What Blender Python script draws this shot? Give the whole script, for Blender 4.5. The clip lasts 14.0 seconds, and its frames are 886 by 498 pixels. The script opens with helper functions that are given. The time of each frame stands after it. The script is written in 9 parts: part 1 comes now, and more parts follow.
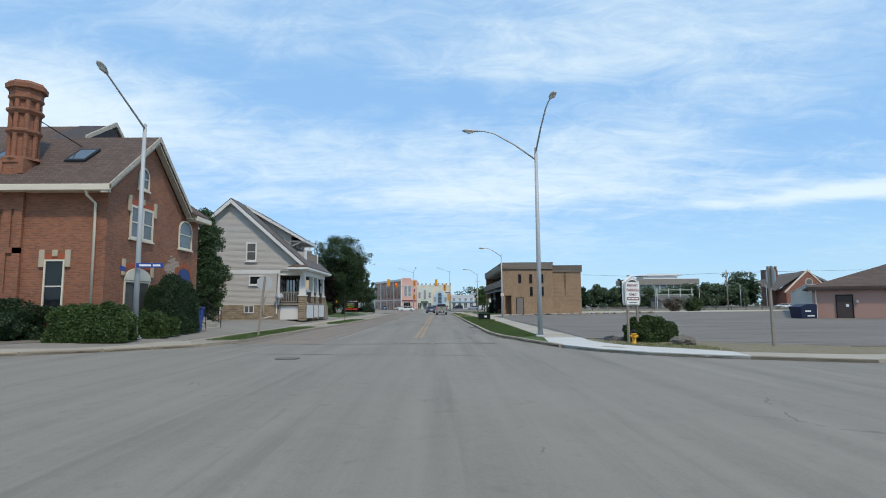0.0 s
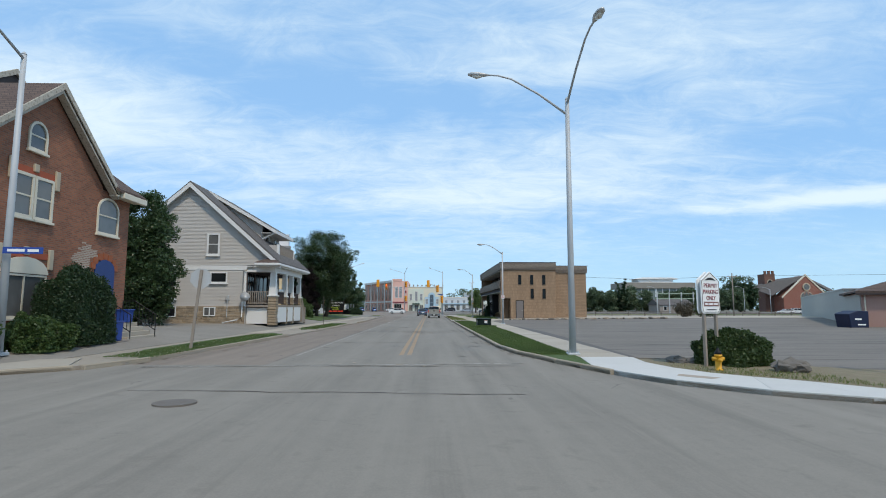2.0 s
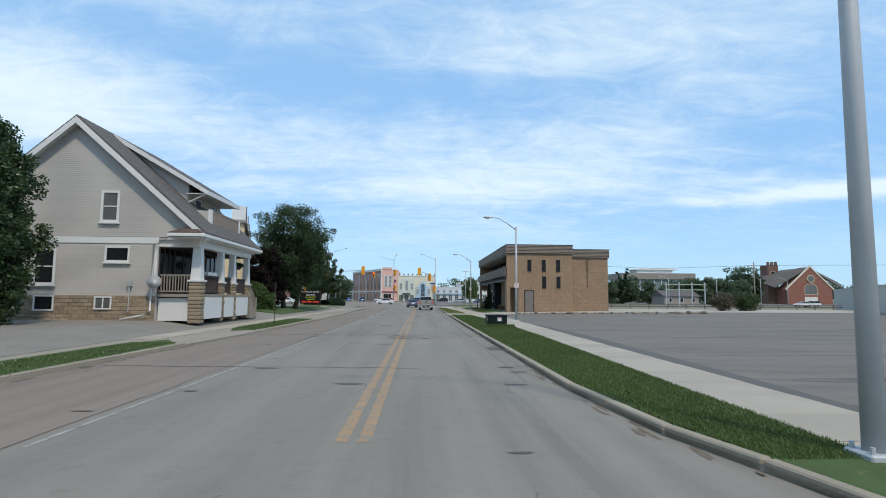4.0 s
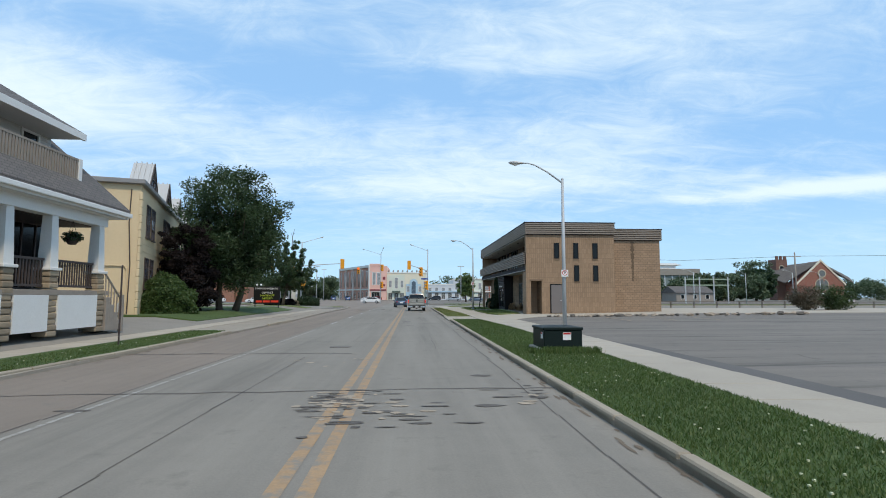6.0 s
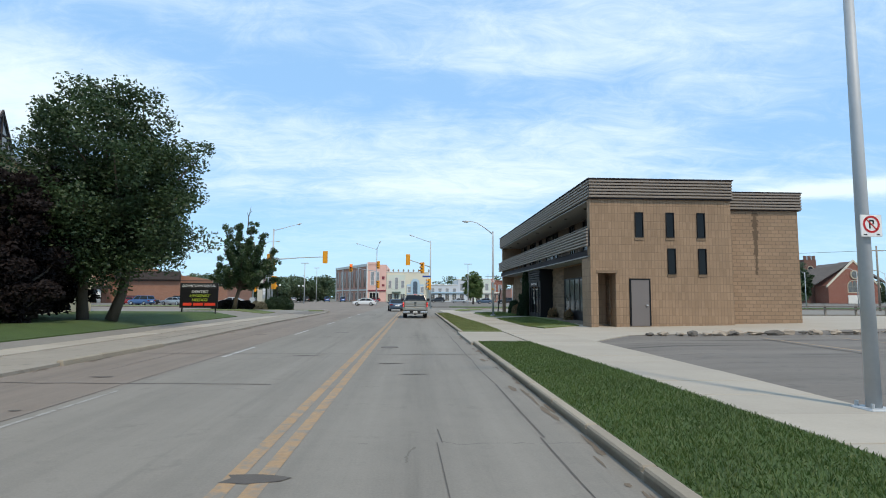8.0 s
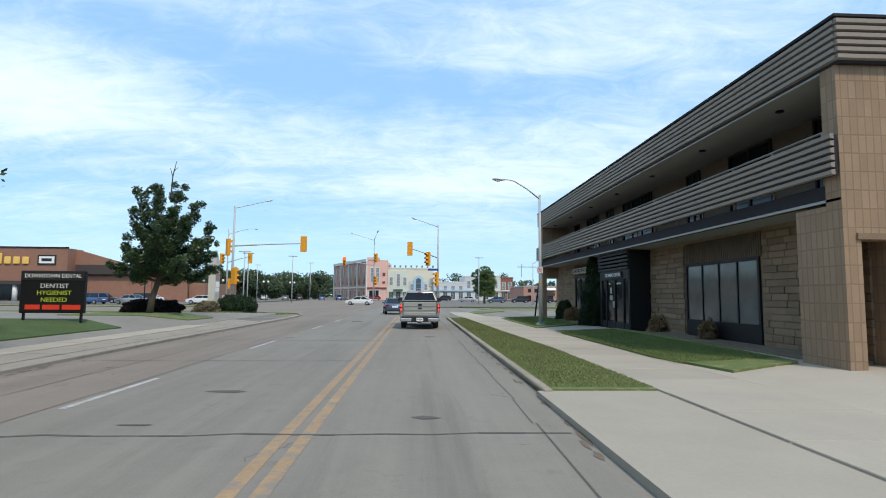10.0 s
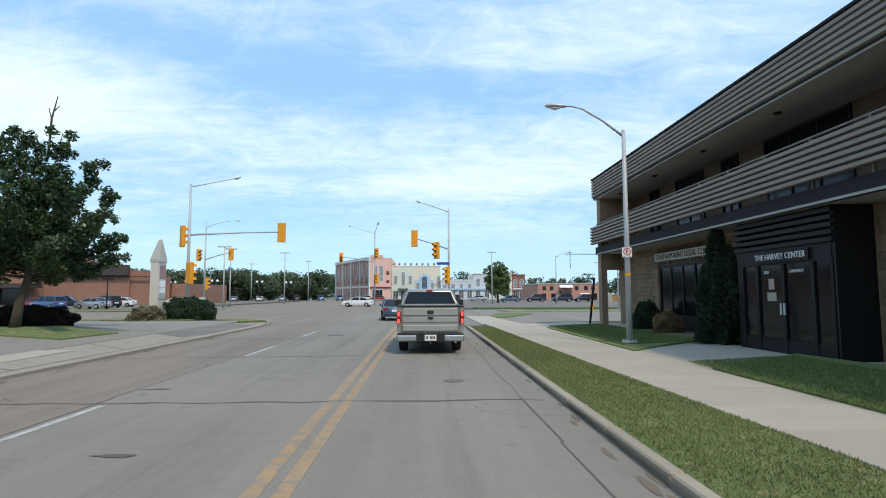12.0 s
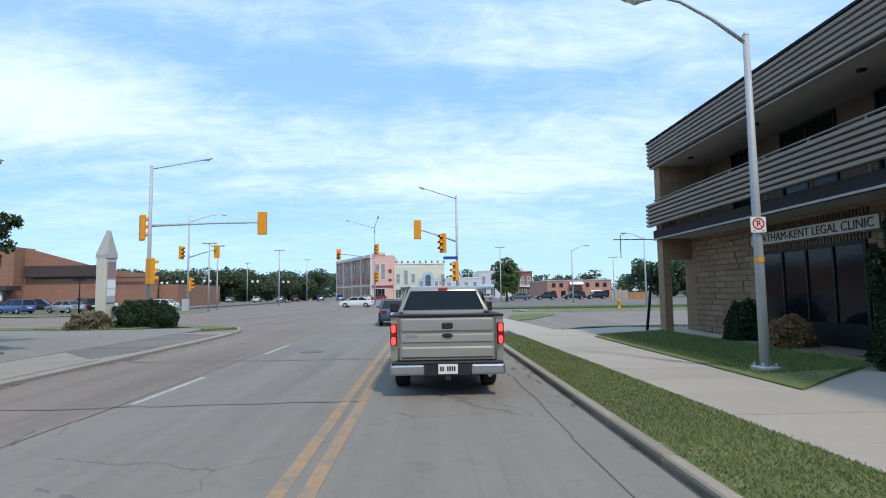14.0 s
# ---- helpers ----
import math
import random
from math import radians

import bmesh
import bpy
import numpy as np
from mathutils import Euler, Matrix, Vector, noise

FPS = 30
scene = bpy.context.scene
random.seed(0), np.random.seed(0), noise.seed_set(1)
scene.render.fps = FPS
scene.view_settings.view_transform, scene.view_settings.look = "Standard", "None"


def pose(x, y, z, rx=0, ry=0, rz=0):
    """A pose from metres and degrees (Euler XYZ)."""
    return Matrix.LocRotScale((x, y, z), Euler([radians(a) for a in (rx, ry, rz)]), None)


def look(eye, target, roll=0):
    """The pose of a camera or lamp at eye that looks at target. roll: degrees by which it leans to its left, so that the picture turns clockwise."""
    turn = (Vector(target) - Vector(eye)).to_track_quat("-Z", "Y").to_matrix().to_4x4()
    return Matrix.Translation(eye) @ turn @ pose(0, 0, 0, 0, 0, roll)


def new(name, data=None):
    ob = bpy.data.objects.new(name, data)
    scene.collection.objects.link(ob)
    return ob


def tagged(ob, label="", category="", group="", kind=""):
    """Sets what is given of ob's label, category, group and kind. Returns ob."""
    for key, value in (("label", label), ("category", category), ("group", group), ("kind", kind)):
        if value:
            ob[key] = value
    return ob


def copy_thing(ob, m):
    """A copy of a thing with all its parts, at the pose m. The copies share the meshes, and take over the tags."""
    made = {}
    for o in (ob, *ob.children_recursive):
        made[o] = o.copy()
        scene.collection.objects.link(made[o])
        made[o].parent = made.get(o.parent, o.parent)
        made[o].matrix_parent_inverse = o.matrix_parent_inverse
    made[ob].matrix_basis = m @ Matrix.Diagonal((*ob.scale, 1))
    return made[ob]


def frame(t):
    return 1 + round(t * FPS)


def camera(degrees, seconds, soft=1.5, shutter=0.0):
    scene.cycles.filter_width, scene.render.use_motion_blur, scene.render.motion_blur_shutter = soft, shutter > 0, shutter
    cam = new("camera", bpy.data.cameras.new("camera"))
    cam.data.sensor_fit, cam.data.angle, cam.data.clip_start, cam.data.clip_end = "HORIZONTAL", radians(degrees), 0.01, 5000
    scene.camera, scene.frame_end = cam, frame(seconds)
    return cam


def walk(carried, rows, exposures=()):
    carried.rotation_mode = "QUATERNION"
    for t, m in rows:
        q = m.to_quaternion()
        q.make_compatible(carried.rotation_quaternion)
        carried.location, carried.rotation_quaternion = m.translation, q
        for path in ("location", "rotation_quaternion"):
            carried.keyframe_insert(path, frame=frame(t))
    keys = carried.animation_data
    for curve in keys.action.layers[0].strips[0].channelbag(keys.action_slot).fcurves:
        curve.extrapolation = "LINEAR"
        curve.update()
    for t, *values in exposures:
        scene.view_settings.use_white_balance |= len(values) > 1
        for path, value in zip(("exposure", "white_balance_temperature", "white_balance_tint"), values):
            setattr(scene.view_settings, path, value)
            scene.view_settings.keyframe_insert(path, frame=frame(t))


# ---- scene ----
cam = camera(78.0, 14.0, 1.0)
PATH = [
    (0, (1.128, 6.898, 1.53), (1.148, 8.887, 1.737), -0.4),
    (0.5, (1.077, 7.801, 1.57), (1.102, 9.79, 1.783), -0.4),
    (1, (1.057, 9.276, 1.584), (1.088, 11.264, 1.802), -0.2),
    (1.5, (1.039, 11.32, 1.614), (1.078, 13.308, 1.832), -0.0),
    (2, (1.02, 13.743, 1.65), (1.069, 15.731, 1.864), 0.1),
    (2.5, (0.967, 16.458, 1.701), (1.028, 18.446, 1.91), 0.1),
    (3, (0.953, 19.518, 1.768), (1.022, 21.508, 1.961), 0.2),
    (5.5, (1.129, 38.224, 1.682), (1.234, 40.213, 1.855), 0.3),
    (6, (1.204, 42.615, 1.662), (1.318, 44.605, 1.834), 0.1),
    (6.5, (1.287, 47.074, 1.673), (1.405, 49.063, 1.847), 0.2),
    (7, (1.368, 51.436, 1.629), (1.486, 53.425, 1.804), 0.5),
    (7.5, (1.492, 55.74, 1.67), (1.606, 57.729, 1.845), 0.5),
    (8, (1.695, 59.913, 1.663), (1.799, 61.903, 1.84), 0.3),
    (10.5, (1.603, 79.552, 1.709), (1.691, 81.543, 1.877), 0.5),
    (11, (1.55, 82.534, 1.715), (1.632, 84.525, 1.882), 0.5),
    (11.5, (1.567, 85.248, 1.734), (1.643, 87.239, 1.902), 0.3),
    (12, (1.58, 87.687, 1.755), (1.653, 89.678, 1.921), -0.2),
    (12.5, (1.568, 89.897, 1.799), (1.637, 91.889, 1.958), -0.5),
    (13, (1.55, 91.725, 1.811), (1.616, 93.718, 1.969), -0.8),
    (13.5, (1.5, 93.189, 1.807), (1.565, 95.182, 1.965), -1.0),
    (14, (1.437, 94.328, 1.807), (1.5, 96.32, 1.967), -0.8),
]
EXPOSURES = [(0, -0.12, 6450, 10), (3, -0.1, 6450, 10), (5.5, -0.06, 6500, 10), (8, 0.06, 6600, 10), (10.5, 0.12, 6600, 10), (12, 0.12, 6600, 10), (13, 0.12, 6450, 11), (14, 0.12, 6250, 13)]
walk(cam, [(t, look(eye, target, roll)) for t, eye, target, roll in PATH], EXPOSURES)

# ---- body ----

# ---------------------------------------------------------------- light
SUN_EL, SUN_AZ = 53.0, 154.0        # degrees; azimuth clockwise from +y
wd = bpy.data.worlds.new("world")
scene.world = wd
wd.use_nodes = True
nt = wd.node_tree
nt.nodes.clear()


def sky_nodes(nt):
    N, L = nt.nodes.new, nt.links.new
    out, bg = N("ShaderNodeOutputWorld"), N("ShaderNodeBackground")
    sky = N("ShaderNodeTexSky")
    sky.sky_type, sky.sun_disc = "NISHITA", False
    sky.sun_elevation, sky.sun_rotation = radians(SUN_EL), radians(SUN_AZ)
    sky.air_density, sky.dust_density, sky.ozone_density = 1.0, 0.6, 2.0
    co = N("ShaderNodeTexCoord")
    sep = N("ShaderNodeSeparateXYZ")
    L(co.outputs["Generated"], sep.inputs[0])
    hz = N("ShaderNodeMath"); hz.operation = "MAXIMUM"; hz.inputs[1].default_value = 0.0
    L(sep.outputs[2], hz.inputs[0])
    den = N("ShaderNodeMath"); den.operation = "ADD"; den.inputs[1].default_value = 0.16
    L(hz.outputs[0], den.inputs[0])
    u, v = N("ShaderNodeMath"), N("ShaderNodeMath")
    for m, k in ((u, 0), (v, 1)):
        m.operation = "DIVIDE"
        L(sep.outputs[k], m.inputs[0]); L(den.outputs[0], m.inputs[1])
    pl = N("ShaderNodeCombineXYZ")
    L(u.outputs[0], pl.inputs[0]); L(v.outputs[0], pl.inputs[1])
    def calc(op, a, b=None, c=None, clamp=False):
        k = N("ShaderNodeMath")
        k.operation, k.use_clamp = op, clamp
        for i, s in enumerate((a, b, c)):
            if isinstance(s, (int, float)):
                k.inputs[i].default_value = s
            elif s is not None:
                L(s, k.inputs[i])
        return k.outputs[0]

    def cloud_noise(scale, rot, stretch, detail, rough, warp):
        mp = N("ShaderNodeMapping")
        mp.inputs["Rotation"].default_value = (0, 0, radians(rot))
        mp.inputs["Scale"].default_value = stretch
        mp.inputs["Location"].default_value = (3.1, 0.4, 0)
        L(pl.outputs[0], mp.inputs[0])
        n = N("ShaderNodeTexNoise")
        n.inputs["Scale"].default_value, n.inputs["Detail"].default_value = scale, detail
        n.inputs["Roughness"].default_value, n.inputs["Distortion"].default_value = rough, warp
        L(mp.outputs[0], n.inputs["Vector"])
        return n.outputs["Fac"]

    def bank(x, z, rx, rz):
        """A soft oval bank of cloud about a direction over the street."""
        a = calc("POWER", calc("DIVIDE", calc("SUBTRACT", sep.outputs[0], x), rx), 2.0)
        b = calc("POWER", calc("DIVIDE", calc("SUBTRACT", sep.outputs[2], z), rz), 2.0)
        near = calc("POWER", 2.718, calc("MULTIPLY", calc("ADD", a, b), -1.0))
        return calc("MULTIPLY", near, calc("GREATER_THAN", sep.outputs[1], 0.0))

    broad = cloud_noise(1.3, -9, (0.36, 0.7, 1), 6, 0.55, 0.5)
    ripple = cloud_noise(4.6, 24, (0.9, 1.3, 1), 10, 0.7, 0.9)
    wisp = cloud_noise(1.6, 10, (0.9, 3.6, 1), 9, 0.62, 1.1)
    dens = calc("MULTIPLY_ADD", broad, 0.7, calc("MULTIPLY_ADD", ripple, 0.42, calc("MULTIPLY", wisp, 0.24)))
    for (x, z, rx, rz), k in BANKS:
        dens = calc("MULTIPLY_ADD", bank(x, z, rx, rz), k, dens)
    cov = N("ShaderNodeMapRange")
    cov.interpolation_type = "SMOOTHSTEP"
    cov.inputs["From Min"].default_value, cov.inputs["From Max"].default_value = 0.55, 1.02
    cov.inputs["To Max"].default_value = 0.95
    L(dens, cov.inputs[0])
    fade = N("ShaderNodeMapRange")
    fade.inputs["From Min"].default_value, fade.inputs["From Max"].default_value = 0.0, 0.14
    fade.inputs["To Min"].default_value, fade.inputs["To Max"].default_value = 0.15, 1.0
    L(sep.outputs[2], fade.inputs[0])
    cf = N("ShaderNodeMath"); cf.operation = "MULTIPLY"
    L(cov.outputs[0], cf.inputs[0]); L(fade.outputs[0], cf.inputs[1])
    tint = N("ShaderNodeMix"); tint.data_type = "RGBA"; tint.blend_type = "MULTIPLY"
    tint.inputs["Factor"].default_value = 1.0
    tint.inputs["B"].default_value = (*SKY_TINT, 1)
    L(sky.outputs[0], tint.inputs["A"])
    veil = N("ShaderNodeMix"); veil.data_type = "RGBA"
    veil.inputs["Factor"].default_value = 0.78
    veil.inputs["B"].default_value = (*VEIL, 1)
    L(tint.outputs["Result"], veil.inputs["A"])
    mix = N("ShaderNodeMix"); mix.data_type = "RGBA"
    mix.inputs["B"].default_value = (*CLOUD, 1)
    L(cf.outputs[0], mix.inputs["Factor"]); L(veil.outputs["Result"], mix.inputs["A"])
    low = N("ShaderNodeMapRange")
    low.interpolation_type = "SMOOTHSTEP"
    low.inputs["From Min"].default_value, low.inputs["From Max"].default_value = 0.0, 0.2
    low.inputs["To Min"].default_value, low.inputs["To Max"].default_value = 0.5, 0.0
    L(sep.outputs[2], low.inputs[0])
    haze = N("ShaderNodeMix"); haze.data_type = "RGBA"
    haze.inputs["B"].default_value = (*HAZE, 1)
    L(low.outputs[0], haze.inputs["Factor"]); L(mix.outputs["Result"], haze.inputs["A"])
    L(haze.outputs["Result"], bg.inputs["Color"])
    bg.inputs["Strength"].default_value = SKY_STRENGTH
    L(bg.outputs[0], out.inputs[0])


# cloud banks: (x, z, half width, half height) of the direction, weight
BANKS = (((-0.5, 0.28, 0.32, 0.055), 0.24), ((0.62, 0.162, 0.2, 0.012), 0.36), ((0.1, 0.26, 0.4, 0.06), 0.16), ((0.35, 0.4, 0.4, 0.05), 0.12), ((-0.1, 0.19, 0.35, 0.035), 0.1), ((-0.45, 0.4, 0.25, 0.03), -0.12), ((-0.05, 0.365, 0.25, 0.025), -0.14), ((0.6, 0.27, 0.2, 0.05), -0.1))
SKY_STRENGTH = 0.139
SKY_TINT = (1.0, 1.25, 1.45)
VEIL = (2.6, 4.65, 7.3)          # thin high haze over the blue
CLOUD = (6.35, 7.45, 8.0)
HAZE = (4.6, 6.7, 7.7)
sky_nodes(nt)
lamp = bpy.data.lights.new("sun", "SUN")
lamp.energy, lamp.angle, lamp.color = 2.45, radians(4), (1.0, 0.87, 0.70)
sun = new("sun", lamp)
a, e = radians(SUN_AZ), radians(SUN_EL)
sun.matrix_world = look((math.sin(a) * math.cos(e) * 100, math.cos(a) * math.cos(e) * 100, math.sin(e) * 100), (0, 0, 0))


# ---------------------------------------------------------------- materials
def nodes_of(name):
    m = bpy.data.materials.new(name)
    m.use_nodes = True
    n = m.node_tree
    return m, n, n.nodes["Principled BSDF"]


def mathn(n, op, a, b=None, clamp=False):
    k = n.nodes.new("ShaderNodeMath")
    k.operation, k.use_clamp = op, clamp
    for i, v in enumerate((a, b)):
        if v is None:
            continue
        if isinstance(v, (int, float)):
            k.inputs[i].default_value = v
        else:
            n.links.new(v, k.inputs[i])
    return k.outputs[0]


def noise_of(n, vec, scale, detail=4, rough=0.6):
    k = n.nodes.new("ShaderNodeTexNoise")
    k.inputs["Scale"].default_value, k.inputs["Detail"].default_value, k.inputs["Roughness"].default_value = scale, detail, rough
    n.links.new(vec, k.inputs["Vector"])
    return k.outputs["Fac"]


def scaled(n, col, fac):
    """col (a colour or a socket) times a factor socket."""
    k = n.nodes.new("ShaderNodeVectorMath")
    k.operation = "SCALE"
    if isinstance(col, tuple):
        k.inputs[0].default_value = col[:3]
    else:
        n.links.new(col, k.inputs[0])
    n.links.new(fac, k.inputs["Scale"])
    return k.outputs[0]


def mixed(n, fac, a, b):
    k = n.nodes.new("ShaderNodeMix")
    k.data_type = "RGBA"
    for key, v in (("Factor", fac), ("A", a), ("B", b)):
        s = [i for i in k.inputs if i.name == key and (i.type == "RGBA" or key == "Factor")][0]
        if isinstance(v, tuple):
            s.default_value = (*v[:3], 1)
        elif isinstance(v, (int, float)):
            s.default_value = v
        else:
            n.links.new(v, s)
    return [o for o in k.outputs if o.type == "RGBA"][0]


def bumped(n, p, height, strength, dist=0.02):
    k = n.nodes.new("ShaderNodeBump")
    k.inputs["Strength"].default_value, k.inputs["Distance"].default_value = strength, dist
    n.links.new(height, k.inputs["Height"])
    n.links.new(k.outputs[0], p.inputs["Normal"])


def place_of(n, local=False):
    if local:
        return n.nodes.new("ShaderNodeTexCoord").outputs["Object"]
    return n.nodes.new("ShaderNodeNewGeometry").outputs["Position"]


def M(name, col, rough=0.8, metal=0.0, var=0.3, scale=0.8, fine=25.0, fvar=0.2, bump=0.25, spec=0.4, stain=None, stain_at=0.58, local=False, piece=0.0, coat=0.0):
    """Plain surface: colour broken by patches and grain, optional stains, optional change from piece to piece."""
    m, n, p = nodes_of(name)
    vec = place_of(n, local)
    big, small = noise_of(n, vec, scale, 5), noise_of(n, vec, fine, 3)
    fac = mathn(n, "ADD", mathn(n, "MULTIPLY_ADD", big, var), mathn(n, "MULTIPLY", small, fvar))
    fac.node.inputs[0].links[0].from_node.inputs[2].default_value = 1.0 - (var + fvar) / 2
    if piece:
        info = n.nodes.new("ShaderNodeObjectInfo")
        isl = n.nodes.new("ShaderNodeNewGeometry").outputs["Random Per Island"]
        rnd = mathn(n, "FRACT", mathn(n, "ADD", info.outputs["Random"], isl))
        fac = mathn(n, "MULTIPLY", fac, mathn(n, "ADD", mathn(n, "MULTIPLY", rnd, piece), 1.0 - piece / 2))
    c = scaled(n, col, fac)
    if stain:
        s = noise_of(n, vec, scale * 2.3, 6, 0.7)
        k = n.nodes.new("ShaderNodeMapRange")
        k.inputs["From Min"].default_value, k.inputs["From Max"].default_value = stain_at, stain_at + 0.14
        n.links.new(s, k.inputs[0])
        c = mixed(n, k.outputs[0], c, stain)
    n.links.new(c, p.inputs["Base Color"])
    p.inputs["Roughness"].default_value, p.inputs["Metallic"].default_value = rough, metal
    p.inputs["Specular IOR Level"].default_value = spec
    p.inputs["Coat Weight"].default_value = coat
    if bump:
        bumped(n, p, mathn(n, "ADD", small, mathn(n, "MULTIPLY", big, 0.5)), bump)
    return m


def M_brick(name, col, col2, mortar, w=0.22, h=0.075, gap=0.012, slope=1.0, bump=0.5, var=0.35, rough=0.88, bond=0.5):
    """Courses of brick or shingle, laid on world metres."""
    m, n, p = nodes_of(name)
    pos = place_of(n)
    s = n.nodes.new("ShaderNodeSeparateXYZ")
    n.links.new(pos, s.inputs[0])
    c = n.nodes.new("ShaderNodeCombineXYZ")
    n.links.new(mathn(n, "ADD", s.outputs[0], s.outputs[1]), c.inputs[0])
    n.links.new(mathn(n, "MULTIPLY", s.outputs[2], slope), c.inputs[1])
    b = n.nodes.new("ShaderNodeTexBrick")
    b.offset = bond
    for key, v in (("Scale", 1.0), ("Mortar Size", gap), ("Mortar Smooth", 0.3), ("Bias", -0.1), ("Brick Width", w), ("Row Height", h)):
        b.inputs[key].default_value = v
    b.inputs["Color1"].default_value, b.inputs["Color2"].default_value = (*col, 1), (*col2, 1)
    b.inputs["Mortar"].default_value = (*mortar, 1)
    n.links.new(c.outputs[0], b.inputs["Vector"])
    big, small = noise_of(n, pos, 0.55, 6, 0.65), noise_of(n, pos, 30, 3)
    fac = mathn(n, "ADD", mathn(n, "MULTIPLY", big, var), mathn(n, "ADD", mathn(n, "MULTIPLY", small, 0.2), 0.9 - var / 2))
    n.links.new(scaled(n, b.outputs["Color"], fac), p.inputs["Base Color"])
    p.inputs["Roughness"].default_value = rough
    hgt = mathn(n, "ADD", mathn(n, "SUBTRACT", 1.0, b.outputs["Fac"]), mathn(n, "MULTIPLY", small, 0.5))
    bumped(n, p, hgt, bump, 0.012)
    return m


def M_leaf(name, col, col2, rough=0.55):
    m, n, p = nodes_of(name)
    g = n.nodes.new("ShaderNodeNewGeometry")
    c = mixed(n, g.outputs["Random Per Island"], col, col2)
    big = noise_of(n, g.outputs["Position"], 0.5, 4)
    c = scaled(n, c, mathn(n, "ADD", mathn(n, "MULTIPLY", big, 0.7), 0.65))
    n.links.new(c, p.inputs["Base Color"])
    p.inputs["Roughness"].default_value = rough
    t = n.nodes.new("ShaderNodeBsdfTranslucent")
    n.links.new(c, t.inputs["Color"])
    mx = n.nodes.new("ShaderNodeMixShader")
    mx.inputs[0].default_value = 0.3
    n.links.new(p.outputs[0], mx.inputs[1]); n.links.new(t.outputs[0], mx.inputs[2])
    n.links.new(mx.outputs[0], n.nodes["Material Output"].inputs[0])
    return m


def M_pane(name, col=(0.02, 0.025, 0.03), rough=0.06, spec=0.7):
    """Window glass in front of a dark room."""
    m, n, p = nodes_of(name)
    big = noise_of(n, place_of(n), 0.9, 3)
    n.links.new(scaled(n, col, mathn(n, "ADD", mathn(n, "MULTIPLY", big, 1.2), 0.4)), p.inputs["Base Color"])
    p.inputs["Roughness"].default_value, p.inputs["Specular IOR Level"].default_value = rough, spec
    return m


def M_glow(name, col, power, base=None):
    m, n, p = nodes_of(name)
    p.inputs["Base Color"].default_value = (*(base or col), 1)
    p.inputs["Emission Color"].default_value = (*col, 1)
    p.inputs["Emission Strength"].default_value = power
    p.inputs["Roughness"].default_value = 0.25
    return m


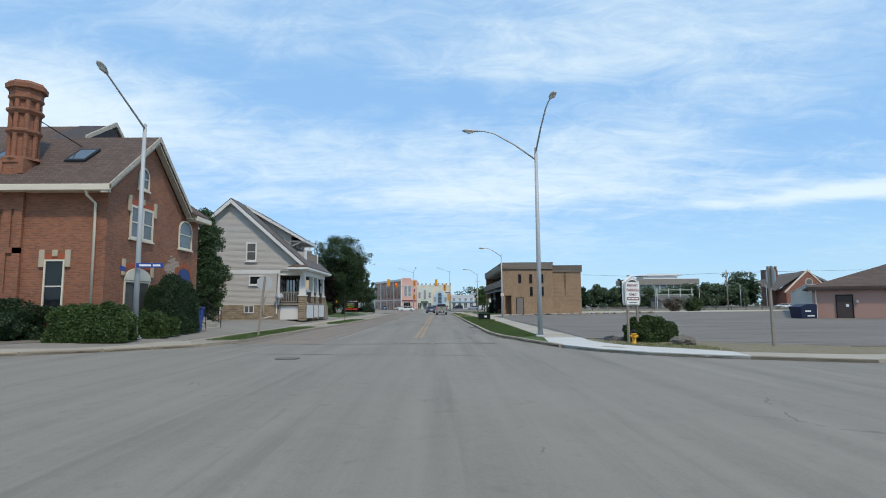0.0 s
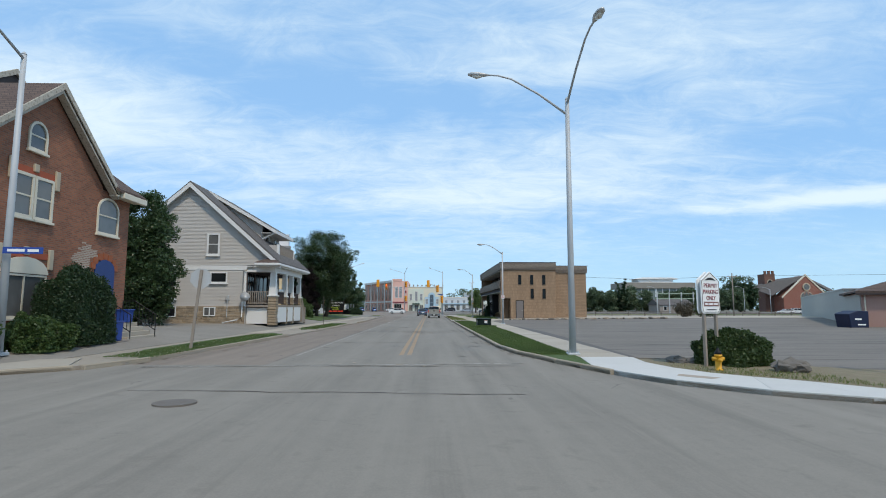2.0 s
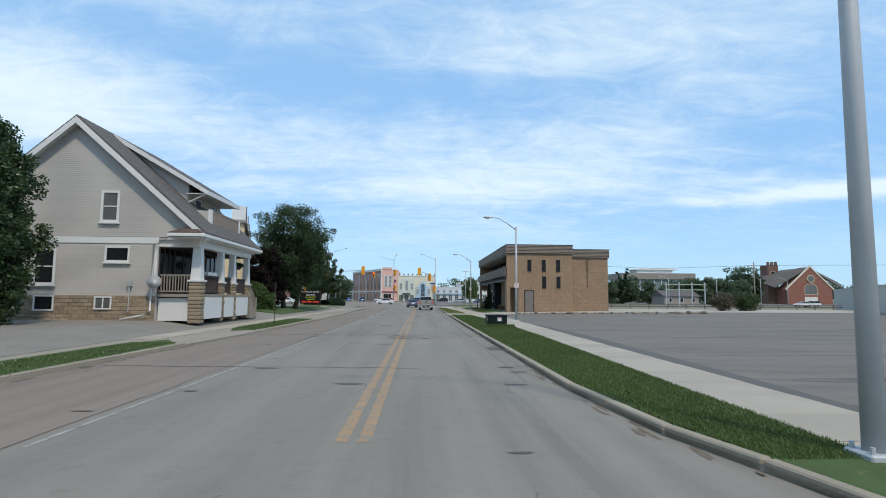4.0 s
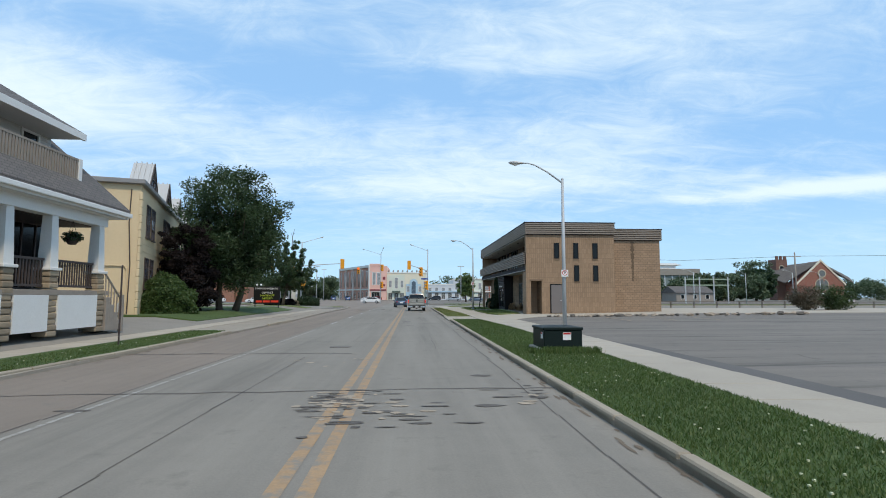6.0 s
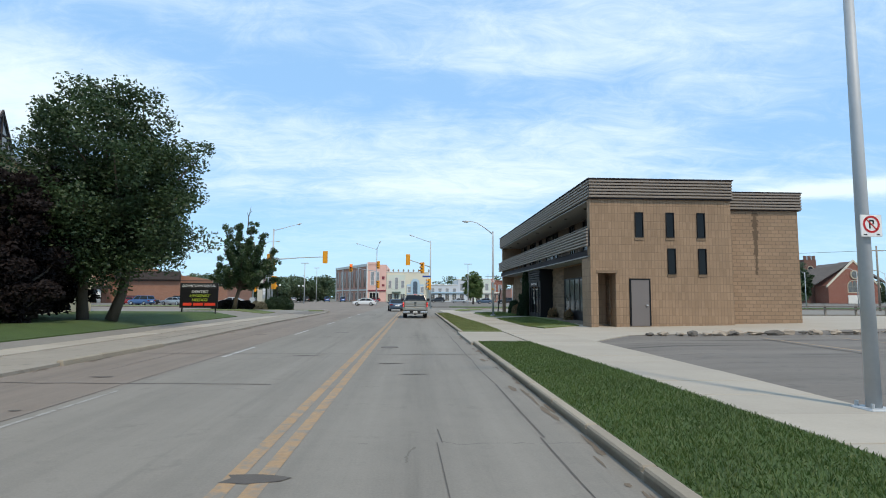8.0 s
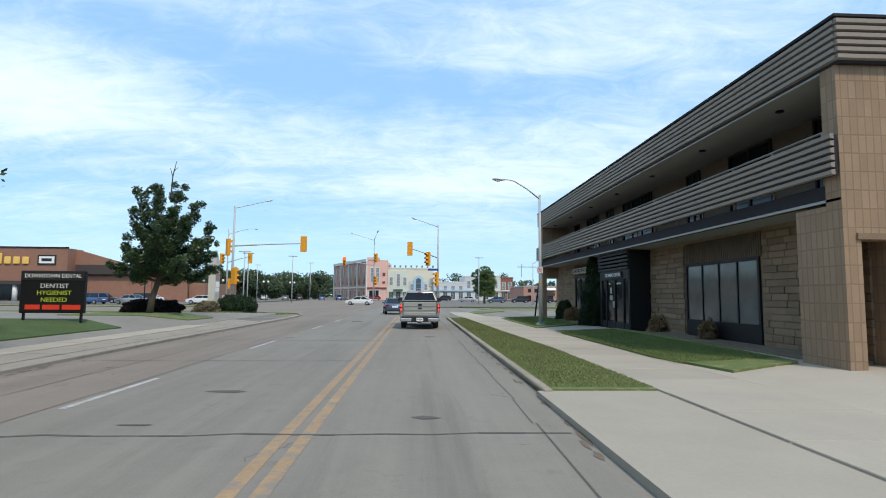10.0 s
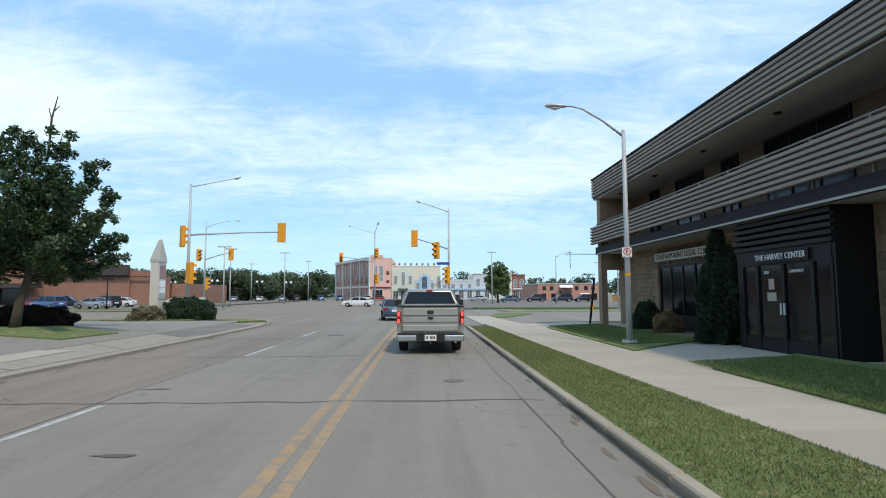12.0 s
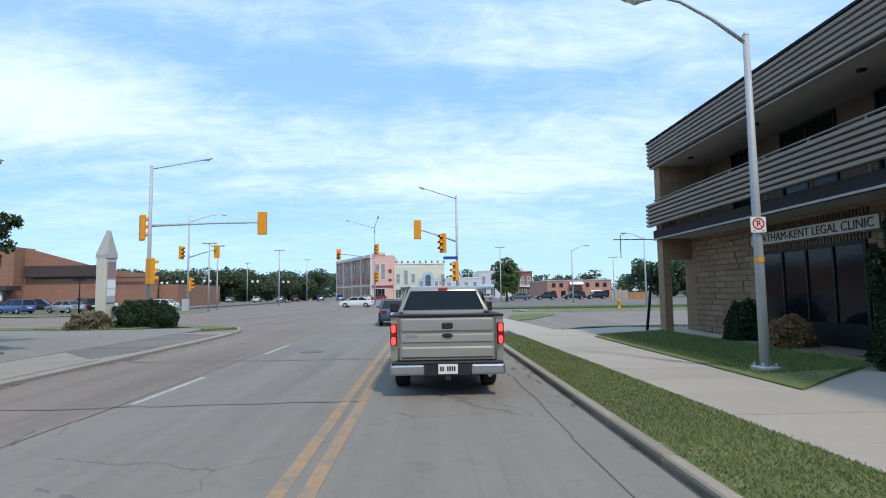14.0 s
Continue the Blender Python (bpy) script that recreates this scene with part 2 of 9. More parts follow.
def M_paving(name, col, dark, streak=(1.3, 0.05), cell=0.3, crack=0.012, rough=0.88, amp=1.0, tar=None, lane=None):
    """Old paving: wheel streaks along one way, patches, pale aggregate, oil specks and hairline cracks."""
    m, n, p = nodes_of(name)
    pos = place_of(n)
    mp = n.nodes.new("ShaderNodeMapping")
    mp.inputs["Scale"].default_value = (streak[0], streak[1], 1)
    n.links.new(pos, mp.inputs[0])
    band = noise_of(n, mp.outputs[0], 1.0, 5, 0.62)
    big, mid, fine = noise_of(n, pos, 0.16, 6, 0.65), noise_of(n, pos, 1.7, 6, 0.7), noise_of(n, pos, 38, 3, 0.7)
    fac = mathn(n, "ADD", mathn(n, "MULTIPLY", band, 0.42 * amp), mathn(n, "MULTIPLY", big, 0.32))
    fac = mathn(n, "ADD", fac, mathn(n, "ADD", mathn(n, "MULTIPLY", mid, 0.28), mathn(n, "MULTIPLY", fine, 0.34)))
    if lane:                          # the western lane is of a browner pour
        sx = n.nodes.new("ShaderNodeSeparateXYZ")
        n.links.new(pos, sx.inputs[0])
        step = n.nodes.new("ShaderNodeMapRange")
        step.inputs["From Min"].default_value, step.inputs["From Max"].default_value = -3.66, -3.8
        n.links.new(sx.outputs[0], step.inputs[0])
        col = mixed(n, mathn(n, "MULTIPLY", step.outputs[0], mathn(n, "GREATER_THAN", sx.outputs[1], 30.0)), col, lane)
    c = scaled(n, col, mathn(n, "ADD", fac, 0.53 - 0.21 * amp))
    if tar:                           # long thin tar and tyre streaks
        mt = n.nodes.new("ShaderNodeMapping")
        mt.inputs["Scale"].default_value = (tar[0], tar[1], 1)
        mt.inputs["Rotation"].default_value = (0, 0, 0.12)
        n.links.new(pos, mt.inputs[0])
        ts = n.nodes.new("ShaderNodeMapRange")
        ts.inputs["From Min"].default_value, ts.inputs["From Max"].default_value, ts.inputs["To Max"].default_value = 0.55, 0.66, tar[2]
        n.links.new(noise_of(n, mt.outputs[0], 1.0, 7, 0.7), ts.inputs[0])
        c = mixed(n, ts.outputs[0], c, tuple(0.62 * d for d in dark))
    k = n.nodes.new("ShaderNodeMapRange")
    k.inputs["From Min"].default_value, k.inputs["From Max"].default_value, k.inputs["To Max"].default_value = 0.56, 0.74, 0.75
    n.links.new(mid, k.inputs[0])
    c = mixed(n, k.outputs[0], c, dark)
    v = n.nodes.new("ShaderNodeTexVoronoi")
    v.feature = "DISTANCE_TO_EDGE"
    v.inputs["Scale"].default_value = cell
    w = n.nodes.new("ShaderNodeVectorMath")
    w.operation = "MULTIPLY_ADD"
    nz = n.nodes.new("ShaderNodeTexNoise")
    nz.inputs["Scale"].default_value, nz.inputs["Detail"].default_value = 1.1, 5
    n.links.new(pos, nz.inputs["Vector"])
    w.inputs[1].default_value = (0.9, 0.9, 0)
    n.links.new(nz.outputs["Color"], w.inputs[0]); n.links.new(pos, w.inputs[2])
    n.links.new(w.outputs[0], v.inputs["Vector"])
    line = mathn(n, "LESS_THAN", v.outputs["Distance"], crack * cell)
    here = mathn(n, "GREATER_THAN", noise_of(n, pos, 0.21, 4, 0.7), 0.58)
    c = mixed(n, mathn(n, "MULTIPLY", mathn(n, "MULTIPLY", line, here), 0.45), c, tuple(0.55 * d for d in dark))
    n.links.new(c, p.inputs["Base Color"])
    p.inputs["Roughness"].default_value, p.inputs["Specular IOR Level"].default_value = rough, 0.35
    bumped(n, p, mathn(n, "SUBTRACT", mathn(n, "ADD", fine, mathn(n, "MULTIPLY", mid, 0.6)), mathn(n, "MULTIPLY", line, here)), 0.3, 0.01)
    return m


ROAD = M_paving("worn_concrete_road", (0.225, 0.203, 0.17), (0.158, 0.141, 0.117), amp=1.5, tar=(0.9, 0.035, 0.3), lane=(0.222, 0.182, 0.146))
SEAL = M("dark_crack_sealer", (0.105, 0.09, 0.076), 0.8, var=0.3, scale=3)
CRACKED = M("broken_pale_concrete", (0.36, 0.3, 0.235), 0.9, var=0.4, scale=4)
RUBBLE = M("broken_joint_concrete", (0.36, 0.295, 0.22), 0.9, var=0.5, scale=4, fine=18, fvar=0.4)
ASPHALT = M_paving("old_grey_asphalt", (0.178, 0.157, 0.133), (0.092, 0.085, 0.077), (0.07, 0.9), 0.22, 0.016, amp=2.0, tar=(0.12, 1.3, 0.8))
ASPHALT_NEW = M("dark_asphalt_patch", (0.112, 0.103, 0.095), 0.9, var=0.3, scale=0.5)
WALK = M("sidewalk_concrete", (0.38, 0.335, 0.27), 0.88, var=0.25, scale=0.9, fine=20, fvar=0.15, piece=0.16, bump=0.15)
WALK_NEW = M("new_white_concrete", (0.52, 0.51, 0.48), 0.85, var=0.12, scale=1.0, piece=0.08, bump=0.1)
KERB = M("kerb_concrete", (0.31, 0.265, 0.2), 0.9, var=0.4, scale=1.2, fine=25, piece=0.2)
WALK_OLD = M("old_apron_concrete", (0.30, 0.262, 0.21), 0.88, var=0.35, scale=0.7, fine=20, fvar=0.2, bump=0.15, stain=(0.21, 0.185, 0.15), stain_at=0.56)
YARD = M_paving("old_yard_paving", (0.235, 0.215, 0.185), (0.16, 0.145, 0.125), (0.5, 0.5), 0.3, 0.014, amp=1.0)
DRYSOIL = M("dry_weedy_soil", (0.2, 0.165, 0.105), 0.95, var=0.6, scale=2.2, fine=24, fvar=0.4, bump=0.7, stain=(0.13, 0.145, 0.06), stain_at=0.54)
GRAVEL = M("grey_gravel_mulch", (0.17, 0.148, 0.125), 0.95, var=0.5, scale=2.0, fine=16, fvar=0.7, bump=0.8)
EARTH = M("bare_soil", (0.16, 0.125, 0.09), 0.95, var=0.5, scale=1.5, fine=20, bump=0.6)
TURF = M("mown_turf", (0.062, 0.098, 0.026), 0.95, var=0.7, scale=1.1, fine=40, fvar=0.5, bump=0.8, stain=(0.17, 0.165, 0.07), stain_at=0.6)
DRYTURF = M("dry_turf", (0.12, 0.16, 0.05), 0.95, var=0.6, scale=1.3, fine=40, fvar=0.5, bump=0.8, stain=(0.27, 0.225, 0.11), stain_at=0.53)
FIELD = M("distant_ground", (0.17, 0.165, 0.13), 0.95, var=0.4, scale=0.05, fine=2)
YELLOW = M("worn_yellow_paint", (0.36, 0.235, 0.128), 0.8, var=0.4, scale=1.4, fine=18, fvar=0.5, stain=(0.235, 0.205, 0.165), stain_at=0.47)
WHITELINE = M("worn_white_paint", (0.46, 0.44, 0.41), 0.8, var=0.4, scale=2, fine=18, fvar=0.5, stain=(0.25, 0.23, 0.2), stain_at=0.5)
FAINT = M("nearly_gone_white_paint", (0.34, 0.32, 0.285), 0.85, var=0.3, scale=2, fine=18, fvar=0.4, stain=(0.21, 0.19, 0.16), stain_at=0.47)
BRICK = M_brick("orange_red_brick", (0.335, 0.115, 0.055), (0.19, 0.066, 0.037), (0.22, 0.14, 0.095), gap=0.014, var=0.8)
BRICK_FAR = M_brick("brown_red_brick", (0.27, 0.09, 0.06), (0.21, 0.075, 0.05), (0.3, 0.22, 0.18), w=0.4, h=0.15)
BRICK_PINK = M_brick("terracotta_brick", (0.5, 0.25, 0.18), (0.44, 0.21, 0.15), (0.46, 0.3, 0.24), w=0.4, h=0.15)
BRICK_DARK = M_brick("dark_tower_brick", (0.16, 0.075, 0.055), (0.12, 0.06, 0.045), (0.2, 0.14, 0.11), w=0.4, h=0.15)
SHINGLE = M_brick("brown_asphalt_shingle", (0.125, 0.083, 0.064), (0.088, 0.058, 0.046), (0.05, 0.037, 0.031), w=0.3, h=0.2, gap=0.015, slope=1.5)
SHINGLE_GREY = M_brick("grey_asphalt_shingle", (0.13, 0.115, 0.105), (0.1, 0.09, 0.085), (0.06, 0.055, 0.05), w=0.3, h=0.2, gap=0.015, slope=1.5)
TANBRICK = M_brick("tan_giant_brick", (0.32, 0.215, 0.135), (0.265, 0.176, 0.108), (0.17, 0.12, 0.08), w=0.4, h=0.2, gap=0.014, var=0.45)
TANSCORE = M_brick("scored_tan_block", (0.315, 0.212, 0.132), (0.262, 0.174, 0.106), (0.232, 0.157, 0.1), w=0.17, h=0.4, gap=0.017, var=0.6, bump=0.6, bond=0.0)
TANBLOCK = M("split_tan_block", (0.215, 0.15, 0.096), 0.9, var=0.4, scale=1.5, fine=18, fvar=0.3, bump=0.6, piece=0.4)
TANRIB = M("ribbed_brown_masonry", (0.13, 0.095, 0.065), 0.9, var=0.3, scale=0.8, fine=15)
RIB = M("grey_brown_metal_cladding", (0.25, 0.21, 0.172), 0.6, var=0.25, scale=0.6, bump=0.05)
SOFFIT = M("pale_painted_soffit", (0.36, 0.35, 0.34), 0.85, var=0.2, scale=0.7)
BEAM = M("dark_steel_beam_paint", (0.03, 0.028, 0.032), 0.75, var=0.5, scale=0.8, spec=0.15)
BLACKMETAL = M("black_metal", (0.014, 0.014, 0.015), 0.5, var=0.3, scale=2, bump=0.05, spec=0.18)
SIDING = M("beige_white_vinyl_siding", (0.47, 0.44, 0.40), 0.6, var=0.1, scale=0.8, fine=8, fvar=0.06, piece=0.05, bump=0.05)
TRIM = M("white_painted_trim", (0.67, 0.66, 0.63), 0.55, var=0.12, scale=1.5, bump=0.05)
PEELING = M("peeling_cream_paint", (0.47, 0.42, 0.34), 0.75, var=0.5, scale=4, fine=25, fvar=0.3, stain=(0.22, 0.18, 0.14), stain_at=0.52)
CREAMTRIM = M("cream_painted_trim", (0.66, 0.60, 0.48), 0.6, var=0.2, scale=1.5, bump=0.08)
STONE = M("tan_rusticated_block", (0.285, 0.225, 0.155), 0.92, var=0.5, scale=2.5, fine=18, fvar=0.3, bump=0.8, piece=0.35)
LIMESTONE = M("pale_lintel_stone", (0.45, 0.38, 0.28), 0.9, var=0.4, scale=2.5, fine=22)
WOOD_GREY = M("weathered_grey_wood", (0.27, 0.23, 0.19), 0.85, var=0.5, scale=3, fine=40, fvar=0.3)
WOOD_DARK = M("dark_brown_wood", (0.06, 0.045, 0.04), 0.7, var=0.4, scale=3)
CREAM = M("cream_painted_block", (0.63, 0.5, 0.315), 0.85, var=0.2, scale=0.5, fine=10, fvar=0.1, stain=(0.5, 0.385, 0.24), stain_at=0.64, bump=0.15)
PANE = M_pane("window_glass", (0.015, 0.018, 0.02), 0.06, 0.4)
PANE_DARK = M_pane("tinted_glass", (0.008, 0.009, 0.01), 0.1, 0.25)
PANE_BROWN = M_pane("bronze_glass", (0.16, 0.09, 0.065), 0.15, 0.5)
# pale base colour imitates haze over far windows
PANE_HAZE = M_pane("hazed_far_glass", (0.27, 0.28, 0.29), 0.15, 0.5)
PANE_BLUE = M_pane("sky_window_glass", (0.05, 0.07, 0.1), 0.04, 0.9)
PANE_GREY = M_pane("blind_window_glass", (0.12, 0.12, 0.115), 0.12, 0.6)
PANE_SHOP = M_pane("shaded_shop_glass", (0.11, 0.115, 0.105), 0.1, 0.5)
GALV = M("galvanised_steel", (0.43, 0.45, 0.46), 0.55, metal=0.1, var=0.3, scale=1.5, fine=20, fvar=0.12, bump=0.05)
ALU = M("dull_aluminium", (0.5, 0.5, 0.49), 0.5, metal=0.4, var=0.2, scale=2)
LENS = M("lamp_lens", (0.6, 0.6, 0.55), 0.2, bump=0)
SIGNWHITE = M("white_sign_face", (0.78, 0.78, 0.76), 0.5, var=0.06, scale=2, bump=0)
MAROON = M("maroon_lettering", (0.2, 0.035, 0.05), 0.6, bump=0)
INK = M("black_lettering", (0.02, 0.02, 0.02), 0.6, bump=0)
REDPAINT = M("red_sign_paint", (0.5, 0.02, 0.02), 0.5, bump=0)
BLUEPAINT = M("blue_paint", (0.02, 0.06, 0.28), 0.5, var=0.2, scale=2, bump=0.05)
HYDRANT = M("yellow_hydrant_paint", (0.65, 0.33, 0.02), 0.5, var=0.25, scale=5)
SIGNAL = M("signal_yellow_paint", (0.72, 0.29, 0.01), 0.55, var=0.15, scale=3, bump=0.03)
GREENBOX = M("dark_green_enamel", (0.006, 0.013, 0.011), 0.5, var=0.3, scale=2, bump=0.05, spec=0.2)
BARK = M("tree_bark", (0.1, 0.08, 0.06), 0.95, var=0.5, scale=3, fine=22, fvar=0.4, bump=1.0)
LEAF = M_leaf("maple_leaf", (0.023, 0.05, 0.017), (0.062, 0.1, 0.036))
LEAF_PEAR = M_leaf("glossy_dark_leaf", (0.03, 0.062, 0.022), (0.075, 0.12, 0.045), 0.4)
LEAF_DARK = M_leaf("cedar_leaf", (0.015, 0.04, 0.015), (0.035, 0.065, 0.02))
LEAF_PINE = M_leaf("pine_leaf", (0.01, 0.028, 0.01), (0.024, 0.05, 0.016), 0.7)
LEAF_HEDGE = M_leaf("hedge_leaf", (0.03, 0.055, 0.015), (0.065, 0.1, 0.025))
LEAF_BRIGHT = M_leaf("shrub_leaf", (0.035, 0.072, 0.016), (0.082, 0.13, 0.032))
LEAF_PURPLE = M_leaf("purple_leaf", (0.012, 0.007, 0.007), (0.022, 0.013, 0.011), 0.8)
# paler greens put the haze of distance into the leaf colour
LEAF_FAR = M_leaf("hazed_leaf", (0.06, 0.095, 0.045), (0.11, 0.15, 0.075))
LEAF_STRAW = M_leaf("straw_leaf", (0.15, 0.135, 0.075), (0.3, 0.26, 0.17))
LEAF_PLAZA = M_leaf("linden_leaf", (0.09, 0.15, 0.045), (0.17, 0.23, 0.08))
LEAF_TWIG = M_leaf("twiggy_leaf", (0.06, 0.055, 0.03), (0.13, 0.1, 0.065))
LEAF_DRY = M_leaf("dry_leaf", (0.22, 0.14, 0.07), (0.3, 0.2, 0.1))
GRASS = M_leaf("grass_blade", (0.05, 0.1, 0.018), (0.125, 0.165, 0.045))
GRASS_MIX = M_leaf("patchy_grass_blade", (0.08, 0.145, 0.03), (0.22, 0.245, 0.08))
GRASS_DRY = M_leaf("dry_grass_blade", (0.1, 0.155, 0.036), (0.27, 0.255, 0.1))
RUBBER = M("tyre_rubber", (0.02, 0.02, 0.02), 0.85, local=True, scale=6, bump=0.1)
RIM = M("alloy_rim", (0.5, 0.5, 0.5), 0.3, metal=0.8, local=True, bump=0)
CARGLASS = M_pane("car_glass", (0.012, 0.014, 0.016), 0.06, 0.35)
CHROME = M("bumper_chrome", (0.5, 0.5, 0.5), 0.25, metal=0.9, var=0.1, local=True, bump=0)
PLASTIC = M("black_plastic", (0.02, 0.02, 0.02), 0.6, local=True, bump=0.05)
TAIL = M_glow("lit_tail_lamp", (1.0, 0.13, 0.12), 0.95, (0.4, 0.01, 0.01))
TAIL_DIM = M_glow("high_tail_lamp", (1.0, 0.1, 0.09), 0.35, (0.35, 0.02, 0.02))
TAIL_OFF = M("tail_lamp", (0.25, 0.01, 0.01), 0.2, local=True, bump=0)
HEADLAMP = M("head_lamp", (0.6, 0.6, 0.6), 0.1, local=True, bump=0)
RED_GLOW = M_glow("red_signal", (1.0, 0.06, 0.02), 3.0)
DARK_LENS = M("unlit_lens", (0.03, 0.025, 0.02), 0.3, bump=0)


def paint(name, col, metal=0.3):
    return M(name, col, 0.3, metal, var=0.06, fvar=0.03, local=True, bump=0.0, coat=0.8)


# ---------------------------------------------------------------- mesh tools
def bx(bm, x0, x1, y0, y1, z0, z1, bev=0.0, seg=1):
    v = [bm.verts.new((x, y, z)) for z in (z0, z1) for x, y in ((x0, y0), (x1, y0), (x1, y1), (x0, y1))]
    f = [bm.faces.new([v[i] for i in q]) for q in ((3, 2, 1, 0), (4, 5, 6, 7), (0, 1, 5, 4), (1, 2, 6, 5), (2, 3, 7, 6), (3, 0, 4, 7))]
    if bev:
        es = list({e for q in f for e in q.edges})
        bmesh.ops.bevel(bm, geom=es, offset=bev, segments=seg, affect="EDGES", profile=0.5)
    return bm


def prism(bm, pts, d, bev=0.0):
    """A flat polygon carried along the vector d."""
    d = Vector(d)
    a = [bm.verts.new(p) for p in pts]
    b = [bm.verts.new(Vector(p) + d) for p in pts]
    n = len(pts)
    fs = [bm.faces.new(a), bm.faces.new(b[::-1])] + [bm.faces.new((a[i], b[i], b[(i + 1) % n], a[(i + 1) % n])) for i in range(n)]
    bmesh.ops.recalc_face_normals(bm, faces=fs)
    if bev:
        bmesh.ops.bevel(bm, geom=list({e for q in fs for e in q.edges}), offset=bev, segments=1, affect="EDGES", profile=0.5)
    return bm


def sheet(bm, pts, thick=0.1):
    """A slab whose top runs through the points."""
    return prism(bm, [(x, y, z - thick) for x, y, z in pts], (0, 0, thick))


def tube(bm, pts, radii, n=10, squash=1.0):
    pts = [Vector(p) for p in pts]
    if isinstance(radii, (int, float)):
        radii = [radii] * len(pts)
    rings = []
    for i, p in enumerate(pts):
        t = (pts[min(i + 1, len(pts) - 1)] - pts[max(i - 1, 0)]).normalized()
        u = t.cross(Vector((0, 0, 1)) if abs(t.z) < 0.95 else Vector((1, 0, 0))).normalized()
        w = u.cross(t)
        rings.append([bm.verts.new(p + radii[i] * (math.cos(k * 2 * math.pi / n) * u + squash * math.sin(k * 2 * math.pi / n) * w)) for k in range(n)])
    fs = [bm.faces.new((a[k], a[(k + 1) % n], b[(k + 1) % n], b[k])) for a, b in zip(rings, rings[1:]) for k in range(n)]
    fs += [bm.faces.new(rings[0][::-1]), bm.faces.new(rings[-1])]
    bmesh.ops.recalc_face_normals(bm, faces=fs)
    return bm


def ball(bm, c, r, sub=2, s=(1, 1, 1), rough=0.0, seed=0):
    g = bmesh.ops.create_icosphere(bm, subdivisions=sub, radius=1.0)
    for v in g["verts"]:
        k = 1 + rough * noise.noise(v.co * 2.1 + Vector((seed, 0, 0)))
        v.co = Vector(c) + Vector((v.co.x * s[0], v.co.y * s[1], v.co.z * s[2])) * r * k
    return bm


def mesh_of(name, bm, mat, smooth=False):
    me = bpy.data.meshes.new(name)
    bm.to_mesh(me)
    bm.free()
    me.materials.append(mat)
    if smooth:
        me.shade_smooth()
    return me


BASE = {}


def thing(name, loc, label, category, group="", kind=""):
    ob = new(name)
    ob.location = loc
    ob.empty_display_size = 0.2
    BASE[ob.name] = Vector(loc)
    return tagged(ob, label, category, group, kind)


def part(name, bm, mat, parent, label="", smooth=False):
    """One mesh under a thing or a part; bm is in world metres."""
    me = mesh_of(name, bm, mat, smooth)
    me.transform(Matrix.Translation(-BASE[parent.name]))
    ob = new(name, me)
    ob.parent = parent
    BASE[ob.name] = BASE[parent.name]
    return tagged(ob, label)


def struct(name, bm, mat, label, smooth=False, kind="structure", category=""):
    ob = new(name, mesh_of(name, bm, mat, smooth))
    BASE[ob.name] = Vector((0, 0, 0))
    return tagged(ob, label, category, "", kind)


def B():
    return bmesh.new()


def quads_mesh(name, P, mat):
    """A mesh of loose quads from an array (n, 4, 3)."""
    n = len(P)
    me = bpy.data.meshes.new(name)
    me.from_pydata(P.reshape(-1, 3).tolist(), [], np.arange(4 * n).reshape(-1, 4).tolist())
    me.materials.append(mat)
    return me


def leaf_quads(C, size, rng, flat=0.0):
    """Leaf quads of about that size at the centres C, turned at random."""
    n = len(C)
    u = rng.normal(size=(n, 3)); u[:, 2] *= 1 - flat
    u /= np.linalg.norm(u, axis=1, keepdims=True)
    w = np.cross(u, rng.normal(size=(n, 3)))
    w /= np.linalg.norm(w, axis=1, keepdims=True)
    s = size * rng.uniform(0.6, 1.3, (n, 1))
    u, w = u * s, w * s * 0.62
    return np.stack([C - u, C - w * 0.9, C + u, C + w * 0.9], 1)


def text_bm(body, size, depth=0.004, align="CENTER"):
    cu = bpy.data.curves.new("t", "FONT")
    cu.body, cu.size, cu.extrude, cu.align_x, cu.align_y = body, size, depth, align, "CENTER"
    ob = bpy.data.objects.new("t", cu)
    me = bpy.data.meshes.new_from_object(ob)
    bm = bmesh.new()
    bm.from_mesh(me)
    bpy.data.objects.remove(ob); bpy.data.curves.remove(cu); bpy.data.meshes.remove(me)
    return bm


def write(name, body, size, m, mat, parent, wide=None, depth=0.004):
    bm = text_bm(body, size, depth)
    if wide:
        xs = [v.co.x for v in bm.verts]
        k = wide / (max(xs) - min(xs))
        bmesh.ops.scale(bm, vec=(k, 1, 1), verts=bm.verts)
    bm.transform(m)
    return part(name, bm, mat, parent)


# ---------------------------------------------------------------- ground and roads
bm = B(); sheet(bm, [(-1500, -600, -0.18), (1500, -600, -0.18), (1500, 2600, -0.18), (-1500, 2600, -0.18)], 0.3)
struct("ground", bm, FIELD, "flat town ground reaching the horizon")


def edge_at(y, table):
    """A value between the rows (y, value) of a table."""
    return float(np.interp(y, [r[0] for r in table], [r[1] for r in table]))


KERB_R = [(22.4, 13.5), (23.6, 10.6), (24.1, 9.46), (25.0, 8.05), (26.6, 6.7), (28.4, 5.83), (30.6, 4.85), (33.5, 4.15), (37, 3.85), (60, 3.8), (119, 3.85)]
KERB_L = [(22.5, -24.0), (24.0, -15.0), (25.2, -12.6), (26.4, -10.6), (28.6, -8.3), (30.5, -7.55), (34, -7.4), (45, -7.2), (54, -6.8), (68, -6.7), (80, -6.6), (95, -7.2), (112, -7.3), (119, -7.4), (122, -7.8)]
WALK_R1 = [(28, 5.7), (37, 5.9), (50, 6.3), (58, 6.4), (70, 6.25), (79, 5.8), (93, 5.85), (100, 5.55), (113, 5.15), (119, 5.0)]
